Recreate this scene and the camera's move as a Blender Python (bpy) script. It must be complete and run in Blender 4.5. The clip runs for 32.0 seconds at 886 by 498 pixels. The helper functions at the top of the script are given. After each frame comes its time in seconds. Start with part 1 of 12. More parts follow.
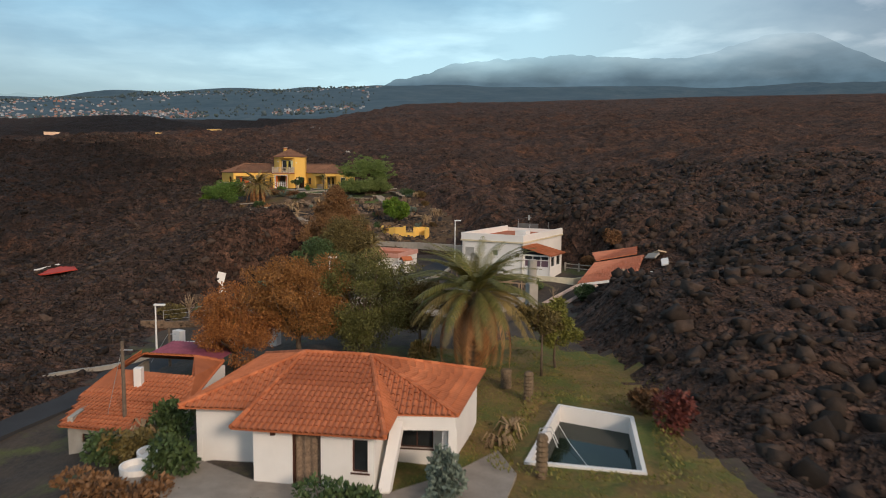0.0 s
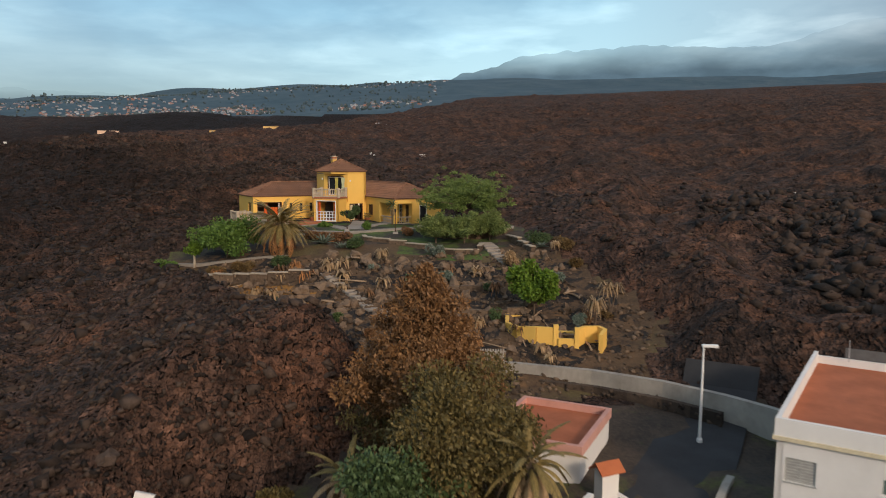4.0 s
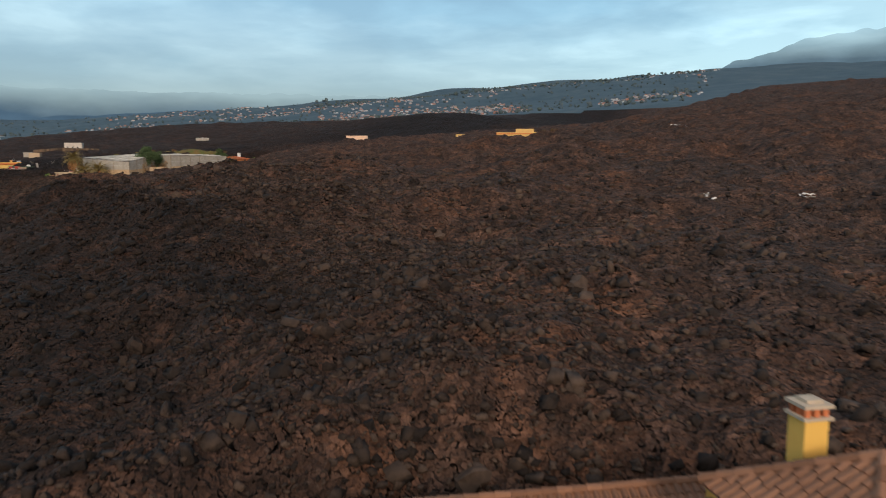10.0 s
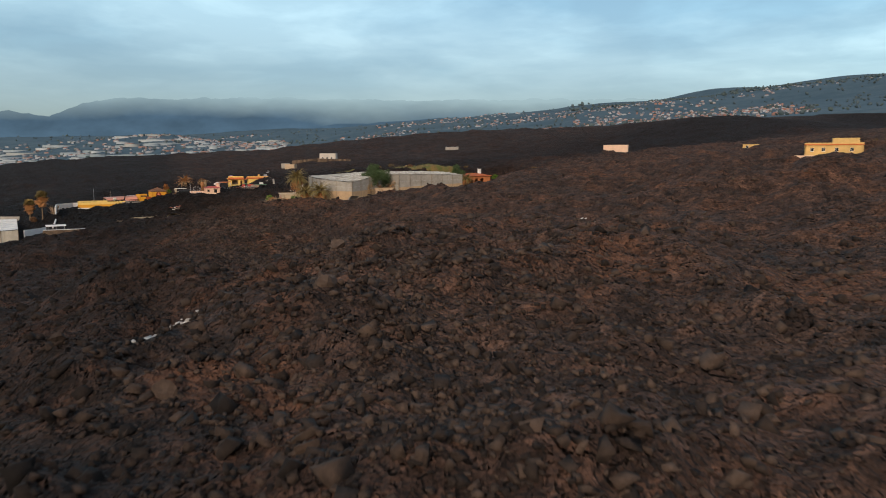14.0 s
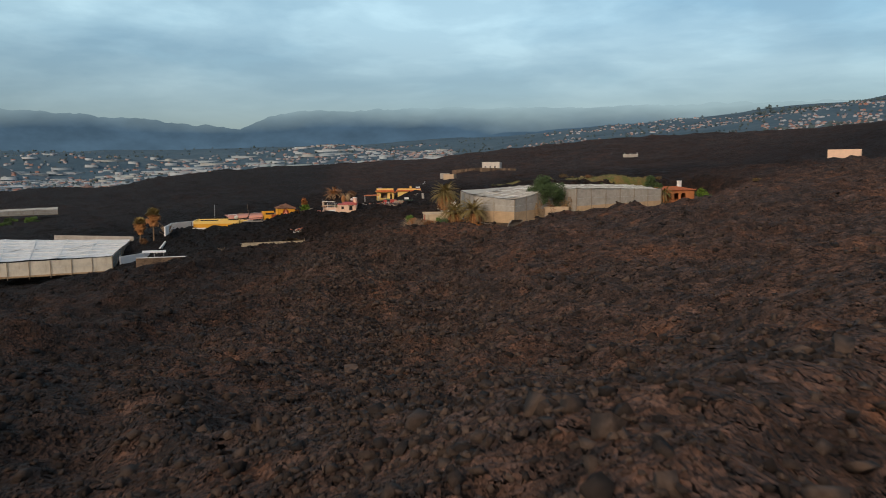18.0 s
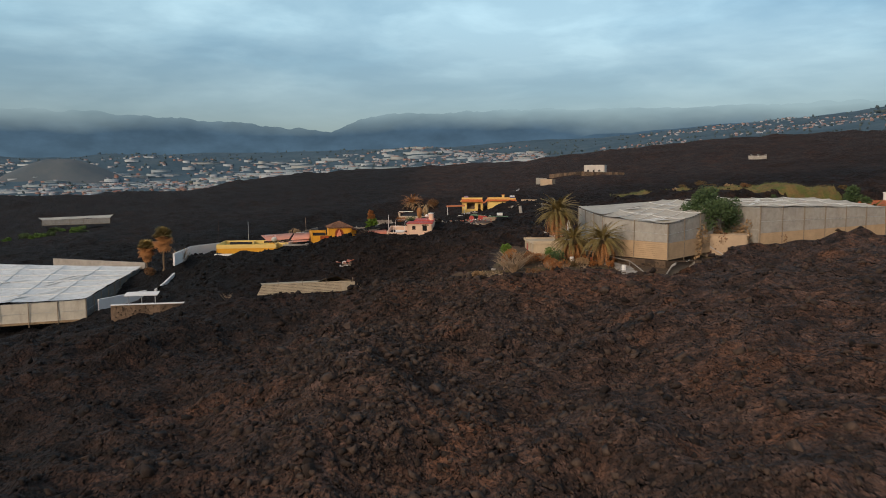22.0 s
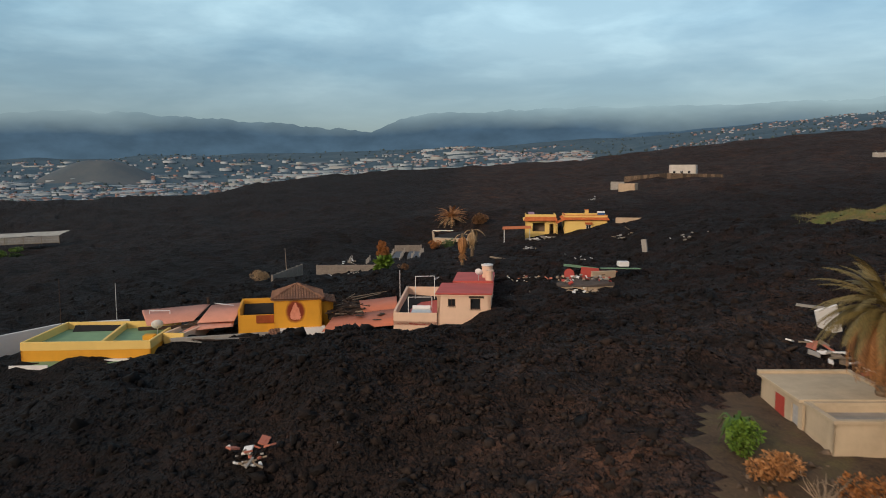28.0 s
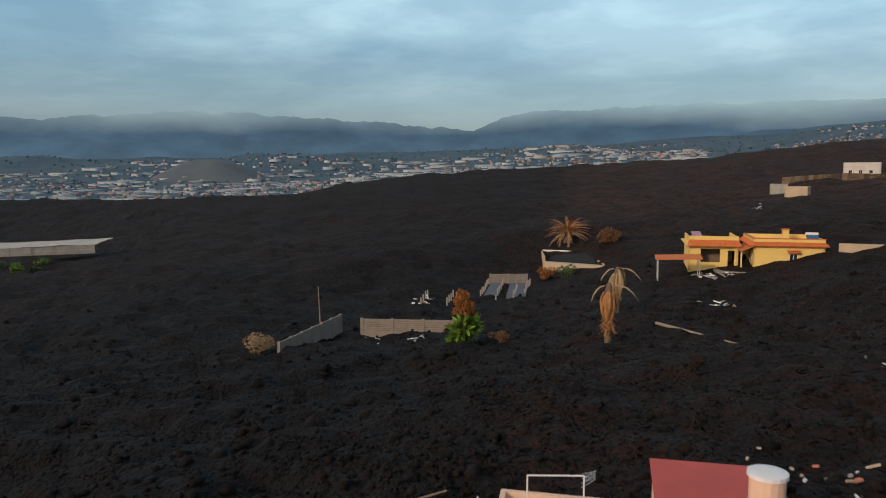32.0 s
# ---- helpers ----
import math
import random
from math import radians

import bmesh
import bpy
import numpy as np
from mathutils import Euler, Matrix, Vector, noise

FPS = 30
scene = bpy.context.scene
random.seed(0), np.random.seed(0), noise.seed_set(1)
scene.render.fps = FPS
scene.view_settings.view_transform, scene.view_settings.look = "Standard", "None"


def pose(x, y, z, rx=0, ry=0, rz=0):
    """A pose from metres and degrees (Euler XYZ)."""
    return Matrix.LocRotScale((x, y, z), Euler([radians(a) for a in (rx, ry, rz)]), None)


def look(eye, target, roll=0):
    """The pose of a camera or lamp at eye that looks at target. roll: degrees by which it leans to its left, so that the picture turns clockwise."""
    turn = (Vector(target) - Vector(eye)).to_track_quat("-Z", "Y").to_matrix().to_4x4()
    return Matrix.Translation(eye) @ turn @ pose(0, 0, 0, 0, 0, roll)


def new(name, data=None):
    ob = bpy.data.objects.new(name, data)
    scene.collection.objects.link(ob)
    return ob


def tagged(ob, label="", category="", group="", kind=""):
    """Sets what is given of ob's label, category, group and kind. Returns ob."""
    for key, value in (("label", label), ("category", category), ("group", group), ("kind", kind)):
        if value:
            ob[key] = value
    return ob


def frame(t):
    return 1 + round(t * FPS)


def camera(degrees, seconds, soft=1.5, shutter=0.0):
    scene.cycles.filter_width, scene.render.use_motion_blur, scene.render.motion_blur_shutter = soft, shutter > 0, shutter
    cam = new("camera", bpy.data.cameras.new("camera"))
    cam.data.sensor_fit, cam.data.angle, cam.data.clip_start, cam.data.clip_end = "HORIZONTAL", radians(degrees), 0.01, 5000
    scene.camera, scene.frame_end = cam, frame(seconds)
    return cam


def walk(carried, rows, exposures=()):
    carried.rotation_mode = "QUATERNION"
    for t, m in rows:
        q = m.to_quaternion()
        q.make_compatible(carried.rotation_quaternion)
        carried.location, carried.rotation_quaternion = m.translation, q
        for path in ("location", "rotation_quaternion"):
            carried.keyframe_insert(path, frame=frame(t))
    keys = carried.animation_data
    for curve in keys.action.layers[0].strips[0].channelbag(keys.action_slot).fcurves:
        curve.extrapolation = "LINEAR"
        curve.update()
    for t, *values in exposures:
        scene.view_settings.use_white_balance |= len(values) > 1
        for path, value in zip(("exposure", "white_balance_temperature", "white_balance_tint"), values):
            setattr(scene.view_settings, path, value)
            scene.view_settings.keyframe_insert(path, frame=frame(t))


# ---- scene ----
cam = camera(62.0, 32.0, soft=1.0, shutter=0.3)


def flight(x, y, z, yaw, pitch, roll):
    """Camera pose from its place, heading, tilt and lean."""
    return pose(x, y, z, 90, 0, yaw) @ pose(0, 0, 0, pitch) @ pose(0, 0, 0, 0, 0, roll)


# seconds, x, y, z, yaw, pitch, roll
PATH = [
    (0.0, 0.49, 0.28, 27.45, 0.33, -6.19, 0.56),
    (0.5, -0.69, 7.57, 27.52, 0.69, -6.18, 0.60),
    (1.0, -1.75, 14.24, 27.82, 1.06, -6.23, 0.55),
    (1.5, -2.65, 20.20, 28.10, 1.55, -6.30, 0.44),
    (2.0, -3.83, 27.02, 28.57, 2.37, -6.37, 0.40),
    (2.5, -4.89, 33.29, 29.16, 3.18, -6.47, 0.33),
    (3.0, -5.96, 39.04, 29.77, 3.80, -6.57, 0.29),
    (3.5, -7.33, 46.09, 30.22, 4.45, -6.61, 0.29),
    (5.5, -12.70, 71.86, 31.68, 8.87, -6.82, 0.15),
    (6.0, -14.18, 77.64, 32.22, 9.73, -6.90, 0.07),
    (6.5, -15.99, 84.42, 32.84, 10.56, -6.90, 0.13),
    (7.0, -17.75, 90.78, 33.46, 11.78, -6.95, 0.11),
    (7.5, -19.55, 96.45, 33.97, 13.33, -6.97, 0.07),
    (8.0, -21.85, 103.18, 34.60, 15.11, -7.01, -0.04),
    (8.5, -24.15, 109.48, 35.02, 16.57, -7.00, 0.02),
    (9.0, -26.41, 115.20, 35.42, 18.48, -7.00, -0.00),
    (9.5, -29.30, 122.02, 36.04, 21.51, -7.02, -0.07),
    (10.0, -32.17, 128.20, 36.71, 24.96, -6.98, -0.15),
    (10.5, -35.16, 133.95, 37.37, 27.95, -6.98, -0.18),
    (11.0, -38.63, 140.27, 38.01, 30.29, -6.92, -0.15),
    (11.5, -42.09, 146.05, 38.63, 32.87, -6.90, -0.15),
    (12.0, -45.34, 151.14, 39.20, 35.37, -6.90, -0.12),
    (12.5, -49.52, 157.07, 39.88, 38.17, -6.86, -0.00),
    (13.0, -53.37, 162.19, 40.48, 40.14, -6.81, 0.00),
    (13.5, -57.27, 166.97, 40.97, 42.05, -6.71, 0.03),
    (14.0, -61.87, 172.36, 41.46, 44.32, -6.64, -0.01),
    (14.5, -66.31, 177.19, 41.79, 46.61, -6.59, 0.03),
    (15.0, -70.61, 181.60, 42.10, 49.01, -6.58, -0.05),
    (15.5, -75.95, 186.62, 42.29, 51.42, -6.49, -0.13),
    (17.5, -96.83, 201.80, 42.01, 56.24, -6.00, -0.08),
    (18.0, -101.97, 205.47, 42.12, 57.16, -5.97, -0.19),
    (18.5, -107.99, 209.41, 42.22, 60.11, -5.90, -0.23),
    (19.0, -113.79, 213.06, 42.25, 62.42, -5.78, -0.22),
    (19.5, -119.06, 216.25, 42.41, 63.11, -5.81, -0.17),
    (20.0, -125.14, 219.43, 42.77, 63.47, -5.91, -0.09),
    (20.5, -130.94, 222.45, 43.01, 63.61, -5.92, -0.06),
    (21.0, -136.43, 225.22, 43.12, 63.66, -5.90, -0.05),
    (21.5, -142.03, 228.07, 43.12, 63.81, -5.87, -0.08),
    (22.0, -148.45, 231.05, 43.14, 63.99, -5.77, -0.11),
    (22.5, -154.55, 233.80, 43.11, 64.36, -5.67, -0.05),
    (23.0, -160.14, 236.36, 43.20, 64.78, -5.71, -0.08),
    (23.5, -166.68, 239.35, 43.31, 65.11, -5.66, -0.07),
    (24.0, -172.87, 242.11, 43.38, 65.30, -5.64, -0.11),
    (24.5, -178.52, 244.58, 43.42, 65.39, -5.66, -0.08),
    (25.0, -185.10, 247.44, 43.57, 65.40, -5.71, -0.04),
    (25.5, -190.97, 250.19, 43.62, 65.50, -5.71, -0.06),
    (27.5, -214.43, 260.59, 44.23, 66.54, -5.74, -0.26),
    (28.0, -220.77, 263.16, 44.30, 67.16, -5.75, -0.25),
    (28.5, -226.69, 265.69, 44.33, 68.79, -5.76, -0.18),
    (29.0, -232.41, 267.95, 44.29, 70.55, -5.83, -0.09),
    (29.5, -238.85, 270.61, 44.38, 71.98, -5.88, -0.12),
    (30.0, -245.02, 272.97, 44.40, 72.94, -5.90, -0.09),
    (30.5, -250.92, 275.01, 44.36, 73.41, -5.94, -0.03),
    (31.0, -257.76, 277.21, 44.31, 73.78, -5.92, 0.10),
    (31.5, -264.16, 279.31, 44.24, 74.23, -5.80, -0.03),
    (32.0, -269.61, 281.06, 44.38, 75.00, -5.79, -0.08),
]
walk(cam, [(t, flight(*row)) for t, *row in PATH], exposures=[(0.0, -0.02), (10.0, 0.0), (12.0, 0.08), (13.5, 0.06), (15.0, 0.0), (18.5, -0.12), (22.0, -0.12), (25.0, -0.16), (32.0, -0.14)])
# ---- end of walk ----
# ------------------------------------------------------------------ sky and sun
SUN_AZ, SUN_EL = -30.0, 22.0  # degrees: sun stands behind the start of the flight, low


def build_sky():
    w = bpy.data.worlds.new("overcast_sky")
    scene.world = w
    w.use_nodes = True
    nt = w.node_tree
    nt.nodes.clear()
    N, L = nt.nodes.new, nt.links.new
    out = N("ShaderNodeOutputWorld")
    sky = N("ShaderNodeTexSky")
    sky.sky_type = "NISHITA"
    sky.sun_disc = False
    sky.sun_elevation = radians(SUN_EL)
    sky.sun_rotation = radians(180 + SUN_AZ)
    bg_sky = N("ShaderNodeBackground")
    bg_sky.inputs[1].default_value = 0.05
    L(sky.outputs[0], bg_sky.inputs[0])
    tc = N("ShaderNodeTexCoord")
    sep = N("ShaderNodeSeparateXYZ")
    L(tc.outputs["Generated"], sep.inputs[0])

    def math_(op, a, b=None, clamp=False):
        n = N("ShaderNodeMath")
        n.operation, n.use_clamp = op, clamp
        for i, v in enumerate((a, b)):
            if v is None:
                continue
            if isinstance(v, (int, float)):
                n.inputs[i].default_value = v
            else:
                L(v, n.inputs[i])
        return n.outputs[0]

    # cloud layer: direction divided by height gives a flat cloud deck
    zz = math_("ADD", math_("ABSOLUTE", sep.outputs[2]), 0.11)
    comb = N("ShaderNodeCombineXYZ")
    L(math_("DIVIDE", sep.outputs[0], zz), comb.inputs[0])
    L(math_("DIVIDE", sep.outputs[1], zz), comb.inputs[1])

    def cloud(scale, detail, rough, seed):
        m = N("ShaderNodeMapping")
        m.inputs["Location"].default_value = (seed, seed * 0.7, 0)
        m.inputs["Scale"].default_value = (scale, scale, 1)
        L(comb.outputs[0], m.inputs[0])
        n = N("ShaderNodeTexNoise")
        n.inputs["Scale"].default_value = 1.0
        n.inputs["Detail"].default_value = detail
        n.inputs["Roughness"].default_value = rough
        n.inputs["Distortion"].default_value = 0.25
        L(m.outputs[0], n.inputs["Vector"])
        return n.outputs[0]

    def ramp(src, stops):
        r = N("ShaderNodeValToRGB")
        el = r.color_ramp.elements
        while len(el) < len(stops):
            el.new(0.5)
        for e, (p, c) in zip(el, stops):
            e.position, e.color = p, (*c, 1)
        L(src, r.inputs[0])
        return r.outputs[0]

    def mix(fac, a, b, kind="MIX"):
        n = N("ShaderNodeMix")
        n.data_type, n.blend_type = "RGBA", kind
        if isinstance(fac, (int, float)):
            n.inputs[0].default_value = fac
        else:
            L(fac, n.inputs[0])
        for i, v in ((6, a), (7, b)):
            if isinstance(v, tuple):
                n.inputs[i].default_value = (*v, 1)
            else:
                L(v, n.inputs[i])
        return n.outputs[2]

    up = sep.outputs[2]
    grade = ramp(up, SKY_GRADE)
    big = ramp(cloud(0.60, 7.0, 0.54, 3.1), [(0.42, (0.0, 0.0, 0.0)), (0.60, (1, 1, 1))])
    fine = ramp(cloud(1.9, 6.0, 0.52, 9.4), [(0.47, (0, 0, 0)), (0.64, (1, 1, 1))])
    lit = mix(big, (0.42, 0.61, 0.73), (1.06, 1.12, 1.13))
    col = mix(1.0, grade, lit, "MULTIPLY")
    col = mix(math_("MULTIPLY", fine, 0.9), col, mix(1.0, col, (1.46, 1.36, 1.30), "MULTIPLY"))
    # cloud deck that lies on the western mountains
    west = math_("MULTIPLY", math_("ADD", math_("MULTIPLY", sep.outputs[0], -2.2), -0.16, True), math_("SUBTRACT", 1.0, math_("MULTIPLY", up, 3.2), True), True)
    col = mix(math_("MULTIPLY", west, 0.62), col, mix(big, (0.27, 0.375, 0.445), (0.40, 0.50, 0.56)))
    low = math_("MULTIPLY", math_("ADD", math_("MULTIPLY", sep.outputs[0], -2.2), -0.10, True), math_("SUBTRACT", 1.5, math_("MULTIPLY", up, 8.0), True), True)
    col = mix(math_("MULTIPLY", low, 0.92), col, mix(big, (0.082, 0.160, 0.232), (0.122, 0.205, 0.275)))
    # cloud mass that hangs over the volcano
    east = math_("MULTIPLY", math_("ADD", math_("MULTIPLY", sep.outputs[0], 2.6), -0.30, True), math_("MULTIPLY", up, 9.0, True), True)
    col = mix(math_("MULTIPLY", east, 0.88), col, mix(fine, mix(big, (0.17, 0.20, 0.245), (0.34, 0.36, 0.40)), (0.60, 0.60, 0.62)))
    # warm light where the low sun stands behind the clouds
    glow = N("ShaderNodeVectorMath")
    glow.operation = "DOT_PRODUCT"
    L(tc.outputs["Generated"], glow.inputs[0])
    glow.inputs[1].default_value = Vector((math.sin(radians(-SUN_AZ)) * 0.9, -math.cos(radians(SUN_AZ)) * 0.9, 0.42))
    warm = math_("POWER", math_("MAXIMUM", glow.outputs["Value"], 0.0), 4.0)
    col = mix(warm, col, (1.3, 1.02, 0.78))
    bg = N("ShaderNodeBackground")
    bg.inputs[1].default_value = SKY_STRENGTH
    L(col, bg.inputs[0])
    add = N("ShaderNodeAddShader")
    L(bg_sky.outputs[0], add.inputs[0])
    L(bg.outputs[0], add.inputs[1])
    L(add.outputs[0], out.inputs[0])


SKY_STRENGTH = 0.73
SKY_GRADE = [
    (0.0, (0.27, 0.43, 0.57)),
    (0.05, (0.39, 0.57, 0.68)),
    (0.12, (0.46, 0.68, 0.76)),
    (0.26, (0.41, 0.63, 0.73)),
    (0.6, (0.42, 0.52, 0.60)),
    (1.0, (0.42, 0.47, 0.54)),
]
build_sky()
sun = new("sun", bpy.data.lights.new("sun", "SUN"))
sun.data.energy, sun.data.angle, sun.data.color = 1.95, radians(9), (1.0, 0.80, 0.62)
sun_from = Vector((math.sin(radians(-SUN_AZ)) * math.cos(radians(SUN_EL)), -math.cos(radians(SUN_AZ)) * math.cos(radians(SUN_EL)), math.sin(radians(SUN_EL))))
sun.matrix_world = look(sun_from * 500, (0, 0, 0))


# ------------------------------------------------------------------ materials
class Mat:
    """A small builder of node materials."""

    def __init__(self, name, rough=0.85, metal=0.0):
        self.m = bpy.data.materials.new(name)
        self.m.use_nodes = True
        self.t = self.m.node_tree
        self.b = self.t.nodes["Principled BSDF"]
        self.b.inputs["Roughness"].default_value = rough
        self.b.inputs["Metallic"].default_value = metal
        self.b.inputs["Specular IOR Level"].default_value = 0.3
        self.co = None

    def n(self, kind, **kw):
        node = self.t.nodes.new(kind)
        for k, v in kw.items():
            node.inputs[k].default_value = v
        return node

    def link(self, a, b):
        self.t.links.new(a, b)

    def space(self, kind="Object"):
        if kind == "World":
            return self.n("ShaderNodeNewGeometry").outputs["Position"]
        return self.n("ShaderNodeTexCoord").outputs[kind]

    def noise(self, scale, detail=5.0, rough=0.6, space="Object", stretch=None, distort=0.0):
        src = self.space(space)
        if stretch:
            mp = self.n("ShaderNodeMapping")
            mp.inputs["Scale"].default_value = stretch
            self.link(src, mp.inputs[0])
            src = mp.outputs[0]
        nd = self.n("ShaderNodeTexNoise", Scale=scale, Detail=detail, Roughness=rough, Distortion=distort)
        self.link(src, nd.inputs["Vector"])
        return nd.outputs[0]

    def voronoi(self, scale, feature="F1", space="Object", rnd=1.0):
        nd = self.n("ShaderNodeTexVoronoi", Scale=scale, Randomness=rnd)
        nd.feature = feature
        self.link(self.space(space), nd.inputs["Vector"])
        return nd

    def ramp(self, src, stops, ease="LINEAR"):
        r = self.n("ShaderNodeValToRGB")
        r.color_ramp.interpolation = ease
        el = r.color_ramp.elements
        while len(el) < len(stops):
            el.new(0.5)
        for e, (p, c) in zip(el, stops):
            c = (c, c, c) if isinstance(c, (int, float)) else c
            e.position, e.color = p, (*c, 1)
        self.link(src, r.inputs[0])
        return r.outputs[0]

    def mix(self, fac, a, b, kind="MIX"):
        nd = self.n("ShaderNodeMix")
        nd.data_type, nd.blend_type = "RGBA", kind
        for i, v in ((0, fac), (6, a), (7, b)):
            if isinstance(v, (int, float)):
                nd.inputs[i].default_value = v if i == 0 else (v, v, v, 1)
            elif isinstance(v, tuple):
                nd.inputs[i].default_value = (*v, 1)
            else:
                self.link(v, nd.inputs[i])
        return nd.outputs[2]

    def math(self, op, a, b=0.0):
        nd = self.n("ShaderNodeMath")
        nd.operation = op
        for i, v in enumerate((a, b)):
            if isinstance(v, (int, float)):
                nd.inputs[i].default_value = v
            else:
                self.link(v, nd.inputs[i])
        return nd.outputs[0]

    def random(self):
        return self.n("ShaderNodeObjectInfo").outputs["Random"]

    def island(self):
        return self.n("ShaderNodeNewGeometry").outputs["Random Per Island"]

    def color(self, src):
        if isinstance(src, tuple):
            self.b.inputs["Base Color"].default_value = (*src, 1)
        else:
            self.link(src, self.b.inputs["Base Color"])
        return self

    def rough(self, src):
        self.link(src, self.b.inputs["Roughness"])
        return self

    def bump(self, src, strength=0.4, distance=0.02):
        nd = self.n("ShaderNodeBump", Strength=strength, Distance=distance)
        self.link(src, nd.inputs["Height"])
        if self.co is not None:
            self.link(self.co, nd.inputs["Normal"])
        self.co = nd.outputs[0]
        self.link(self.co, self.b.inputs["Normal"])
        return self


def plain(name, rgb, rough=0.8, vary=0.18, scale=3.0, metal=0.0, dirt=0.0, grain=30.0, bump=0.15, space="Object", piece=0.0):
    """A coloured surface with blotches, fine grain and some dirt."""
    m = Mat(name, rough, metal)
    dark = tuple(c * (1 - vary) for c in rgb)
    light = tuple(min(1.0, c * (1 + vary * 0.7)) for c in rgb)
    c = m.ramp(m.noise(scale, 6, 0.65, space), [(0.3, dark), (0.7, light)])
    if dirt:
        d = m.ramp(m.noise(scale * 0.55, 8, 0.75, space, (1, 1, 0.35)), [(0.48, 0.0), (0.72, 1.0)])
        c = m.mix(m.math("MULTIPLY", d, dirt), c, (rgb[0] * 0.35 + 0.02, rgb[1] * 0.33 + 0.015, rgb[2] * 0.32 + 0.012))
    if piece:
        c = m.mix(1.0, c, m.ramp(m.random(), [(0.0, 1 - piece), (1.0, 1 + piece)]), "MULTIPLY")
    m.color(c)
    m.bump(m.noise(grain, 4, 0.6, space), bump, 0.02)
    return m.m


# ------------------------------------------------------------------ ground
def lattice(ix, iy, seed):
    h = (ix * 374761393 + iy * 668265263 + seed * 974634777) & 0xFFFFFFFF
    h = ((h ^ (h >> 13)) * 1274126177) & 0xFFFFFFFF
    return ((h ^ (h >> 16)) & 0xFFFF) / 65535.0


def smooth_noise(x, y, size, seed=0):
    """Value noise from -1 to 1 with cells of that size."""
    x, y = np.asarray(x, float) / size, np.asarray(y, float) / size
    ix, iy = np.floor(x).astype(np.int64), np.floor(y).astype(np.int64)
    fx, fy = x - ix, y - iy
    fx, fy = fx * fx * (3 - 2 * fx), fy * fy * (3 - 2 * fy)
    a, b = lattice(ix, iy, seed), lattice(ix + 1, iy, seed)
    c, d = lattice(ix, iy + 1, seed), lattice(ix + 1, iy + 1, seed)
    return 2 * ((a * (1 - fx) + b * fx) * (1 - fy) + (c * (1 - fx) + d * fx) * fy) - 1


def ease(v, a, b):
    v = np.clip((v - a) / (b - a), 0, 1)
    return v * v * (3 - 2 * v)


def inside(x, y, ring):
    """Signed distance to a polygon: positive inside."""
    x, y = np.asarray(x, float), np.asarray(y, float)
    best = np.full(x.shape, 1e9)
    odd = np.zeros(x.shape, bool)
    for (x0, y0), (x1, y1) in zip(ring, ring[1:] + ring[:1]):
        dx, dy = x1 - x0, y1 - y0
        t = np.clip(((x - x0) * dx + (y - y0) * dy) / (dx * dx + dy * dy), 0, 1)
        best = np.minimum(best, np.hypot(x - x0 - t * dx, y - y0 - t * dy))
        cut = (y0 > y) != (y1 > y)
        odd ^= cut & (x < (x1 - x0) * (y - y0) / ((y1 - y0) or 1e-9) + x0)
    return np.where(odd, best, -best)


# land that the lava left free
HILL = [(-46, 122), (-40, 117), (-33, 111), (-25, 104), (-18, 99), (-9, 96), (0, 99), (3, 106), (0, 115), (-5, 122), (-8, 134), (-12, 146), (-24, 152), (-40, 150), (-45.5, 146), (-43.5, 141), (-39.5, 135), (-38, 129.5), (-42.5, 126)]
LANE = [(-26, 30), (-23, 47), (-25, 60), (-27, 72), (-24, 86), (-16, 93), (-7, 97), (3, 99), (9, 97), (17, 88), (15, 76), (12, 66), (10, 56), (12, 40), (14, 25), (10, 5), (-20, 5), (-40, 12)]
FARM = [(-253.3, 306), (-253.5, 296), (-252.8, 291.2), (-245, 287), (-238.5, 282.9), (-241, 278), (-234, 276), (-226.5, 276.8), (-220, 279.5), (-215.5, 284.5), (-218.3, 296.5), (-222.8, 307.3), (-221.5, 323.1), (-220.5, 343.4), (-222.9, 364.2), (-233.8, 397.1), (-254.3, 397.5), (-257.6, 362.5), (-255.8, 338.9), (-261, 318)]
MEADOW = [(-294.3, 347.3), (-315.1, 366.2), (-308.6, 386), (-283.4, 392.3), (-254, 381.8), (-261.8, 362.9)]
ISLANDS = (HILL, LANE, FARM)


def slope(x, y):
    """The broad fall of the land, from the volcano down to the valley."""
    xe = np.where(x < -380, -380 + (x + 380) * 0.12, x)
    ye = y - 0.45 * np.maximum(0, y - 350) * ease(-x, 60, 140)
    return 12.4 + 0.0373 * xe + 0.1001 * ye


def mound(x, y, cx, cy, sx, sy, turn=0.0):
    c, s = math.cos(radians(turn)), math.sin(radians(turn))
    u, v = (x - cx) * c + (y - cy) * s, (y - cy) * c - (x - cx) * s
    return np.exp(-0.5 * ((u / sx) ** 2 + (v / sy) ** 2))


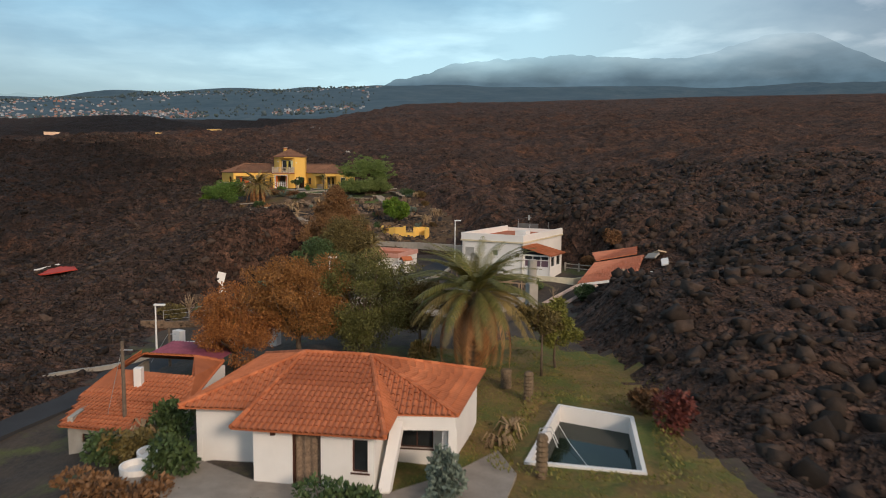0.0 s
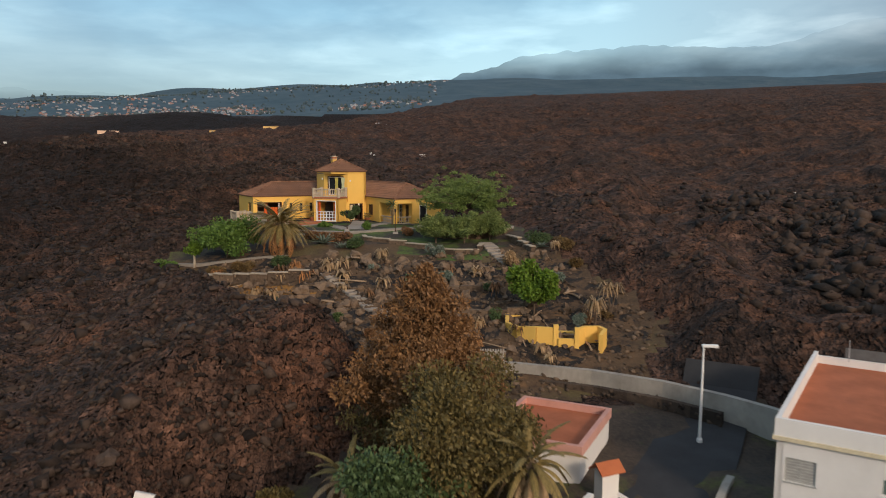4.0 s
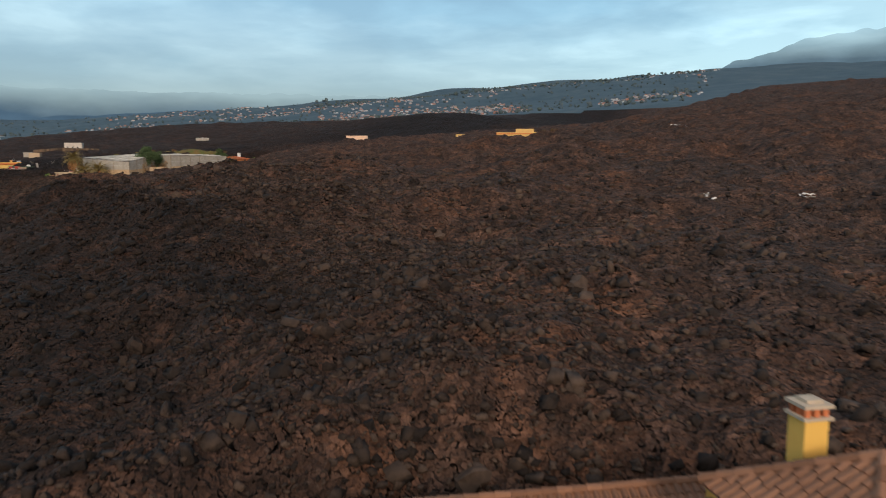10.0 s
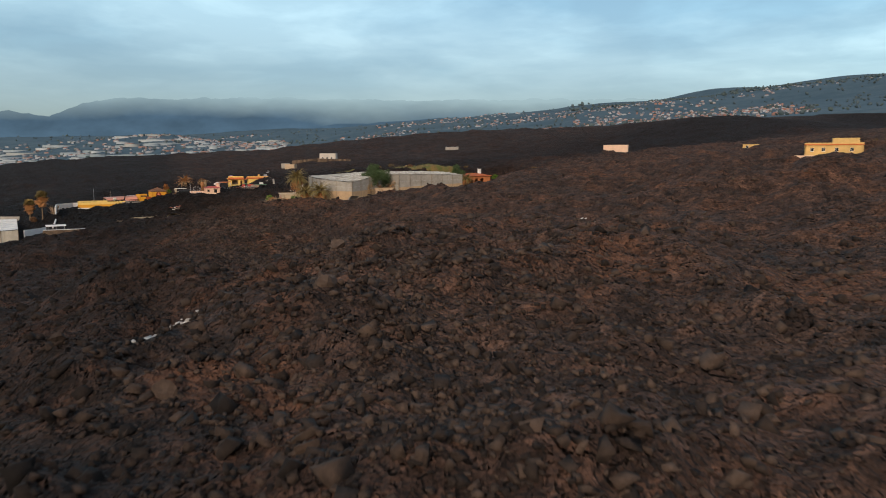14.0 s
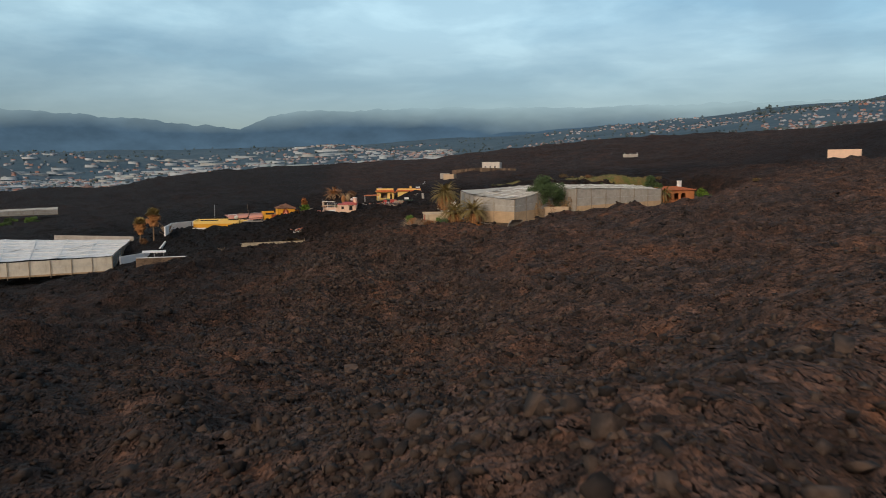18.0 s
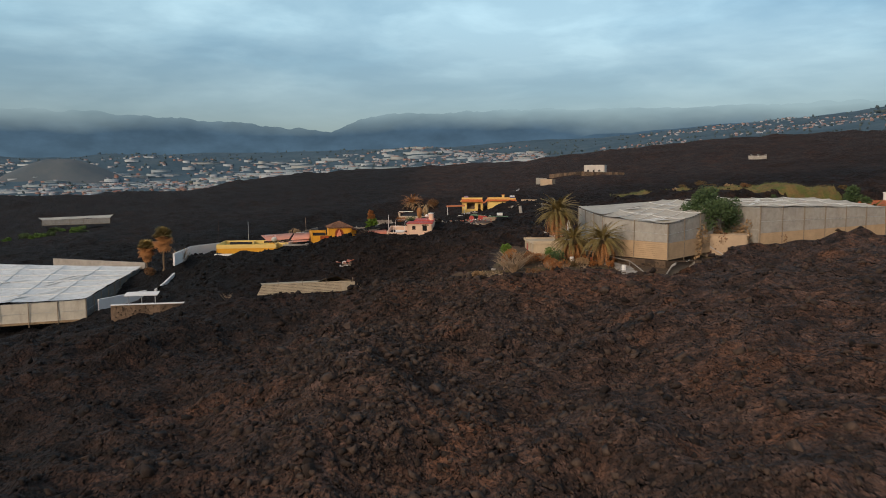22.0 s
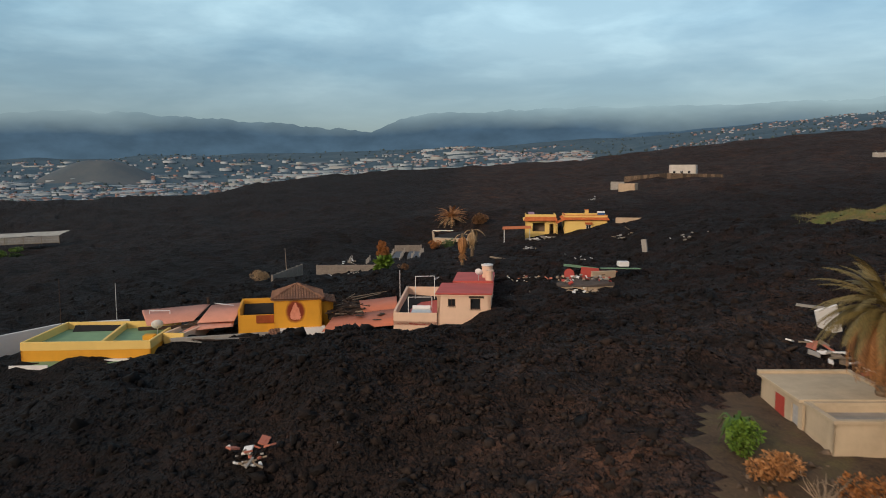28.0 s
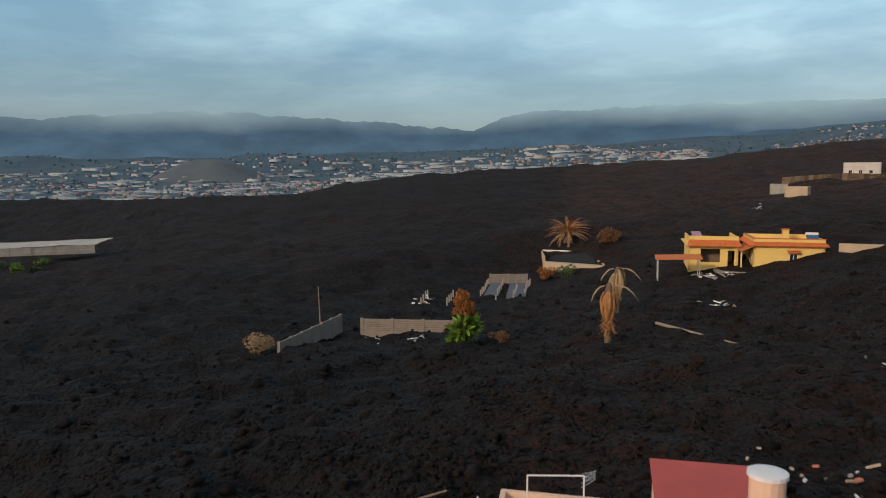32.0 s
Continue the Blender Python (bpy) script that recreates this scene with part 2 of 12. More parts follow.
def lava_height(x, y):
    z = slope(x, y)
    z = z - 5.0 * mound(x, y, -40, 76, 15, 20) + 4.6 * mound(x, y, -88, 195, 38, 32) - 3.5 * mound(x, y, 20, 205, 45, 40)
    z = z - 1.5 * mound(x, y, -59, 185, 9, 11) + 1.0 * mound(x, y, -77, 203, 11, 8) - 2.6 * mound(x, y, -139, 243, 13, 17) + 2.2 * mound(x, y, -119, 228, 10, 16) - 1.9 * mound(x, y, -103, 194, 7, 6)
    z = z - 3.4 * mound(x, y, -185, 245, 40, 38) + 1.4 * mound(x, y, -273.4, 284.9, 26, 20)
    # hollows round the buildings that stand free of the flow
    z = z - 4.4 * mound(x, y, -249, 271.7, 14, 8.5, 70) - 4.4 * mound(x, y, -273.9, 218.9, 27, 20) - 1.0 * mound(x, y, -278.3, 292, 5, 6)
    z = z - 1.3 * mound(x, y, -290.2, 280.4, 7, 6) - 0.9 * mound(x, y, -288.9, 282.8, 4, 4) - 3.0 * mound(x, y, -244.6, 391.3, 14, 14) + 3.4 * mound(x, y, -474, 474, 20, 20)
    z = z + 1.6 * mound(x, y, -297.7, 249.6, 6, 5) - 1.7 * mound(x, y, -289.8, 289.8, 6.5, 2.6, 152) - 1.2 * mound(x, y, -289.5, 283.5, 4.5, 4)
    z = z - 4.6 * mound(x, y, -137, 400, 26, 22) - 2.6 * mound(x, y, -128, 350, 18, 22)
    z = z - 3.6 * mound(x, y, -146, 434, 17, 15, 20) - 2.4 * mound(x, y, -186, 483, 10, 9) - 2.0 * mound(x, y, -291, 548, 14, 10)
    z = z - 0.6 * mound(x, y, -258.5, 240, 6, 6)
    z = z - 1.4 * mound(x, y, -241.8, 275.8, 6, 4)
    z = z - 1.4 * mound(x, y, -225.6, 278.6, 7, 5) - 0.9 * mound(x, y, -252.2, 259.2, 5, 8)
    z = z - 4.0 * mound(x, y, -213, 357.1, 15, 18) - 2.2 * mound(x, y, -382, 320, 13, 13) - 4.4 * mound(x, y, -394, 337, 14, 11, 45) + 0.9 * mound(x, y, -291.1, 253, 5, 5)
    z = z - 3.6 * mound(x, y, -361.9, 307.4, 22, 22) - 1.6 * mound(x, y, -352.7, 345.2, 12, 12)
    z = z - 4.6 * mound(x, y, 18.4, 75.5, 6.5, 7) - 1.6 * mound(x, y, -30, 55, 9, 22)
    return z


def hill_height(x, y):
    """The garden hill with the yellow house: a flat top and a slope down to the lane."""
    d = (y - 100) * 0.97 + (x + 20) * 0.12
    z = np.interp(d, [-8, 0, 6, 12, 18, 23, 30, 60], [15.5, 16.3, 18.0, 19.4, 21.2, 22.6, 23.5, 23.7])
    z = z - 1.3 * ease(-x, 30, 44) * ease(-y, -136, -122)
    return z - 0.6 * mound(x, y, -34.6, 139.6, 4.6, 3.0, 35)


POOL = [(6.4, 37.6), (9.8, 36.0), (8.5, 29.6), (4.2, 30.5)]
BASIN = [(-4.1, 73.3), (7.8, 68.1), (3.8, 58.9), (-8.1, 64.2)]


def lane_height(x, y):
    z = np.interp(y, [5, 30, 50, 62, 75, 92, 100], [15.1, 15.1, 15.2, 14.9, 14.9, 15.7, 16.3])
    z = z + 0.75 * ease(x, -0.2, 1.8) * ease(y, 71, 78) * (1 - ease(y, 85, 90))
    z = z - np.minimum(2.3, 0.2 * np.maximum(0, -9 - x))
    z = z - 2.2 * ease(inside(x, y, POOL), -1.1, -0.25) - 2.0 * ease(inside(x, y, BASIN), -1.0, -0.2)
    return z


def farm_height(x, y):
    w = -0.82 * (x + 234.1) + 0.57 * (y - 288.7)
    z = np.interp(w, [-12, -1.5, 0.3, 6, 14, 30], [28.0, 28.3, 29.5, 30.0, 30.7, 31.4]) + np.interp(y, [325, 350, 390], [0, 1.2, 3.0])
    pit = 1 - ease(np.hypot(x + 222.8, y - 286.9), 5.0, 6.4)
    return z * (1 - pit) + 26.9 * pit


CALM = [(-295.5, 259.9, 10), (-291.6, 277.4, 7), (-285.3, 291, 10), (-290.2, 220.9, 30), (-254.7, 260.2, 11), (-265.8, 238.3, 9), (-361.2, 346.3, 16), (-360.1, 305.5, 24), (-249.3, 277.5, 8), (18.0, 75.5, 8), (-384, 322, 15), (-396, 336, 13)]


def calm(x, y):
    k = np.ones(np.shape(x))
    for cx, cy, r in CALM:
        k = np.minimum(k, 0.15 + 0.85 * ease(np.hypot(x - cx, y - cy), r, r + 9))
    return k


def far_land(x, y, r, az):
    """Valley floor with its town, the hillside behind it and the last crest."""
    crest = np.interp(az, [-60, -31, 0, 10, 20, 31, 45, 56, 69, 82, 97, 105, 140], [0.09, 0.092, 0.09, 0.082, 0.072, 0.062, 0.042, 0.02, 0.002, -0.022, -0.03, -0.036, -0.05])
    ridge = np.interp(az, [-60, -20, 0, 10, 20, 31, 35, 43, 56, 69, 82, 97, 140], [0.10, 0.104, 0.110, 0.105, 0.095, 0.078, 0.069, 0.060, 0.043, 0.032, 0.025, 0.018, 0.012])
    t = ease(r, 1000, 3300)
    return 38 + r * (crest - 0.012 + (ridge - crest + 0.012) * t)


CENTRE = (-130.0, 210.0)


def polar(x, y):
    return np.hypot(x - CENTRE[0], y - CENTRE[1]), np.degrees(np.arctan2(-(x - CENTRE[0]), y - CENTRE[1]))


def free_land(x, y):
    return [(inside(x, y, ring), f(x, y)) for ring, f in ((HILL, hill_height), (LANE, lane_height), (FARM, farm_height))]


def ridged(x, y, size, seed):
    """Noise with sharp crests and wide hollows, about zero on average."""
    return 0.36 - np.abs(smooth_noise(x, y, size, seed))


def flow_relief(x, y):
    """Pressure ridges, clinker mounds and gullies of the flow."""
    k = (calm(x, y) - 0.15) / 0.85
    k = k * (0.45 + 0.55 * ease(x, -285, -215))
    wx, wy = x + 5.0 * smooth_noise(x, y, 19, 71), y + 5.0 * smooth_noise(x, y, 19, 72)
    u, v = 0.86 * wx - 0.51 * wy, 0.51 * wx + 0.86 * wy
    big = 3.0 * ridged(u, v * 0.5, 21, 73) + 1.7 * ridged(wx, wy, 9.5, 74)
    small = 0.75 * ridged(wx, wy, 4.6, 75) + 0.42 * ridged(x, y, 2.3, 76)
    return k * (big + small)


def height(x, y, rough=True):
    x, y = np.asarray(x, float), np.asarray(y, float)
    r, az = polar(x, y)
    lava = lava_height(x, y)
    # the last crest of the flow against the valley
    edge = np.interp(az, [10, 18, 29, 40, 46, 51, 57, 65, 69, 73, 78, 80.5, 93, 104], [0.0740, 0.0617, 0.0466, 0.0419, 0.0350, 0.0270, 0.0140, 0.0044, 0.0024, -0.0024, -0.0117, -0.0220, -0.0270, -0.0276])
    k = ease(r, 430, 690) * ease(az, 8, 22)
    lava = lava * (1 - k) + (44 + r * edge) * k
    fade = 1 - ease(r, 700, 1100)
    if rough:
        lava = lava + fade * (calm(x, y) * (1.3 * smooth_noise(x, y, 34, 1) + 1.1 * smooth_noise(x + 0.4 * y, y, 13, 2)) + 0.55 * np.abs(smooth_noise(x, y, 6.5, 3)) + 0.46 * smooth_noise(x, y, 2.9, 4) + 0.34 * smooth_noise(x, y, 1.3, 5))
        lava = lava + fade * flow_relief(x, y)
        lava = lava + 2.6 * smooth_noise(x, y, 120, 6) * ease(r, 250, 600) * fade
    z = lava
    for d, own in free_land(x, y):
        if rough:
            own = own + 0.10 * smooth_noise(x, y, 2.3, 8) + 0.07 * smooth_noise(x, y, 0.9, 9)
        z = np.where(d > -6, own * ease(d, -4.6, 0.4) + z * (1 - ease(d, -4.6, 0.4)), z)
    far = far_land(x, y, r, az)
    if rough:
        far = far + ease(r, 1400, 2600) * (22 * smooth_noise(x, y, 420, 11) + 9 * smooth_noise(x, y, 150, 12))
    k = ease(r, 980, 1120)
    return z * (1 - k) + far * k


def level(x, y):
    """Height of the bare ground at one place."""
    return float(height(np.array([x]), np.array([y]))[0])


def weathered(m, c):
    """The western flow is younger, black and hardly rusted."""
    place = m.n("ShaderNodeSeparateXYZ")
    m.link(m.space("World"), place.inputs[0])
    along_x = m.math("ADD", m.math("MULTIPLY", place.outputs[0], -1.0), m.math("MULTIPLY", m.noise(0.03, 4, 0.6, "World"), 60.0))
    young = m.ramp(m.math("DIVIDE", along_x, 600.0), [(0.40, 0.0), (0.51, 1.0), (0.66, 1.0), (0.80, 0.6)])
    # a band with ragged edges on the downhill side, its colour multiplied darker
    d = m.math("ADD", m.math("ADD", m.math("MULTIPLY", place.outputs[0], -0.43), m.math("MULTIPLY", place.outputs[1], -0.903)), 139.0)
    d = m.math("ADD", d, m.math("MULTIPLY", m.math("SUBTRACT", m.noise(0.06, 5, 0.65, "World"), 0.5), 34.0))
    downhill_band = m.math("MULTIPLY", m.ramp(m.math("DIVIDE", d, 60.0), [(0.0, 0.0), (0.28, 1.0)]), m.ramp(m.math("DIVIDE", m.math("MULTIPLY", place.outputs[0], -1.0), 200.0), [(0.19, 0.0), (0.32, 1.0)]))
    c = m.mix(m.math("MULTIPLY", downhill_band, 0.9), c, m.mix(1.0, c, (0.28, 0.27, 0.275), "MULTIPLY"))
    return m.mix(young, c, m.mix(1.0, c, (0.142, 0.104, 0.090), "MULTIPLY"))


def lava_material():
    m = Mat("lava_rock", 0.94)
    big = m.noise(0.045, 6, 0.6, "World")
    mid = m.noise(0.35, 7, 0.68, "World")
    fine = m.noise(3.2, 6, 0.72, "World")
    brown = m.ramp(mid, [(0.30, (0.017, 0.0108, 0.0082)), (0.52, (0.052, 0.0312, 0.0222)), (0.74, (0.105, 0.061, 0.041))])
    grey = m.ramp(mid, [(0.30, (0.015, 0.011, 0.009)), (0.7, (0.066, 0.044, 0.034))])
    c = m.mix(m.ramp(big, [(0.40, 0.0), (0.58, 1.0)]), brown, grey)
    # rusty sandy patches between the stones
    rust = m.ramp(m.noise(0.085, 6, 0.62, "World", distort=0.5), [(0.54, 0.0), (0.63, 1.0)])
    sand = m.ramp(m.noise(1.3, 5, 0.6, "World"), [(0.3, (0.064, 0.0335, 0.0200)), (0.7, (0.118, 0.063, 0.038))])
    c = m.mix(m.math("MULTIPLY", rust, 0.75), c, sand)
    clast = m.voronoi(0.9, "F1", "World")
    c = m.mix(m.math("SUBTRACT", 0.62, m.math("MULTIPLY", rust, 0.35)), c, m.mix(1.0, c, m.ramp(clast.outputs["Color"], [(0.12, 0.38), (0.88, 1.95)]), "MULTIPLY"))
    cell = m.voronoi(2.9, "F1", "World")
    c = m.mix(0.6, c, m.mix(1.0, c, m.ramp(cell.outputs["Color"], [(0.12, 0.30), (0.88, 2.2)]), "MULTIPLY"))
    c = m.mix(m.ramp(fine, [(0.58, 0.0), (0.74, 0.75)]), c, (0.130, 0.102, 0.086))
    c = m.mix(m.ramp(m.noise(1.1, 5, 0.7, "World"), [(0.30, 0.75), (0.45, 0.0)]), c, (0.010, 0.008, 0.007))
    c = weathered(m, m.mix(1.0, c, (1.16, 1.0, 0.94), "MULTIPLY"))
    m.color(c)
    m.bump(m.voronoi(0.45, "F1", "World").outputs["Distance"], 0.8, 1.1)
    m.bump(clast.outputs["Distance"], 0.95, 0.75)
    m.bump(cell.outputs["Distance"], 0.95, 0.34)
    m.bump(m.voronoi(6.0, "F1", "World").outputs["Distance"], 0.8, 0.15)
    m.bump(fine, 0.7, 0.10)
    return m.m


def soil_material(name, dark, light, grass=None, amount=0.5):
    m = Mat(name, 0.95)
    c = m.ramp(m.noise(0.5, 7, 0.7, "World"), [(0.3, dark), (0.7, light)])
    c = m.mix(m.ramp(m.noise(5.0, 5, 0.7, "World"), [(0.45, 0.0), (0.75, 0.6)]), c, tuple(v * 1.5 for v in light))
    if grass:
        g = m.ramp(m.noise(0.22, 6, 0.7, "World"), [(0.55 - 0.25 * amount, 0.0), (0.66 - 0.2 * amount, 1.0)])
        blade = m.ramp(m.noise(9.0, 4, 0.7, "World"), [(0.3, tuple(v * 0.55 for v in grass)), (0.7, tuple(v * 1.3 for v in grass))])
        c = m.mix(g, c, blade)
    m.color(c)
    m.bump(m.noise(7.0, 6, 0.7, "World"), 0.6, 0.06)
    m.bump(m.noise(1.5, 4, 0.6, "World"), 0.5, 0.12)
    return m.m


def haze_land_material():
    """Wooded slopes and fields some kilometres off, evening haze mixed into their base colour."""
    m = Mat("hazy_distant_land", 1.0)
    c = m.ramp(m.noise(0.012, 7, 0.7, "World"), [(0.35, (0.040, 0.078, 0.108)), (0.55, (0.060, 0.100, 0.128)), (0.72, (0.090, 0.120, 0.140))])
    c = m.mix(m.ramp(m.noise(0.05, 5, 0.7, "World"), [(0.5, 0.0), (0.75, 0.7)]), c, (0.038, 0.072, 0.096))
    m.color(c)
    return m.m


LAVA = lava_material()
SOIL = soil_material("ash_soil", (0.028, 0.024, 0.022), (0.085, 0.062, 0.045), (0.10, 0.11, 0.035), 0.12)
LAWN = soil_material("garden_lawn", (0.09, 0.06, 0.025), (0.22, 0.145, 0.05), (0.11, 0.125, 0.030), 0.42)
def rock_garden_material():
    m = Mat("rock_garden_soil", 0.96)
    earth = m.ramp(m.noise(0.9, 7, 0.7, "World"), [(0.3, (0.055, 0.036, 0.025)), (0.55, (0.13, 0.080, 0.045)), (0.75, (0.25, 0.135, 0.055))])
    c = m.mix(m.ramp(m.noise(0.55, 6, 0.65, "World", distort=0.6), [(0.47, 0.0), (0.54, 1.0)]), earth, m.ramp(m.noise(8.0, 4, 0.7, "World"), [(0.3, (0.012, 0.011, 0.011)), (0.7, (0.034, 0.030, 0.028))]))
    m.color(c)
    m.bump(m.noise(5.0, 6, 0.7, "World"), 0.8, 0.10)
    m.bump(m.noise(1.2, 4, 0.6, "World"), 0.6, 0.2)
    return m.m


GARDEN = rock_garden_material()
ASHY_LAWN = soil_material("ashy_lawn", (0.020, 0.018, 0.017), (0.055, 0.045, 0.036), (0.085, 0.125, 0.032), 0.40)
OCHRE_EARTH = soil_material("ochre_earth", (0.10, 0.055, 0.020), (0.34, 0.165, 0.042))
DRY = soil_material("dry_garden_soil", (0.032, 0.023, 0.018), (0.115, 0.072, 0.040), (0.12, 0.09, 0.04), 0.2)
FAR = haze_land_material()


def graded(start, end, step, before, after, grow_before, grow_after):
    """Even steps in the middle, wider and wider ones outside."""
    mid = list(np.arange(start, end + step, step))
    low, s, v = [], step, mid[0]
    while v > before:
        s *= grow_before
        v -= s
        low.append(v)
    high, s, v = [], step, mid[-1]
    while v < after:
        s *= grow_after
        v += s
        high.append(v)
    return np.array(low[::-1] + mid + high)


def build_ground():
    xs = graded(-330, 50, 0.8, -4700, 3500, 1.023, 1.06)
    ys = graded(8, 385, 0.8, -1500, 4700, 1.15, 1.021)
    gx, gy = np.meshgrid(xs, ys)
    jig = np.minimum(np.gradient(xs)[None, :], np.gradient(ys)[:, None]) * 0.28
    gx = gx + jig * smooth_noise(gx * 3.7, gy * 3.7, 1.0, 21)
    gy = gy + jig * smooth_noise(gx * 3.7, gy * 3.7, 1.0, 22)
    gz = height(gx, gy)
    ny, nx = gx.shape
    me = bpy.data.meshes.new("ground")
    co = np.stack([gx, gy, gz], -1).reshape(-1, 3)
    i = (np.arange(ny - 1)[:, None] * nx + np.arange(nx - 1)[None, :]).reshape(-1)
    quads = np.stack([i, i + 1, i + 1 + nx, i + nx], -1)
    me.vertices.add(len(co))
    me.vertices.foreach_set("co", co.ravel())
    me.loops.add(quads.size)
    me.loops.foreach_set("vertex_index", quads.ravel().astype(np.int32))
    me.polygons.add(len(quads))
    me.polygons.foreach_set("loop_start", np.arange(len(quads), dtype=np.int32) * 4)
    cx, cy = co[quads].mean(1)[:, 0], co[quads].mean(1)[:, 1]
    wob = 0.8 * smooth_noise(cx, cy, 3.0, 31) + 0.5 * smooth_noise(cx, cy, 1.2, 32)
    kind = np.zeros(len(quads), np.int32)
    kind[inside(cx, cy, LANE) + wob > 0.2] = 1
    kind[inside(cx, cy, FARM) + wob > 0.2] = 3
    hill = inside(cx, cy, HILL) + wob > 0.2
    kind[hill] = 3
    kind[hill & (cy > 124)] = 1
    kind[inside(cx, cy, [(-3, 24), (-1, 50), (6, 54), (12, 46), (12, 22)]) + wob > 0] = 2
    kind[inside(cx, cy, [(-36, 134), (-28, 129), (-22, 124), (-12, 119), (-10, 124), (-16, 137), (-26, 140)]) + wob > 0] = 7
    kind[inside(cx, cy, MEADOW) + wob * 3 > 0] = 2
    kind[inside(cx, cy, [(-38, 127), (-30, 122), (-12, 119), (-4, 120), (2, 106), (-8, 97), (-18, 99), (-34, 111), (-44, 121)]) + wob * 1.5 > 0.3] = 5
    kind[inside(cx, cy, [(-45.5, 121.0), (-37.5, 116.6), (-30.1, 115.0), (-26.0, 114.4), (-25.0, 111.4), (-28.5, 108.8), (-33.0, 111.0), (-41.0, 117.2)]) + wob > 0] = 6
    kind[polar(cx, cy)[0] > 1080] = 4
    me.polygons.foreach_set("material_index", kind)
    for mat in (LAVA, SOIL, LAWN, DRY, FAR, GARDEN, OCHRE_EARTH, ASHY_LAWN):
        me.materials.append(mat)
    me.update(calc_edges=True)
    me.shade_smooth()
    return tagged(new("ground", me), "rough dark brown lava field with free patches of garden soil", "ground", kind="structure")


build_ground()


# ------------------------------------------------------------------ kit: things, parts, shapes
def thing(name, label, category, m=None, group="", kind=""):
    """An empty at the base of a thing that carries its parts."""
    ob = new(name)
    ob.empty_display_size = 0.3
    if m is not None:
        ob.matrix_world = m
    return tagged(ob, label, category, group, kind)


def finish(bm, name, material, smooth=False):
    me = bpy.data.meshes.new(name)
    bm.normal_update()
    bm.to_mesh(me)
    bm.free()
    for mat in material if isinstance(material, (list, tuple)) else [material]:
        me.materials.append(mat)
    if smooth:
        me.shade_smooth()
    return me


def part(name, bm, material, parent=None, label="", smooth=False, m=None):
    """Links a bmesh (or a ready mesh) as one mesh object under a thing or part."""
    me = bm if isinstance(bm, bpy.types.Mesh) else finish(bm, name, material, smooth)
    ob = new(name, me)
    ob.parent = parent
    if m is not None:
        ob.matrix_basis = m
    if label:
        ob["label"] = label
    return ob


def raw_mesh(name, verts, faces, material, smooth=False, index=None):
    """A mesh from arrays of triangles or quads (n x 3 or n x 4)."""
    verts, faces = np.asarray(verts, np.float32), np.asarray(faces, np.int32)
    me = bpy.data.meshes.new(name)
    me.vertices.add(len(verts))
    me.vertices.foreach_set("co", verts.ravel())
    me.loops.add(faces.size)
    me.loops.foreach_set("vertex_index", faces.ravel())
    me.polygons.add(len(faces))
    me.polygons.foreach_set("loop_start", np.arange(len(faces), dtype=np.int32) * faces.shape[1])
    for mat in material if isinstance(material, (list, tuple)) else [material]:
        me.materials.append(mat)
    if index is not None:
        me.polygons.foreach_set("material_index", np.asarray(index, np.int32))
    me.update(calc_edges=True)
    if smooth:
        me.shade_smooth()
    return me


def box(bm, x0, x1, y0, y1, z0, z1, m=None, bevel=0.0):
    r = bmesh.ops.create_cube(bm, size=1)["verts"]
    bmesh.ops.transform(bm, matrix=Matrix.Translation(((x0 + x1) / 2, (y0 + y1) / 2, (z0 + z1) / 2)) @ Matrix.Diagonal((x1 - x0, y1 - y0, z1 - z0, 1)), verts=r)
    if bevel:
        edges = list({e for v in r for e in v.link_edges})
        r = list({v for f in bmesh.ops.bevel(bm, geom=edges, offset=bevel, segments=1, affect="EDGES")["faces"] for v in f.verts} | {v for v in r if v.is_valid})
    if m is not None:
        bmesh.ops.transform(bm, matrix=m, verts=r)
    return bm


def boxes(*rows, bevel=0.0):
    bm = bmesh.new()
    for row in rows:
        box(bm, *row, bevel=bevel)
    return bm


def prism(bm, ring, z0, z1):
    """A flat polygon raised from z0 to z1; z may be a list for each corner."""
    n = len(ring)
    lo = [bm.verts.new((x, y, z0[i] if isinstance(z0, (list, tuple)) else z0)) for i, (x, y) in enumerate(ring)]
    hi = [bm.verts.new((x, y, z1[i] if isinstance(z1, (list, tuple)) else z1)) for i, (x, y) in enumerate(ring)]
    bm.faces.new(lo[::-1])
    bm.faces.new(hi)
    for i in range(n):
        j = (i + 1) % n
        bm.faces.new((lo[i], lo[j], hi[j], hi[i]))
    return bm


def slab(bm, pts, thick):
    """A thin plate through 3D corner points, grown downwards."""
    hi = [bm.verts.new(p) for p in pts]
    lo = [bm.verts.new((p[0], p[1], p[2] - thick)) for p in pts]
    bm.faces.new(hi)
    bm.faces.new(lo[::-1])
    for i in range(len(pts)):
        j = (i + 1) % len(pts)
        bm.faces.new((lo[i], lo[j], hi[j], hi[i]))
    return bm


def lathe(bm, profile, sides=10, at=(0, 0, 0)):
    """A turned shape from rows of (radius, z)."""
    rings = []
    for r, z in profile:
        rings.append([bm.verts.new((at[0] + r * math.cos(2 * math.pi * i / sides), at[1] + r * math.sin(2 * math.pi * i / sides), at[2] + z)) for i in range(sides)])
    for a, b in zip(rings, rings[1:]):
        for i in range(sides):
            j = (i + 1) % sides
            bm.faces.new((a[i], a[j], b[j], b[i]))
    bm.faces.new(rings[0][::-1])
    bm.faces.new(rings[-1])
    return bm


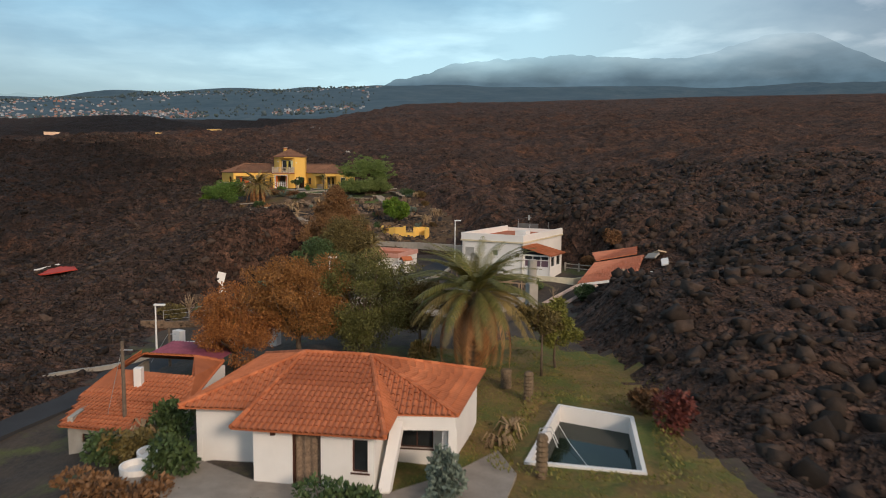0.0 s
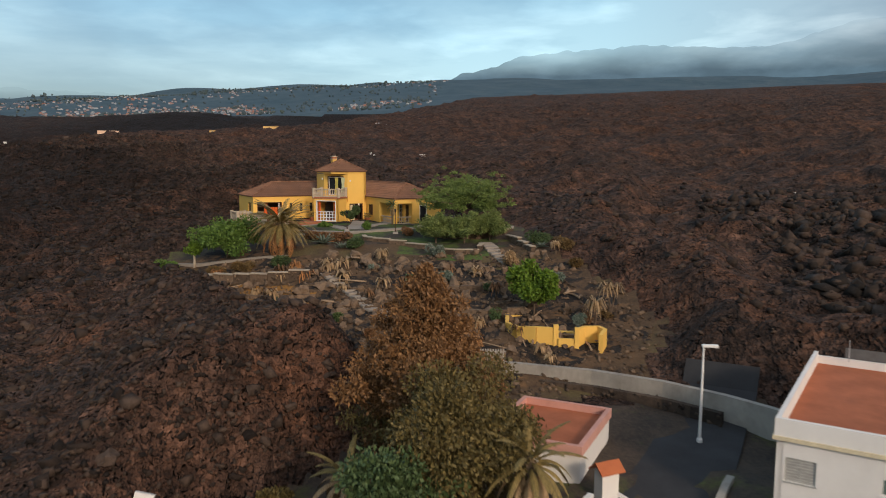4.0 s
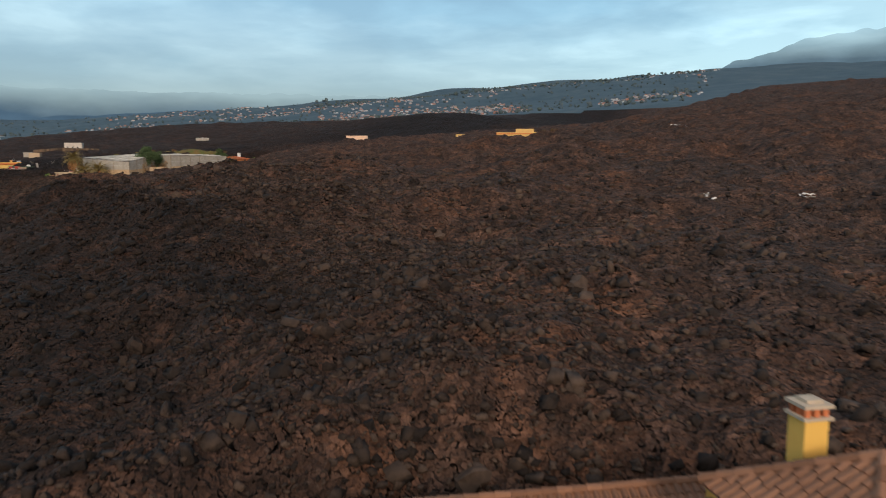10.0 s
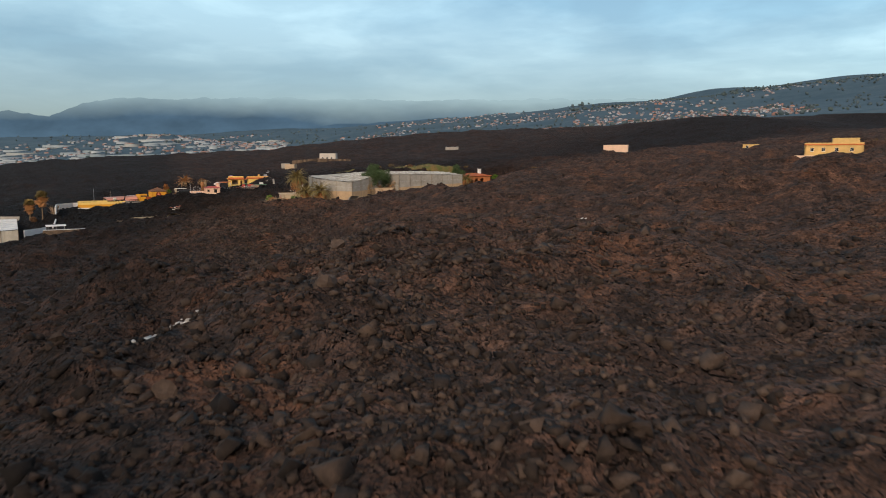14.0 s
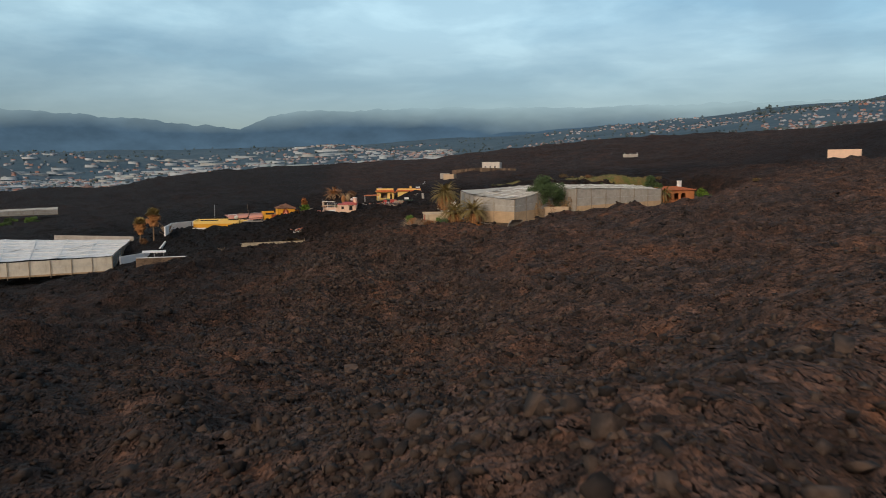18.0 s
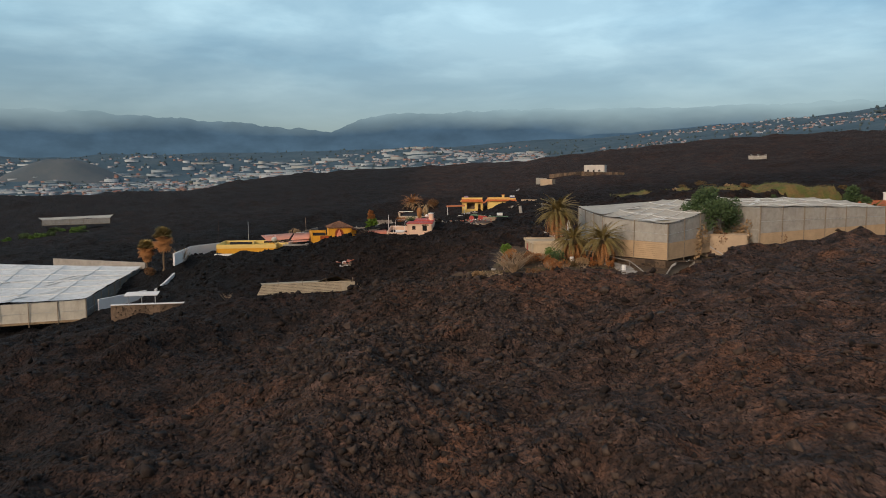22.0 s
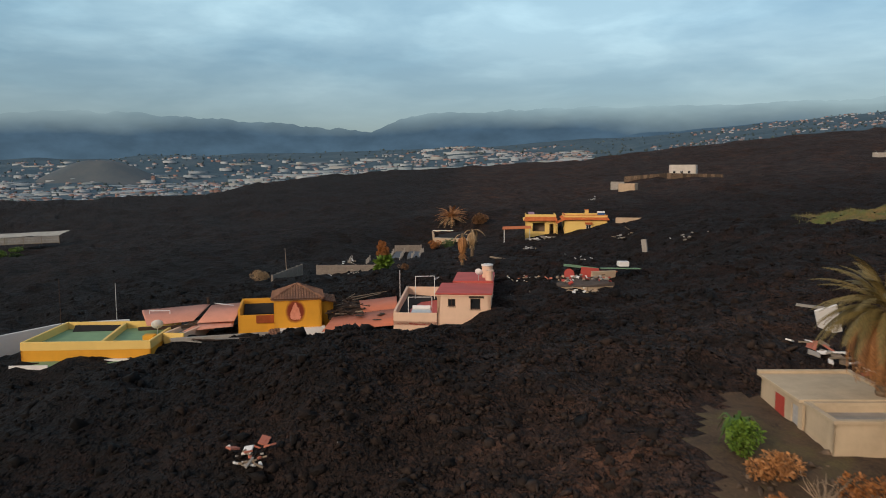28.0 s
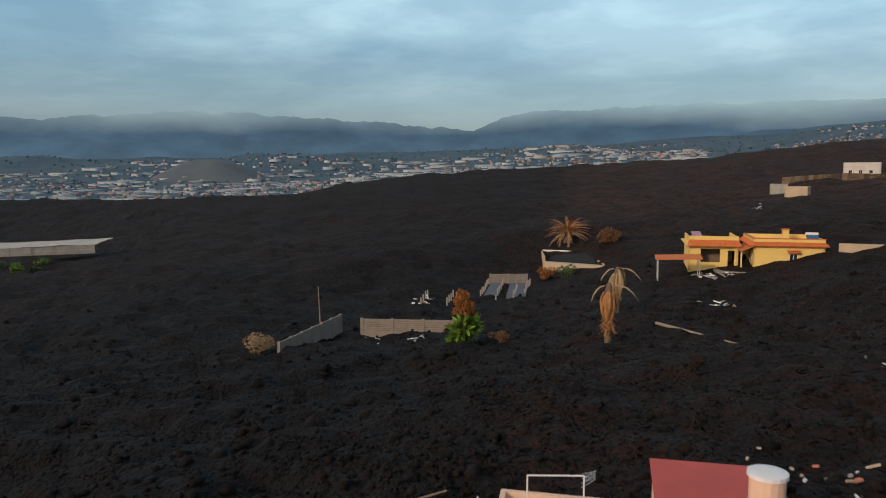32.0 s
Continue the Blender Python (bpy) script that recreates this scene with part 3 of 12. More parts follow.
def tube(bm, pts, radii, sides=6):
    """A bent rod through points, with a radius at each."""
    if isinstance(radii, (int, float)):
        radii = [radii] * len(pts)
    pts = [Vector(p) for p in pts]
    rings = []
    for i, p in enumerate(pts):
        d = (pts[min(i + 1, len(pts) - 1)] - pts[max(i - 1, 0)]).normalized()
        a = d.cross(Vector((0, 0, 1)) if abs(d.z) < 0.9 else Vector((1, 0, 0))).normalized()
        b = d.cross(a)
        rings.append([bm.verts.new(p + radii[i] * (math.cos(2 * math.pi * k / sides) * a + math.sin(2 * math.pi * k / sides) * b)) for k in range(sides)])
    for r0, r1 in zip(rings, rings[1:]):
        for k in range(sides):
            j = (k + 1) % sides
            bm.faces.new((r0[k], r0[j], r1[j], r1[k]))
    bm.faces.new(rings[0][::-1])
    bm.faces.new(rings[-1])
    return bm


def wall_bm(length, z0, z1, thick, holes=()):
    """A wall along x from 0, its outer face at y = 0 and its body behind it, with openings (x0, x1, z0, z1) that go through."""
    bm = bmesh.new()
    xs = sorted({0.0, length, *(v for h in holes for v in h[:2])})
    for a, b in zip(xs, xs[1:]):
        cuts = sorted((h[2], h[3]) for h in holes if h[0] <= a + 1e-6 and h[1] >= b - 1e-6)
        z = z0
        for lo, hi in cuts:
            if lo > z + 1e-6:
                box(bm, a, b, 0, thick, z, lo)
            z = max(z, hi)
        if z1 > z + 1e-6:
            box(bm, a, b, 0, thick, z, z1)
    bmesh.ops.remove_doubles(bm, verts=bm.verts, dist=1e-4)
    return bm


def along(p, q, z=0.0):
    """A pose at p, with x towards q: walls turn their outer face to the right of that way."""
    return pose(p[0], p[1], z, 0, 0, math.degrees(math.atan2(q[1] - p[1], q[0] - p[0])))


def dist(p, q):
    return math.hypot(q[0] - p[0], q[1] - p[1])


GLASS = Mat("window_glass", 0.08)
GLASS.color(GLASS.ramp(GLASS.noise(0.8), [(0.3, (0.012, 0.014, 0.016)), (0.7, (0.03, 0.034, 0.038))]))
GLASS.b.inputs["Specular IOR Level"].default_value = 0.6
GLASS = GLASS.m


def window(parent, x0, x1, z0, z1, m, frame_mat, bars=(1, 1), depth=0.10, name="window", sill=True, width=0.06, glass=None):
    """A framed window set into an opening of a wall; m is the wall's pose."""
    w = thing(name, "", "")
    del_keys = [k for k in ("label", "category") if k in w]
    for k in del_keys:
        del w[k]
    w.parent, w.matrix_basis = parent, m
    f = bmesh.new()
    y0, y1 = depth, depth + 0.06
    box(f, x0, x0 + width, y0, y1, z0, z1)
    box(f, x1 - width, x1, y0, y1, z0, z1)
    box(f, x0 + width, x1 - width, y0, y1, z0, z0 + width)
    box(f, x0 + width, x1 - width, y0, y1, z1 - width, z1)
    nx, nz = bars
    for i in range(1, nx):
        x = x0 + (x1 - x0) * i / nx
        box(f, x - width * 0.4, x + width * 0.4, y0 + 0.003, y1 - 0.003, z0 + width, z1 - width)
    for i in range(1, nz):
        z = z0 + (z1 - z0) * i / nz
        box(f, x0 + width, x1 - width, y0 + 0.006, y1 - 0.006, z - width * 0.35, z + width * 0.35)
    part("window_frame", f, frame_mat, w)
    part("pane", boxes((x0 + width * 0.5, x1 - width * 0.5, y1 - 0.035, y1 - 0.025, z0 + width * 0.5, z1 - width * 0.5)), glass or GLASS, w)
    if sill:
        part("window_sill", boxes((x0 - 0.05, x1 + 0.05, -0.05, depth + 0.02, z0 - 0.06, z0 - 0.004)), frame_mat, w)
    return w


def wall_part(parent, p, q, z0, z1, thick, mat, holes=(), name="wall", label=""):
    m = along(p, q)
    return part(name, wall_bm(dist(p, q), z0, z1, thick, holes), mat, parent, label, m=m), m


def clip_column(poly, s):
    """Where the line s = const crosses a polygon in (s, d)."""
    hits = []
    for (s0, d0), (s1, d1) in zip(poly, poly[1:] + poly[:1]):
        if (s0 <= s) != (s1 <= s):
            hits.append(d0 + (d1 - d0) * (s - s0) / (s1 - s0))
    hits.sort()
    return list(zip(hits[::2], hits[1::2]))


def tiled_face(parent, pts, mat, pitch=0.25, thick=0.09, tile=0.42, rows=True, seed=0):
    """A roof face with barrel tiles: pts run from the eave's start to its end, then over the ridge and back."""
    P = [Vector(p) for p in pts]
    e = (P[1] - P[0]).normalized()
    nrm = None
    for p in P[2:]:
        c = (P[1] - P[0]).cross(p - P[0])
        if c.length > 1e-3:
            nrm = c.normalized()
            break
    if nrm.z < 0:
        nrm = -nrm
    up = nrm.cross(e)
    if up.z < 0:
        up = -up
    poly = [((p - P[0]).dot(e), (p - P[0]).dot(up)) for p in P]
    b = bmesh.new()
    slab(b, [p for p in P], thick)
    part("roof_deck", b, mat, parent)
    s_min, s_max = min(s for s, _ in poly), max(s for s, _ in poly)
    n = max(1, int((s_max - s_min) / pitch))
    rnd = random.Random(seed)
    step = (s_max - s_min) / n
    joined_v, joined_f = [], []
    for i in range(n):
        s = s_min + (i + 0.5) * step
        v, f = [], []
        for d0, d1 in clip_column(poly, s):
            if d1 - d0 < 0.15:
                continue
            k = max(1, round((d1 - d0) / tile))
            for j in range(k):
                a, c = d0 + (d1 - d0) * j / k - (0.05 if j == 0 else 0.0), d0 + (d1 - d0) * (j + 1) / k
                w0, w1 = step * 0.40, step * 0.30
                h0, h1 = 0.075 + 0.012, 0.052
                off = rnd.uniform(-0.008, 0.008)
                o = len(v)
                for dd, w, h in ((a, w0, h0), (c, w1, h1)):
                    for ds, hh in ((-w, 0.004), (-w * 0.62, h * 0.8), (0, h), (w * 0.62, h * 0.8), (w, 0.004)):
                        q = P[0] + e * (s + ds + off) + up * dd + nrm * hh
                        v.append(q)
                for t in range(4):
                    f.append((o + t, o + t + 1, o + 6 + t, o + 5 + t))
                f.append((o, o + 1, o + 3, o + 4))
        if not v:
            continue
        if rows:
            part("tile_course", raw_mesh("tile_course", v, f, mat), mat, parent)
        else:
            o = len(joined_v)
            joined_v += v
            joined_f += [tuple(t + o for t in face) for face in f]
    if not rows and joined_v:
        part("roof_tiles", raw_mesh("roof_tiles", joined_v, joined_f, mat), mat, parent)


def ridge_tiles(parent, pts, mat, r=0.13, name="ridge_tiles"):
    """Half-round tiles laid along a hip or ridge."""
    a, b = Vector(pts[0]), Vector(pts[1])
    n = max(1, round((b - a).length / 0.42))
    bm = bmesh.new()
    for i in range(n):
        p, q = a.lerp(b, i / n), a.lerp(b, (i + 1.06) / n)
        tube(bm, [p + Vector((0, 0, 0.02)), q + Vector((0, 0, 0.02))], [r, r * 0.82], 7)
    return part(name, bm, mat, parent)


# ---- plants
def leaf_mat(name, dark, light, rough=0.6):
    m = Mat(name, rough)
    c = m.ramp(m.island(), [(0.0, dark), (0.5, tuple((a + b) / 2 for a, b in zip(dark, light))), (1.0, light)])
    c = m.mix(m.ramp(m.noise(1.2, 3, 0.6, "World"), [(0.35, 0.0), (0.65, 0.6)]), c, m.mix(1.0, c, (0.74, 0.72, 0.70), "MULTIPLY"))
    m.color(c)
    m.b.inputs["Subsurface Weight"].default_value = 0.0
    return m.m


def leaf_cloud(centres, radii, count, size, rnd, droop=0.0, longer=1.8, shell=0.55):
    """Leaf blades scattered through clumps: arrays of vertices and quads."""
    c = np.asarray(centres, float)
    r = np.asarray(radii, float)
    w = r.prod(1) if r.ndim > 1 else r**3
    pick = rnd.choice(len(c), count, p=w ** 0.67 / (w ** 0.67).sum())
    d = rnd.normal(size=(count, 3))
    d /= np.linalg.norm(d, axis=1)[:, None]
    rad = shell + (1 - shell) * rnd.random(count) ** 0.7
    rr = r[pick] if r.ndim > 1 else r[pick][:, None]
    p = c[pick] + d * rad[:, None] * rr
    a = d + 0.9 * rnd.normal(size=(count, 3))
    a[:, 2] -= droop
    a /= np.linalg.norm(a, axis=1)[:, None]
    b = np.cross(a, rnd.normal(size=(count, 3)))
    b /= np.linalg.norm(b, axis=1)[:, None] + 1e-9
    s = size * rnd.uniform(0.6, 1.4, count)[:, None]
    q = np.stack([p - b * s * 0.32, p + a * s * longer * 0.5 - b * s * 0.5, p + a * s * longer, p + a * s * longer * 0.5 + b * s * 0.5], 1)
    return q.reshape(-1, 3), np.arange(count * 4).reshape(-1, 4)


def limb(bm, start, end, r0, r1, rnd, bend=0.15, sides=6):
    a, b = Vector(start), Vector(end)
    side = Vector((rnd.uniform(-1, 1), rnd.uniform(-1, 1), rnd.uniform(-0.3, 0.6))) * (b - a).length * bend
    pts = [a, a.lerp(b, 0.35) + side * 0.8, a.lerp(b, 0.7) + side * 0.6, b]
    tube(bm, pts, [r0, r0 * 0.75 + r1 * 0.25, r0 * 0.4 + r1 * 0.6, r1], sides)
    return pts


BARK = plain("tree_bark", (0.12, 0.085, 0.06), 0.95, 0.4, 3.0, grain=25.0, bump=0.6)


def tree(name, label, x, y, tall, crown, leaf, size=0.22, count=5000, clumps=14, trunk=0.16, low=0.35, seed=0, shape=(1, 1, 0.75), droop=0.0, longer=1.8, lean=(0, 0), z=None, bark=None, category="tree", stems=1, group=""):
    """A trunk with limbs and an uneven crown of many small leaves."""
    rnd = random.Random(seed)
    nr = np.random.RandomState(seed)
    z = level(x, y) - 0.1 if z is None else z
    t = thing(name, label, category, pose(x, y, z), group)
    bm = bmesh.new()
    centres, radii = [], []
    mid = Vector((lean[0], lean[1], tall * (low + (1 - low) * 0.5)))
    tops = []
    for s in range(stems):
        a = 6.28 * s / stems + rnd.random()
        foot = Vector((0.3 * math.cos(a), 0.3 * math.sin(a), 0)) if stems > 1 else Vector((0, 0, 0))
        head = Vector((lean[0] * 0.6, lean[1] * 0.6, tall * (low + 0.1))) + (Vector((math.cos(a), math.sin(a), 0)) * crown * 0.35 if stems > 1 else Vector((0, 0, 0)))
        limb(bm, foot, head, trunk, trunk * 0.6, rnd, 0.08, 8)
        tops.append(head)
    for i in range(clumps):
        u = rnd.uniform(-1, 1)
        a = rnd.uniform(0, 6.283)
        rad = rnd.uniform(0.35, 0.95)
        q = Vector((math.cos(a) * math.sqrt(1 - u * u) * shape[0], math.sin(a) * math.sqrt(1 - u * u) * shape[1], u * shape[2])) * crown * rad
        c = mid + q
        c.z = max(c.z, tall * low * 0.8)
        centres.append(c)
        rr = crown * (rnd.uniform(0.26, 0.48) if clumps < 24 else rnd.uniform(0.17, 0.36))
        radii.append((rr, rr, rr * rnd.uniform(0.6, 0.9)))
        if i % 2 == 0 or clumps < 10:
            limb(bm, rnd.choice(tops) - Vector((0, 0, tall * 0.08)), c, trunk * 0.42, trunk * 0.10, rnd, 0.18, 5)
    part("trunk", bm, bark or BARK, t, smooth=True)
    v, f = leaf_cloud(centres, radii, count, size, nr, droop, longer, 0.25)
    part("crown", raw_mesh("crown", v, f, leaf), leaf, t)
    return t


def spray_tree(name, label, x, y, tall, crown, leaf, sprays=60, count=20000, size=0.10, trunk=0.2, fork=0.3, seed=0, flat=0.45, rise=(5, 60), z=None, bark=None, fat=0.13, group=""):
    """A tree of long forked limbs, each with feathery sprays of small leaves and sky between them."""
    rnd, nr = random.Random(seed), np.random.RandomState(seed)
    z = level(x, y) - 0.1 if z is None else z
    t = thing(name, label, "tree", pose(x, y, z), group)
    bm = bmesh.new()
    hub = Vector((0, 0, tall * fork))
    limb(bm, (0, 0, -0.2), hub, trunk, trunk * 0.75, rnd, 0.08, 8)
    centres, radii = [], []
    for i in range(sprays):
        a, e = 2.39996 * i + rnd.uniform(-0.3, 0.3), radians(rnd.uniform(*rise))
        long = rnd.uniform(0.55, 1.0)
        reach = crown * math.cos(e) * long
        tip = hub + Vector((reach * math.cos(a), reach * math.sin(a), (tall - hub.z) * math.sin(e) * long))
        if i % 3 == 0:
            limb(bm, hub, tip, trunk * 0.32, trunk * 0.05, rnd, 0.12, 5)
        for k in range(5):
            q = hub.lerp(tip, 0.5 + 0.5 * k / 4) + Vector((rnd.gauss(0, 0.12), rnd.gauss(0, 0.12), rnd.gauss(0, 0.08) + 0.05 * k)) * crown * 0.4
            r = crown * fat * (1.15 - 0.16 * k) * rnd.uniform(0.7, 1.2)
            centres.append(q)
            radii.append((r, r, r * flat))
    part("trunk", bm, bark or BARK, t, smooth=True)
    v, f = leaf_cloud(centres, radii, count, size, nr, 0.0, 2.2, 0.1)
    part("crown", raw_mesh("crown", v, f, leaf), leaf, t)
    return t


def conifer(name, label, x, y, tall, wide, upper, lower, count=40000, size=0.09, seed=0, z=None):
    """A tapered conifer: drooping whorls of twigs from the ground to a ragged tip."""
    rnd, nr = random.Random(seed), np.random.RandomState(seed)
    z = level(x, y) - 0.1 if z is None else z
    t = thing(name, label, "tree", pose(x, y, z))
    bm = bmesh.new()
    limb(bm, (0, 0, -0.2), (0.1, 0.1, tall * 0.97), 0.26, 0.03, rnd, 0.02, 8)
    low, high = ([], []), ([], [])
    n = 130
    for i in range(n):
        u = (i + rnd.random()) / n
        a = 2.39996 * i
        r = wide * (1 - u) ** 0.62 * (0.55 + 0.45 * min(1, u * 6)) * rnd.uniform(0.6, 1.12)
        tip = Vector((r * math.cos(a), r * math.sin(a), tall * (0.04 + 0.94 * u) + 0.22 * r))
        if i % 2 == 0:
            limb(bm, (0, 0, tall * (0.04 + 0.90 * u)), tip, 0.05, 0.012, rnd, 0.1, 4)
        for k in range(3):
            q = Vector((0, 0, tall * (0.04 + 0.92 * u))).lerp(tip, 0.45 + 0.27 * k)
            side = high if u > 0.34 + rnd.uniform(-0.1, 0.1) else low
            rr = (0.55 + 0.13 * r) * rnd.uniform(0.6, 1.1) * (1.1 - 0.6 * u)
            side[0].append(q)
            side[1].append((rr, rr, rr * 0.85))
    part("trunk", bm, BARK, t, smooth=True)
    for nm, (c, r), leaf, share in (("upper_crown", high, upper, 0.6), ("lower_crown", low, lower, 0.4)):
        v, f = leaf_cloud(c, r, int(count * share), size, nr, 0.25, 2.4, 0.1)
        part(nm, raw_mesh(nm, v, f, leaf), leaf, t)
    return t


def shrub(name, label, x, y, radius, tall, leaf, size=0.13, count=1400, seed=0, clumps=7, z=None, category="shrub", group="", longer=1.8):
    nr = np.random.RandomState(seed + 77)
    rnd = random.Random(seed)
    z = level(x, y) - 0.05 if z is None else z
    t = thing(name, label, category, pose(x, y, z), group)
    bm = bmesh.new()
    c, r = [], []
    for i in range(clumps):
        a, d = rnd.uniform(0, 6.283), rnd.uniform(0.1, 0.75) * radius
        h = tall * rnd.uniform(0.3, 0.8)
        c.append((d * math.cos(a), d * math.sin(a), h))
        r.append((radius * rnd.uniform(0.3, 0.5), radius * rnd.uniform(0.3, 0.5), tall * rnd.uniform(0.2, 0.4)))
        limb(bm, (0.1 * math.cos(a), 0.1 * math.sin(a), 0), c[-1], 0.04, 0.012, rnd, 0.2, 5)
    part("stems", bm, BARK, t)
    v, f = leaf_cloud(c, r, count, size, nr, longer=longer)
    v[:, 2] = np.maximum(v[:, 2], 0.02)
    part("foliage", raw_mesh("foliage", v, f, leaf), leaf, t)
    return t


def frond_mesh(name, long, droop, mat, width=0.45, pairs=40, seed=0):
    """A feather frond: a bent midrib with thin leaflets on both sides."""
    rnd = random.Random(seed)
    v, f = [], []

    def rib(t):
        return Vector((long * (t - 0.16 * droop * t * t), 0, long * (0.42 * t - (0.30 + 0.62 * droop) * t * t)))

    for i in range(10):
        a, b = rib(i / 10), rib((i + 1) / 10)
        w0, w1 = 0.035 * (1 - i / 11), 0.035 * (1 - (i + 1) / 11)
        o = len(v)
        v += [a + Vector((0, -w0, 0)), a + Vector((0, w0, 0)), b + Vector((0, w1, 0)), b + Vector((0, -w1, 0))]
        f.append((o, o + 1, o + 2, o + 3))
    for i in range(pairs):
        t = 0.10 + 0.90 * i / (pairs - 1)
        p, d = rib(t), (rib(min(1, t + 0.02)) - rib(t - 0.02)).normalized()
        ln = width * (math.sin(math.pi * (0.12 + 0.80 * t)) ** 0.7) * rnd.uniform(0.8, 1.1)
        for side in (-1, 1):
            tip = p + Vector((d.x * ln * 0.75, side * ln * 0.85, d.z * ln * 0.75 - ln * (0.15 + 0.5 * droop)))
            w = d * 0.028
            o = len(v)
            mid = p.lerp(tip, 0.5) + Vector((0, 0, 0.06 * ln))
            v += [p - w, p + w, mid + w * 0.9, tip, mid - w * 0.9]
            f += [(o, o + 1, o + 2, o + 4), (o + 4, o + 2, o + 3, o + 3)]
    faces = [(a, b, c, d) for a, b, c, d in f]
    quads = [x for x in faces if x[2] != x[3]]
    me = bpy.data.meshes.new(name)
    me.from_pydata([tuple(p) for p in v], [], [tuple(dict.fromkeys(x)) for x in faces])
    me.materials.append(mat)
    me.update()
    return me


PALM_GREEN = leaf_mat("palm_leaf", (0.080, 0.082, 0.018), (0.215, 0.195, 0.050))
PALM_MIXED = leaf_mat("fading_palm_leaf", (0.15, 0.115, 0.038), (0.30, 0.215, 0.075))
PALM_DEAD = leaf_mat("dead_palm_leaf", (0.28, 0.120, 0.040), (0.50, 0.235, 0.085))
STRAW = leaf_mat("straw_coloured_leaf", (0.27, 0.17, 0.085), (0.48, 0.33, 0.18))
PALM_BARK = plain("palm_bark", (0.17, 0.12, 0.075), 0.95, 0.45, 6.0, grain=18.0, bump=0.9)


def palm(name, label, x, y, trunk, long, green=26, mixed=12, dead=12, radius=0.28, seed=0, z=None, group="", mats=None, boss=True, hang=0.0):
    rnd = random.Random(seed)
    z = level(x, y) - 0.1 if z is None else z
    t = thing(name, label, "palm tree", pose(x, y, z), group)
    bm = bmesh.new()
    prof = [(radius * 1.25, 0)]
    k = max(3, int(trunk / 0.28))
    for i in range(k):
        h = trunk * (i + 0.5) / k
        prof += [(radius * 1.06, h), (radius * 0.92, h + trunk * 0.4 / k)]
    if boss:
        prof += [(radius * 1.5, trunk + 0.1), (radius * 1.7, trunk + 0.45), (radius * 0.9, trunk + 0.85), (0.05, trunk + 1.0)]
    else:
        prof += [(radius * 0.8, trunk + 0.3), (0.04, trunk + 0.5)]
    part("trunk", lathe(bm, prof, 12), PALM_BARK, t)
    mats = mats or (PALM_GREEN, PALM_MIXED, PALM_DEAD)
    sets = []
    for kind, (mat, count, droop) in enumerate(((mats[0], green, 0.42), (mats[1], mixed, 0.75), (mats[2], dead, 1.0))):
        if count:
            meshes = [frond_mesh("frond", long * s, droop + d, mat, 0.115 * long, 44, seed * 7 + kind * 3 + i) for i, (s, d) in enumerate(((1.0, 0.0), (0.88, 0.2)))]
            sets.append((kind, count, meshes))
    top = trunk + (0.55 if boss else 0.25)
    for kind, count, meshes in sets:
        for i in range(count):
            a = 360 * (i * 0.618 + 0.13 * kind) + rnd.uniform(-12, 12)
            g = (i + 0.5) / count
            tilt = (68 * (1 - g) - 8, -12 + 18 * (1 - g), -22 - 42 * g - hang * 38 * (1 - 0.6 * g))[kind] + rnd.uniform(-7, 7)
            h = top + (0.25, 0.0, -0.25 - hang * trunk * 0.3 * g)[kind]
            s = rnd.uniform(0.85, 1.08)
            o = part("frond", meshes[i % 2], None, t, m=pose(0, 0, h, 0, 0, a) @ pose(radius * 0.6, 0, 0, 0, -tilt, 0) @ Matrix.Diagonal((s, s, s, 1)))
    return t


def dead_crown(name, label, x, y, tall, spread, mat, seed=0, blades=60, z=None, heads=2, group="", wide=0.06, category="plant"):
    """A withered yucca or dragon tree: stems with hanging blades."""
    rnd = random.Random(seed)
    z = level(x, y) - 0.1 if z is None else z
    t = thing(name, label, category, pose(x, y, z), group)
    bm = bmesh.new()
    tips = []
    for i in range(heads):
        a = rnd.uniform(0, 6.28)
        tip = Vector((math.cos(a) * spread * 0.25 * (heads > 1), math.sin(a) * spread * 0.25 * (heads > 1), tall * rnd.uniform(0.8, 1.0)))
        limb(bm, (0, 0, 0), tip, 0.10, 0.06, rnd, 0.1, 6)
        tips.append(tip)
    part("stem", bm, BARK, t)
    v, f = [], []
    for i in range(blades):
        tip = tips[i % heads]
        a, up = rnd.uniform(0, 6.283), rnd.uniform(-0.5, 1.0)
        ln = spread * rnd.uniform(0.6, 1.0)
        d = Vector((math.cos(a), math.sin(a), 0))
        s = Vector((-d.y, d.x, 0)) * wide
        p0, p1 = tip, tip + d * ln * 0.45 + Vector((0, 0, ln * 0.35 * up))
        p2 = p1 + d * ln * 0.25 - Vector((0, 0, ln * (0.55 - 0.25 * up)))
        o = len(v)
        v += [p0 - s * 0.5, p0 + s * 0.5, p1 + s, p1 - s, p2 + s * 0.2, p2 - s * 0.2]
        f += [(o, o + 1, o + 2, o + 3), (o + 3, o + 2, o + 4, o + 5)]
    part("leaves", raw_mesh("leaves", v, f, mat), mat, t)
    return t


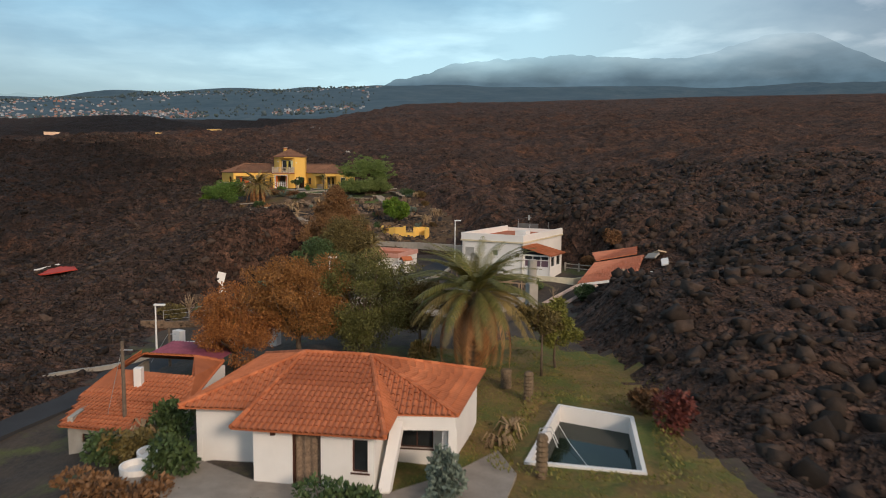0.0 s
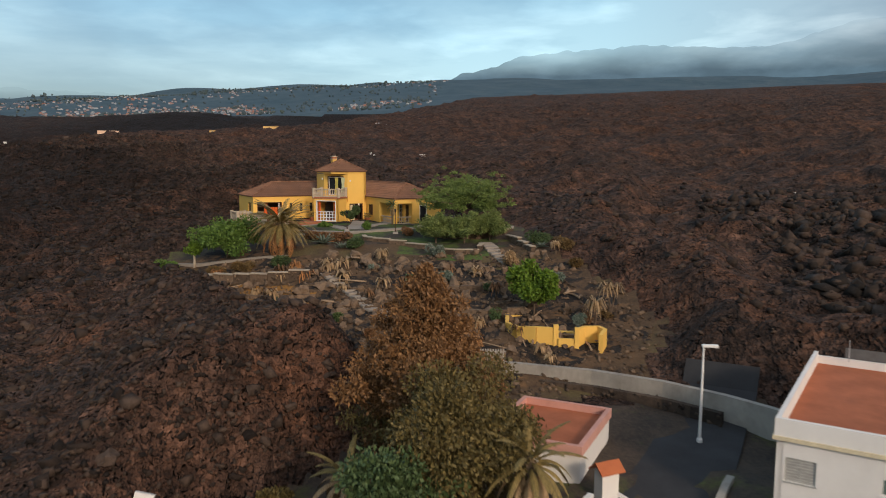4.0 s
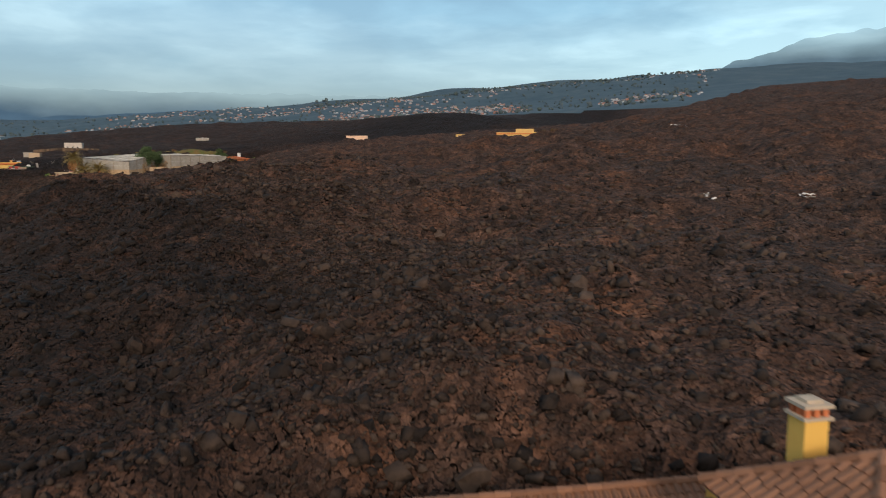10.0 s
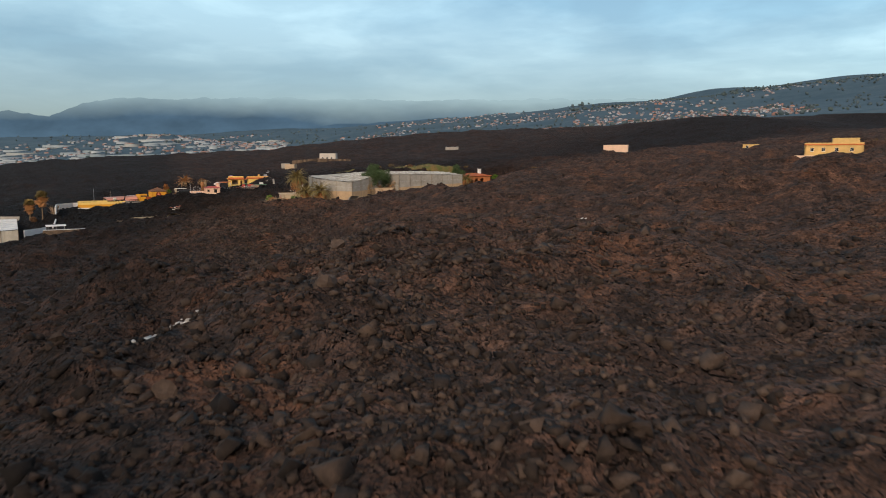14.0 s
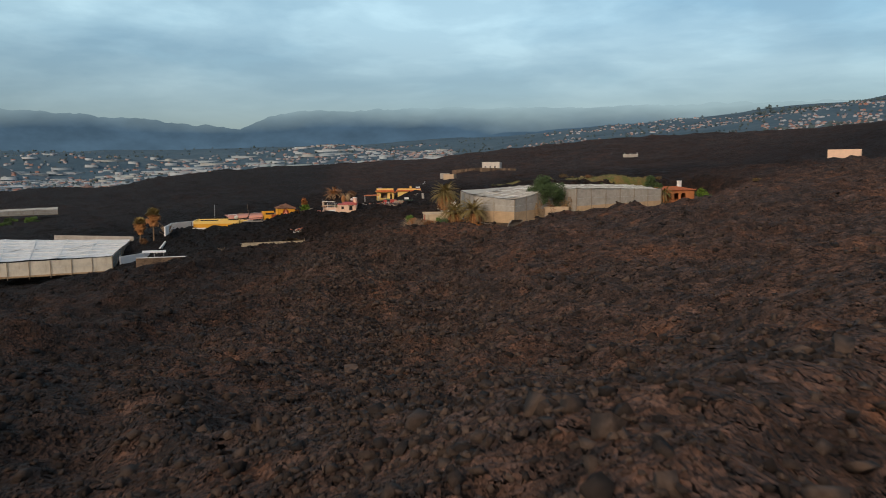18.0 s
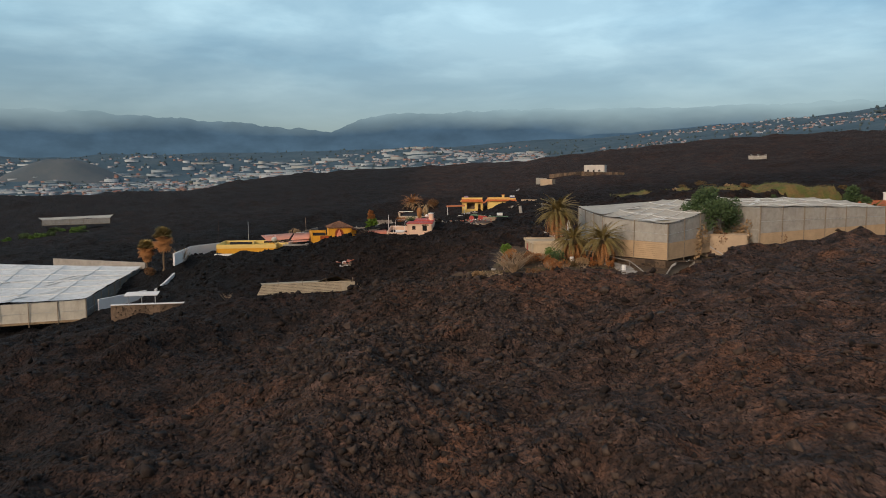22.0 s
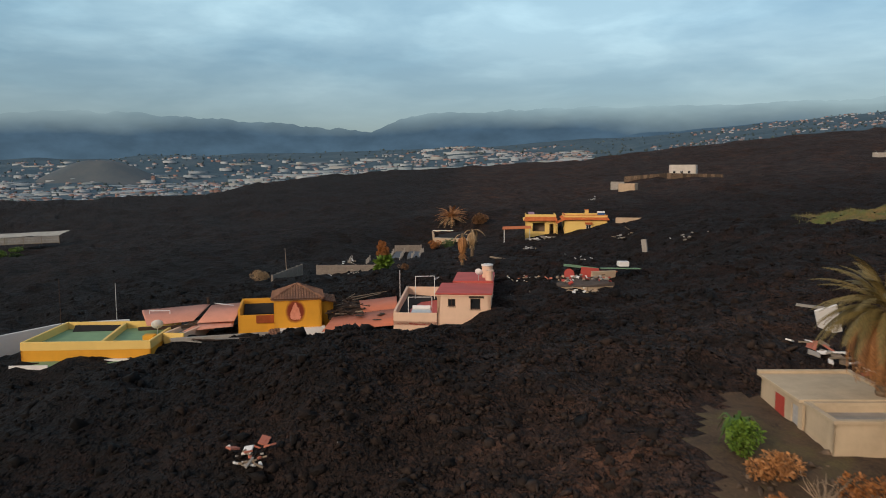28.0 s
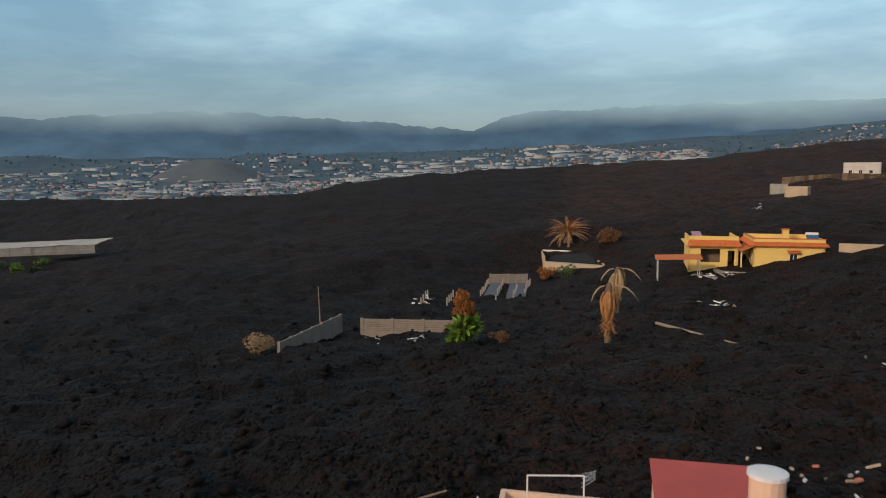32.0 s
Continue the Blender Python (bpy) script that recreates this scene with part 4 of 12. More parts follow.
def bare_tree(name, label, x, y, tall, mat, seed=0, z=None, twigs=26, category="tree", spread=0.45, group=""):
    rnd = random.Random(seed)
    z = level(x, y) - 0.1 if z is None else z
    t = thing(name, label, category, pose(x, y, z), group)
    bm = bmesh.new()
    limb(bm, (0, 0, 0), (0, 0, tall * 0.4), tall * 0.035, tall * 0.025, rnd, 0.1, 7)
    part("trunk", bm, mat, t)
    bm = bmesh.new()
    for i in range(twigs):
        a = rnd.uniform(0, 6.28)
        e = Vector((math.cos(a) * tall * spread * rnd.uniform(0.4, 1), math.sin(a) * tall * spread * rnd.uniform(0.4, 1), tall * rnd.uniform(0.55, 1)))
        p = limb(bm, (0, 0, tall * rnd.uniform(0.15, 0.4)), e, tall * 0.016, tall * 0.004, rnd, 0.15, 4)
        for q in p[1:3]:
            limb(bm, q, q + Vector((rnd.uniform(-1, 1), rnd.uniform(-1, 1), rnd.uniform(0, 0.9))) * tall * 0.16, tall * 0.007, tall * 0.002, rnd, 0.1, 3)
    part("branches", bm, mat, t)
    return t


# ---- rocks
def rock_shape(rnd, detail=1):
    bm = bmesh.new()
    bmesh.ops.create_icosphere(bm, subdivisions=detail, radius=1.0)
    cut = [Vector((rnd.gauss(0, 1), rnd.gauss(0, 1), rnd.gauss(0, 1))).normalized() for _ in range(7)]
    for v in bm.verts:
        for c in cut:
            d = v.co.dot(c)
            if d > 0.48:
                v.co -= c * (d - 0.48) * 0.95
        v.co *= rnd.uniform(0.72, 1.30)
    return bm


def rock_arrays(seed, detail=1):
    if detail == 0:
        r = np.random.RandomState(seed)
        v = np.array([(x, y, z) for x in (-0.62, 0.62) for y in (-0.62, 0.62) for z in (-0.62, 0.62)]) + r.uniform(-0.34, 0.34, (8, 3))
        q = [(0, 1, 3, 2), (4, 6, 7, 5), (0, 4, 5, 1), (2, 3, 7, 6), (0, 2, 6, 4), (1, 5, 7, 3)]
        return v, np.array([t for a, b, c, d in q for t in ((a, b, c), (a, c, d))])
    bm = rock_shape(random.Random(seed), detail)
    bm.verts.ensure_lookup_table()
    v = np.array([tuple(x.co) for x in bm.verts])
    f = np.array([[x.index for x in fa.verts] for fa in bm.faces])
    bm.free()
    return v, f


def scatter_rocks(pos, size, seed, kinds=6, detail=1, sink=0.25, squash=0.75):
    """Arrays for many rocks in one mesh."""
    nr = np.random.RandomState(seed)
    V, F, o = [], [], 0
    pos, size = np.asarray(pos, float), np.asarray(size, float)
    which = nr.randint(0, kinds, len(pos))
    for k in range(kinds):
        v, f = rock_arrays(seed * 31 + k, detail)
        idx = np.where(which == k)[0]
        if not len(idx):
            continue
        q = nr.normal(size=(len(idx), 4))
        q /= np.linalg.norm(q, axis=1)[:, None]
        w, x, y, z = q.T
        R = np.stack([1 - 2 * (y * y + z * z), 2 * (x * y - z * w), 2 * (x * z + y * w), 2 * (x * y + z * w), 1 - 2 * (x * x + z * z), 2 * (y * z - x * w), 2 * (x * z - y * w), 2 * (y * z + x * w), 1 - 2 * (x * x + y * y)], -1).reshape(-1, 3, 3)
        sc = nr.uniform(0.5, 1.5, (len(idx), 1, 3)) * size[idx][:, None, None]
        vv = np.einsum("nij,nkj->nki", R, v[None] * sc)
        vv[:, :, 2] *= squash
        vv += pos[idx][:, None, :]
        vv[:, :, 2] += (size[idx] * (0.5 - sink) * squash)[:, None]
        F.append((f[None] + (np.arange(len(idx)) * len(v))[:, None, None] + o).reshape(-1, 3))
        V.append(vv.reshape(-1, 3))
        o += len(idx) * len(v)
    return np.concatenate(V), np.concatenate(F)


def stone_wall(name, label, path, tall, thick, mat, cap=None, seed=0, size=0.26, kind="", base=None, stones=True):
    """A dry stone wall along a line: a core, stones on both faces and, where given, a cap."""
    t = thing(name, label, "wall", kind=kind)
    nr = np.random.RandomState(seed)
    core, caps = bmesh.new(), bmesh.new()
    P, S = [], []
    for p, q in zip(path, path[1:]):
        L = dist(p, q)
        m = along(p, q)
        za, zb = (level(*p), level(*q)) if base is None else (base, base)
        n = max(1, int(L / 1.5))
        for i in range(n):
            a, b = L * i / n, L * (i + 1) / n
            zc = za + (zb - za) * (i + 0.5) / n
            box(core, a, b + 0.01, -thick * 0.38, thick * 0.38, zc - 0.8, zc + tall - 0.04, m)
            if cap:
                box(caps, a, b, -thick * 0.55, thick * 0.55, zc + tall, zc + tall + 0.09, m)
        k = int(L * (tall + 0.3) / (size * size * 1.15)) if stones else 0
        for _ in range(k):
            x, h, side = nr.uniform(0, L), nr.uniform(-0.3, tall - size * 0.3), nr.choice((-1, 1))
            w = m @ Vector((x, side * thick * 0.38, za + (zb - za) * x / L + h))
            P.append(tuple(w))
            S.append(size * nr.uniform(0.4, 0.72))
    part("core", core, mat, t)
    if P:
        v, f = scatter_rocks(P, S, seed + 5, 5, 1, 0.5, 0.9)
        tagged(part("stones", raw_mesh("stones", v, f, mat), mat, t), kind="stuff")
    if cap:
        part("coping", caps, cap, t)
    return t


def stone_mat(name, dark, light, flow=False):
    m = Mat(name, 0.92)
    c = m.ramp(m.island(), [(0.0, dark), (0.55, tuple((a + b) / 2 for a, b in zip(dark, light))), (1.0, light)])
    c = m.mix(m.ramp(m.noise(2.5, 6, 0.7, "World"), [(0.35, 0.0), (0.7, 0.6)]), c, tuple(v * 0.55 for v in dark))
    m.color(weathered(m, c) if flow else c)
    m.bump(m.noise(9.0, 5, 0.7, "World"), 0.7, 0.06)
    return m.m


LAVA_BLOCK = stone_mat("lava_block", (0.013, 0.009, 0.0075), (0.112, 0.076, 0.057), True)
FIELD_STONE = stone_mat("field_stone", (0.055, 0.040, 0.030), (0.24, 0.165, 0.11))
CONCRETE = plain("weathered_concrete", (0.36, 0.33, 0.29), 0.9, 0.22, 0.8, dirt=0.45, grain=22, bump=0.3)
WHITE_WALL = plain("white_wall_paint", (0.78, 0.75, 0.72), 0.8, 0.06, 0.5, dirt=0.10, grain=40, bump=0.12)
YELLOW_WALL = plain("yellow_wall_paint", (0.80, 0.49, 0.115), 0.75, 0.05, 0.45, dirt=0.06, grain=45, bump=0.12)
ASH = plain("black_ash", (0.022, 0.020, 0.019), 0.97, 0.35, 1.5, grain=14, bump=0.5)
PAVING = plain("grey_paving", (0.30, 0.26, 0.22), 0.9, 0.2, 1.2, dirt=0.3, grain=18, bump=0.35)
DARK_WOOD = plain("dark_brown_wood", (0.065, 0.028, 0.018), 0.6, 0.25, 3.0, grain=20, bump=0.2)
WHITE_FRAME = plain("white_frame_paint", (0.74, 0.72, 0.70), 0.5, 0.06, 2.0, bump=0.05)
STEEL = plain("galvanised_steel", (0.55, 0.55, 0.55), 0.45, 0.15, 3.0, metal=0.6, bump=0.05)
ROOM = plain("dim_room_plaster", (0.20, 0.14, 0.10), 0.9, 0.2, 1.0)


def roof_mat(name, dark, light, stain):
    m = Mat(name, 0.85)
    c = m.ramp(m.island(), [(0.0, dark), (0.5, tuple((a + b) / 2 for a, b in zip(dark, light))), (1.0, light)])
    c = m.mix(m.ramp(m.noise(0.6, 7, 0.7, "World"), [(0.42, 0.0), (0.7, 0.65)]), c, stain)
    m.color(c)
    m.bump(m.noise(14, 4, 0.6, "World"), 0.35, 0.03)
    return m.m


ROOF_BROWN = roof_mat("brown_roof_tile", (0.185, 0.088, 0.050), (0.31, 0.155, 0.092), (0.13, 0.075, 0.052))
ROOF_ORANGE = roof_mat("orange_roof_tile", (0.40, 0.115, 0.045), (0.62, 0.20, 0.085), (0.30, 0.085, 0.035))


# ------------------------------------------------------------------ the garden hill: yellow house
TERRACOTTA = plain("terracotta_paving", (0.36, 0.135, 0.075), 0.85, 0.2, 1.0, dirt=0.25, grain=16, bump=0.2)
BALUSTER_STONE = plain("pale_cast_stone", (0.50, 0.41, 0.31), 0.85, 0.15, 2.0, dirt=0.3, grain=25, bump=0.2)
ORANGE_CLOTH = plain("orange_curtain_cloth", (0.62, 0.13, 0.03), 0.9, 0.2, 4.0, bump=0.3)
PALE_CLOTH = plain("cream_curtain_cloth", (0.60, 0.52, 0.36), 0.9, 0.12, 4.0, bump=0.3)
CLAY = plain("clay_pot", (0.34, 0.11, 0.055), 0.85, 0.2, 4.0)


def curtain(parent, x, z0, z1, w, mat, m, seed=0, name="curtain", gather=0.5):
    """A hanging cloth with folds."""
    rnd = random.Random(seed)
    n, k = 14, 8
    v, f = [], []
    for j in range(k + 1):
        t = j / k
        pinch = 1 - gather * math.sin(math.pi * min(1, t * 1.2)) ** 2
        for i in range(n + 1):
            s = i / n
            v.append((x + w * (0.5 + (s - 0.5) * pinch), 0.20 + 0.05 * math.sin(s * 19 + seed) + rnd.uniform(-0.006, 0.006), z1 + (z0 - z1) * t))
    for j in range(k):
        for i in range(n):
            a = j * (n + 1) + i
            f.append((a, a + 1, a + n + 2, a + n + 1))
    return part(name, raw_mesh(name, v, f, mat, True), mat, parent, m=m)


def baluster_mesh(tall):
    bm = bmesh.new()
    p = [(0.055, 0), (0.055, 0.05), (0.03, 0.08), (0.062, 0.22), (0.066, 0.30), (0.032, 0.52), (0.026, 0.58), (0.05, 0.64), (0.055, 0.70)]
    lathe(bm, [(r, z / 0.70 * tall) for r, z in p], 8)
    return finish(bm, "baluster", BALUSTER_STONE, True)


def balustrade(parent, path, z, tall=1.0, posts=True, name="balustrade", label="pale cast stone balustrade with turned balusters", closed_ends=(True, True)):
    """Posts, rails and turned balusters along a line; a part of the house."""
    b = new(name)
    b.parent = parent
    b["label"] = label
    me = baluster_mesh(tall - 0.22)
    for k, (p, q) in enumerate(zip(path, path[1:])):
        L, m = dist(p, q), along(p, q, z)
        part("bottom_rail", boxes((0, L, -0.09, 0.09, 0, 0.10)), BALUSTER_STONE, b, m=m)
        part("top_rail", boxes((0, L, -0.09, 0.09, tall - 0.12, tall), bevel=0.02), BALUSTER_STONE, b, m=m)
        n = max(1, int((L - 0.3) / 0.24))
        for i in range(n):
            part("baluster", me, None, b, m=m @ pose(0.15 + (L - 0.3) * (i + 0.5) / n, 0, 0.10))
    ends = path if posts else []
    for p in ends:
        bm = boxes((-0.13, 0.13, -0.13, 0.13, -0.1, tall + 0.04))
        box(bm, -0.17, 0.17, -0.17, 0.17, tall + 0.04, tall + 0.11)
        part("post", bm, BALUSTER_STONE, b, m=along(p, q, 0) if False else pose(p[0], p[1], z))
    return b


def hip_roof(parent, a0, a1, b0, b1, z, rise, mat, hips=(True, True), over=0.10, pitch=0.25, along_a=True, seed=0, rows=True):
    """A hipped roof over a rectangle, its ridge along a or along b."""
    a0, a1, b0, b1 = a0 - over, a1 + over, b0 - over, b1 + over
    z -= 0.04
    if along_a:
        h = (b1 - b0) / 2
        r0, r1 = (a0 + (h if hips[0] else 0), (b0 + b1) / 2, z + rise), (a1 - (h if hips[1] else 0), (b0 + b1) / 2, z + rise)
        A, B, C, D = (a0, b0, z), (a1, b0, z), (a1, b1, z), (a0, b1, z)
        faces = [[A, B, r1, r0], [C, D, r0, r1]]
        ends = [(hips[0], [D, A, r0]), (hips[1], [B, C, r1])]
    else:
        h = (a1 - a0) / 2
        r0, r1 = ((a0 + a1) / 2, b0 + (h if hips[0] else 0), z + rise), ((a0 + a1) / 2, b1 - (h if hips[1] else 0), z + rise)
        A, B, C, D = (a0, b0, z), (a1, b0, z), (a1, b1, z), (a0, b1, z)
        faces = [[B, C, r1, r0], [D, A, r0, r1]]
        ends = [(hips[0], [A, B, r0]), (hips[1], [C, D, r1])]
    for i, fc in enumerate(faces + [e for on, e in ends if on]):
        tiled_face(parent, fc, mat, pitch, rows=rows, seed=seed + i)
    ridge_tiles(parent, (r0, r1), mat)
    for on, e in ends:
        if on:
            ridge_tiles(parent, (e[0], e[2]), mat)
            ridge_tiles(parent, (e[1], e[2]), mat)
    return r0, r1


def yellow_house():
    u0, v0, zb = 57.0, 136.0, 23.55
    c, s = math.cos(radians(35)), math.sin(radians(35))
    h = thing("villa", "yellow villa with brown tiled hip roofs and a square tower", "house", pose(u0 * c - v0 * s, u0 * s + v0 * c, zb, 0, 0, 35))
    T, E, TE = 0.28, 2.95, 6.0
    W = lambda p, q, z0, z1, holes=(), name="wall": wall_part(h, p, q, z0, z1, T, YELLOW_WALL, holes, name)[1]
    # living wing, front towards the terrace
    L0, L1, Lb0, Lb1 = -9.5, -1.3, 1.7, 8.0
    m = W((L0, Lb0), (L1 + 0.4, Lb0), -0.9, E, [(0.5, 3.55, 0.05, 2.15), (4.55, 4.9, 0.95, 2.0), (5.85, 6.2, 0.95, 2.0), (7.15, 7.5, 0.95, 2.0)])
    slide = new("sliding_door")
    slide.parent, slide.matrix_basis, slide["label"] = h, m, "open glazed sliding door in a dark frame"
    part("frame", boxes((0.5, 0.58, 0.05, 0.2, 0.05, 2.15), (3.47, 3.55, 0.05, 0.2, 0.05, 2.15), (0.58, 3.47, 0.05, 0.2, 2.07, 2.15)), DARK_WOOD, slide)
    part("threshold", boxes((0.4, 3.6, -0.08, 0.2, 0.0, 0.06)), WHITE_FRAME, slide)
    part("sash", boxes((3.30, 3.36, 0.1, 0.14, 0.07, 2.05), (3.16, 3.20, 0.1, 0.14, 0.07, 2.05)), WHITE_FRAME, slide)
    curtain(h, 1.35, 0.25, 2.05, 0.55, ORANGE_CLOTH, m @ pose(0, 0.25, 0), 3)
    curtain(h, 2.3, 0.55, 1.5, 0.95, ORANGE_CLOTH, m @ pose(0, 0.45, 0), 5, gather=0.2)
    for x0 in (4.55, 5.85, 7.15):
        window(h, x0, x0 + 0.35, 0.95, 2.0, m, DARK_WOOD, (2, 3), 0.03, width=0.06, sill=False)
    m = W((L0, Lb1), (L0, Lb0 + T), -0.9, E, [(3.9, 5.2, 0.05, 2.1)])
    window(h, 3.9, 5.2, 0.05, 2.1, m, DARK_WOOD, (2, 1), 0.08, "glazed_door", sill=False)
    curtain(h, 4.5, 0.1, 2.0, 0.5, PALE_CLOTH, m @ pose(0, -0.05, 0), 2, gather=0.1)
    W((9.5, Lb1 + T), (L0, Lb1 + T), -0.9, E)
    part("floor", boxes((L0 + 0.3, 3.2, Lb0 + T, Lb1, -0.25, 0.02)), TERRACOTTA, h)
    part("inner_wall", boxes((L0 + 0.4, 3.2, 5.6, 5.75, 0.02, E)), ROOM, h)
    part("kitchen_unit", boxes((-8.6, -6.9, 5.25, 5.58, 1.35, 1.95), (-8.6, -6.9, 5.1, 5.58, 0.02, 0.85)), PALE_CLOTH, h, "pale kitchen units on the back wall")
    part("ceiling", boxes((L0 + 0.3, 9.2, Lb0 + 0.3, Lb1, E - 0.1, E - 0.02)), ROOM, h)
    hip_roof(h, L0, 3.6, Lb0, Lb1 + T, E, 1.62, ROOF_BROWN, (True, False), seed=1)
    # bedroom wing
    R0, R1, Rb0 = 3.3, 9.5, -11.0
    m = W((R0, -3.0), (R0, -7.0), -0.6, E, [(0.75, 1.6, 0.75, 1.95)])
    window(h, 0.75, 1.6, 0.75, 1.95, m, DARK_WOOD, (2, 1), 0.06)
    shut = boxes((1.62, 2.05, -0.07, -0.02, 0.72, 1.98))
    for i in range(9):
        box(shut, 1.66, 2.01, -0.085, -0.06, 0.80 + i * 0.125, 0.88 + i * 0.125)
    part("shutter", shut, DARK_WOOD, h, "open dark brown louvred shutter", m=m)
    part("porch_beam", boxes((R0, R0 + T, Rb0, -7.0, 2.35, E), (R0 + T, 5.6, Rb0, Rb0 + T, 2.35, E)), YELLOW_WALL, h)
    part("porch_pillar", boxes((R0, R0 + 0.42, Rb0, Rb0 + 0.42, -0.3, 2.35)), YELLOW_WALL, h)
    m = W((5.6, -7.0), (5.6, Rb0), -0.6, E, [(0.5, 1.5, 0.05, 2.1), (2.2, 3.2, 0.05, 2.1)])
    window(h, 0.5, 1.5, 0.05, 2.1, m, WHITE_FRAME, (2, 4), 0.08, "glazed_door", sill=False)
    window(h, 2.2, 3.2, 0.05, 2.1, m, DARK_WOOD, (2, 1), 0.08, "glazed_door", sill=False)
    W((R0 + T, -7.0), (5.6, -7.0), -0.6, E)
    m = W((5.6, Rb0), (R1, Rb0), -0.6, E, [(1.0, 2.0, 0.02, 2.15)])
    window(h, 1.0, 2.0, 0.02, 2.15, m, WHITE_FRAME, (1, 1), 0.05, "back_door", sill=False, width=0.1)
    m = W((R1, Rb0), (R1, Lb1 + T), -0.6, E, [(3.0, 4.1, 0.9, 2.0), (8.0, 9.1, 0.9, 2.0)])
    for x in (3.0, 8.0):
        window(h, x, x + 1.1, 0.9, 2.0, m, DARK_WOOD, (2, 1))
    part("porch_floor", boxes((R0 - 0.6, 9.8, Rb0 - 0.7, Rb0 + 0.1, -0.6, -0.08), (R0 - 0.05, 5.6, Rb0 + 0.1, -7.0, -0.6, -0.03)), PAVING, h)
    balustrade(h, [(R0 + 0.2, -7.3), (R0 + 0.2, Rb0 + 0.5)], -0.03, 0.85, False)
    balustrade(h, [(R0 + 0.5, Rb0 + 0.2), (5.5, Rb0 + 0.2)], -0.03, 0.85, False)
    hip_roof(h, R0, R1, Rb0, Lb1 + T, E + 0.02, 1.66, ROOF_BROWN, (True, True), along_a=False, seed=11)
    part("roof_tarp", boxes((6.3, 7.6, -7.9, -6.2, 4.40, 4.46)), plain("blue_grey_sheet", (0.30, 0.36, 0.36)), h, "blue-grey sheet near the ridge", m=pose(0.6, 0, 0.2, 0, 6, 0))
    # tower: a square with its front corner cut off, roof corner overhanging
    W((-1.25, 2.0), (-1.25, -0.6), 2.0, TE)
    m = W((-1.25, -0.6), (0.9, -3.0), 2.9, TE - 0.3, [(0.62, 2.55, 3.05, 5.25)])
    window(h, 0.62, 2.55, 3.05, 5.25, m, WHITE_FRAME, (2, 1), 0.06, "balcony_door", sill=False, width=0.07)
    part("door_trim", boxes((0.50, 0.62, -0.03, 0.05, 3.0, 5.37), (2.55, 2.67, -0.03, 0.05, 3.0, 5.37), (0.62, 2.55, -0.03, 0.05, 5.25, 5.37)), DARK_WOOD, h, m=m)
    curtain(h, 1.55, 3.1, 5.2, 0.45, plain("lime_curtain_cloth", (0.52, 0.46, 0.12), 0.9), m @ pose(0, -0.3, 0), 4, gather=0.2)
    curtain(h, 2.35, 3.0, 5.2, 0.55, plain("pale_green_curtain_cloth", (0.55, 0.58, 0.38), 0.9), m @ pose(0, -0.28, 0), 6, gather=0.4)
    m = W((0.9, -3.0), (3.3, -3.0), 2.2, TE)
    m = W((-0.9, -3.0), (3.3, -3.0), -0.6, 2.2, [(2.0, 3.75, -0.1, 2.02)])
    part("entrance_frame", boxes((2.0, 2.1, 0.0, 0.2, -0.1, 2.02), (3.65, 3.75, 0.0, 0.2, -0.1, 2.02), (2.1, 3.65, 0.0, 0.2, 1.92, 2.02)), DARK_WOOD, h, m=m)
    curtain(h, 2.12, 0.0, 1.9, 0.62, PALE_CLOTH, m @ pose(0, -0.08, 0), 8, "door_curtain", 0.05)
    part("door_leaf", boxes((3.3, 3.38, 0.15, 0.75, 0.0, 1.9)), DARK_WOOD, h, "open dark wooden entrance door", m=m)
    W((3.3, -3.0), (3.3, 2.0), 2.2, TE)
    W((3.3, 2.0), (-1.25, 2.0), 3.0, TE)
    part("tower_ceiling", boxes((-1.4, 3.0, -0.4, 1.7, TE - 0.35, TE - 0.28)), ROOM, h)
    part("tower_floor", boxes((-1.4, 3.0, -2.6, 1.7, 2.75, 2.9)), DARK_WOOD, h)
    bm = bmesh.new()
    prism(bm, [(-1.25, -0.55), (-1.25, -3.0), (0.85, -3.0)], TE - 0.32, TE - 0.05)
    part("eaves_soffit", bm, YELLOW_WALL, h)
    e, z = 0.1, TE - 0.04
    A, B, C, D, top = (-1.25 - e, -3 - e, z), (3.3 + e, -3 - e, z), (3.3 + e, 2 + e, z), (-1.25 - e, 2 + e, z), (1.02, -0.5, z + 1.45)
    for i, fc in enumerate(([A, B, top], [B, C, top], [C, D, top], [D, A, top])):
        tiled_face(h, fc, ROOF_BROWN, 0.25, seed=21 + i)
        ridge_tiles(h, (fc[0], top), ROOF_BROWN)
    # square bay below the balcony, set across the corner
    n, d = Vector((-0.7071, -0.7071)), Vector((0.7071, -0.7071))
    M = Vector((-2.15, -3.55))
    P1, P2 = M - d * 1.62, M + d * 1.62
    P3, P4 = P2 - n * 2.7, P1 - n * 2.7
    m = W(P1, P2, -0.6, 2.72, [(0.42, 2.82, 0.06, 2.42)])
    bay = new("bay_window")
    bay.parent, bay.matrix_basis, bay["label"] = h, m, "tall white framed opening with a lattice rail"
    part("frame", boxes((0.34, 0.44, -0.04, 0.2, 0.0, 2.5), (2.80, 2.90, -0.04, 0.2, 0.0, 2.5), (0.44, 2.80, -0.04, 0.2, 2.40, 2.5), (0.44, 2.80, -0.04, 0.2, 0.0, 0.08)), WHITE_FRAME, bay)
    grid = bmesh.new()
    for x in (0.46, 0.85, 1.24, 1.62, 2.02, 2.40, 2.76):
        w = 0.035 if x not in (1.62,) else 0.06
        box(grid, x - w, x + w, 0.06, 0.11, 0.08, 1.18)
    for zz in (0.11, 0.45, 0.80, 1.15):
        box(grid, 0.44, 2.80, 0.065, 0.105, zz - 0.03, zz + 0.03)
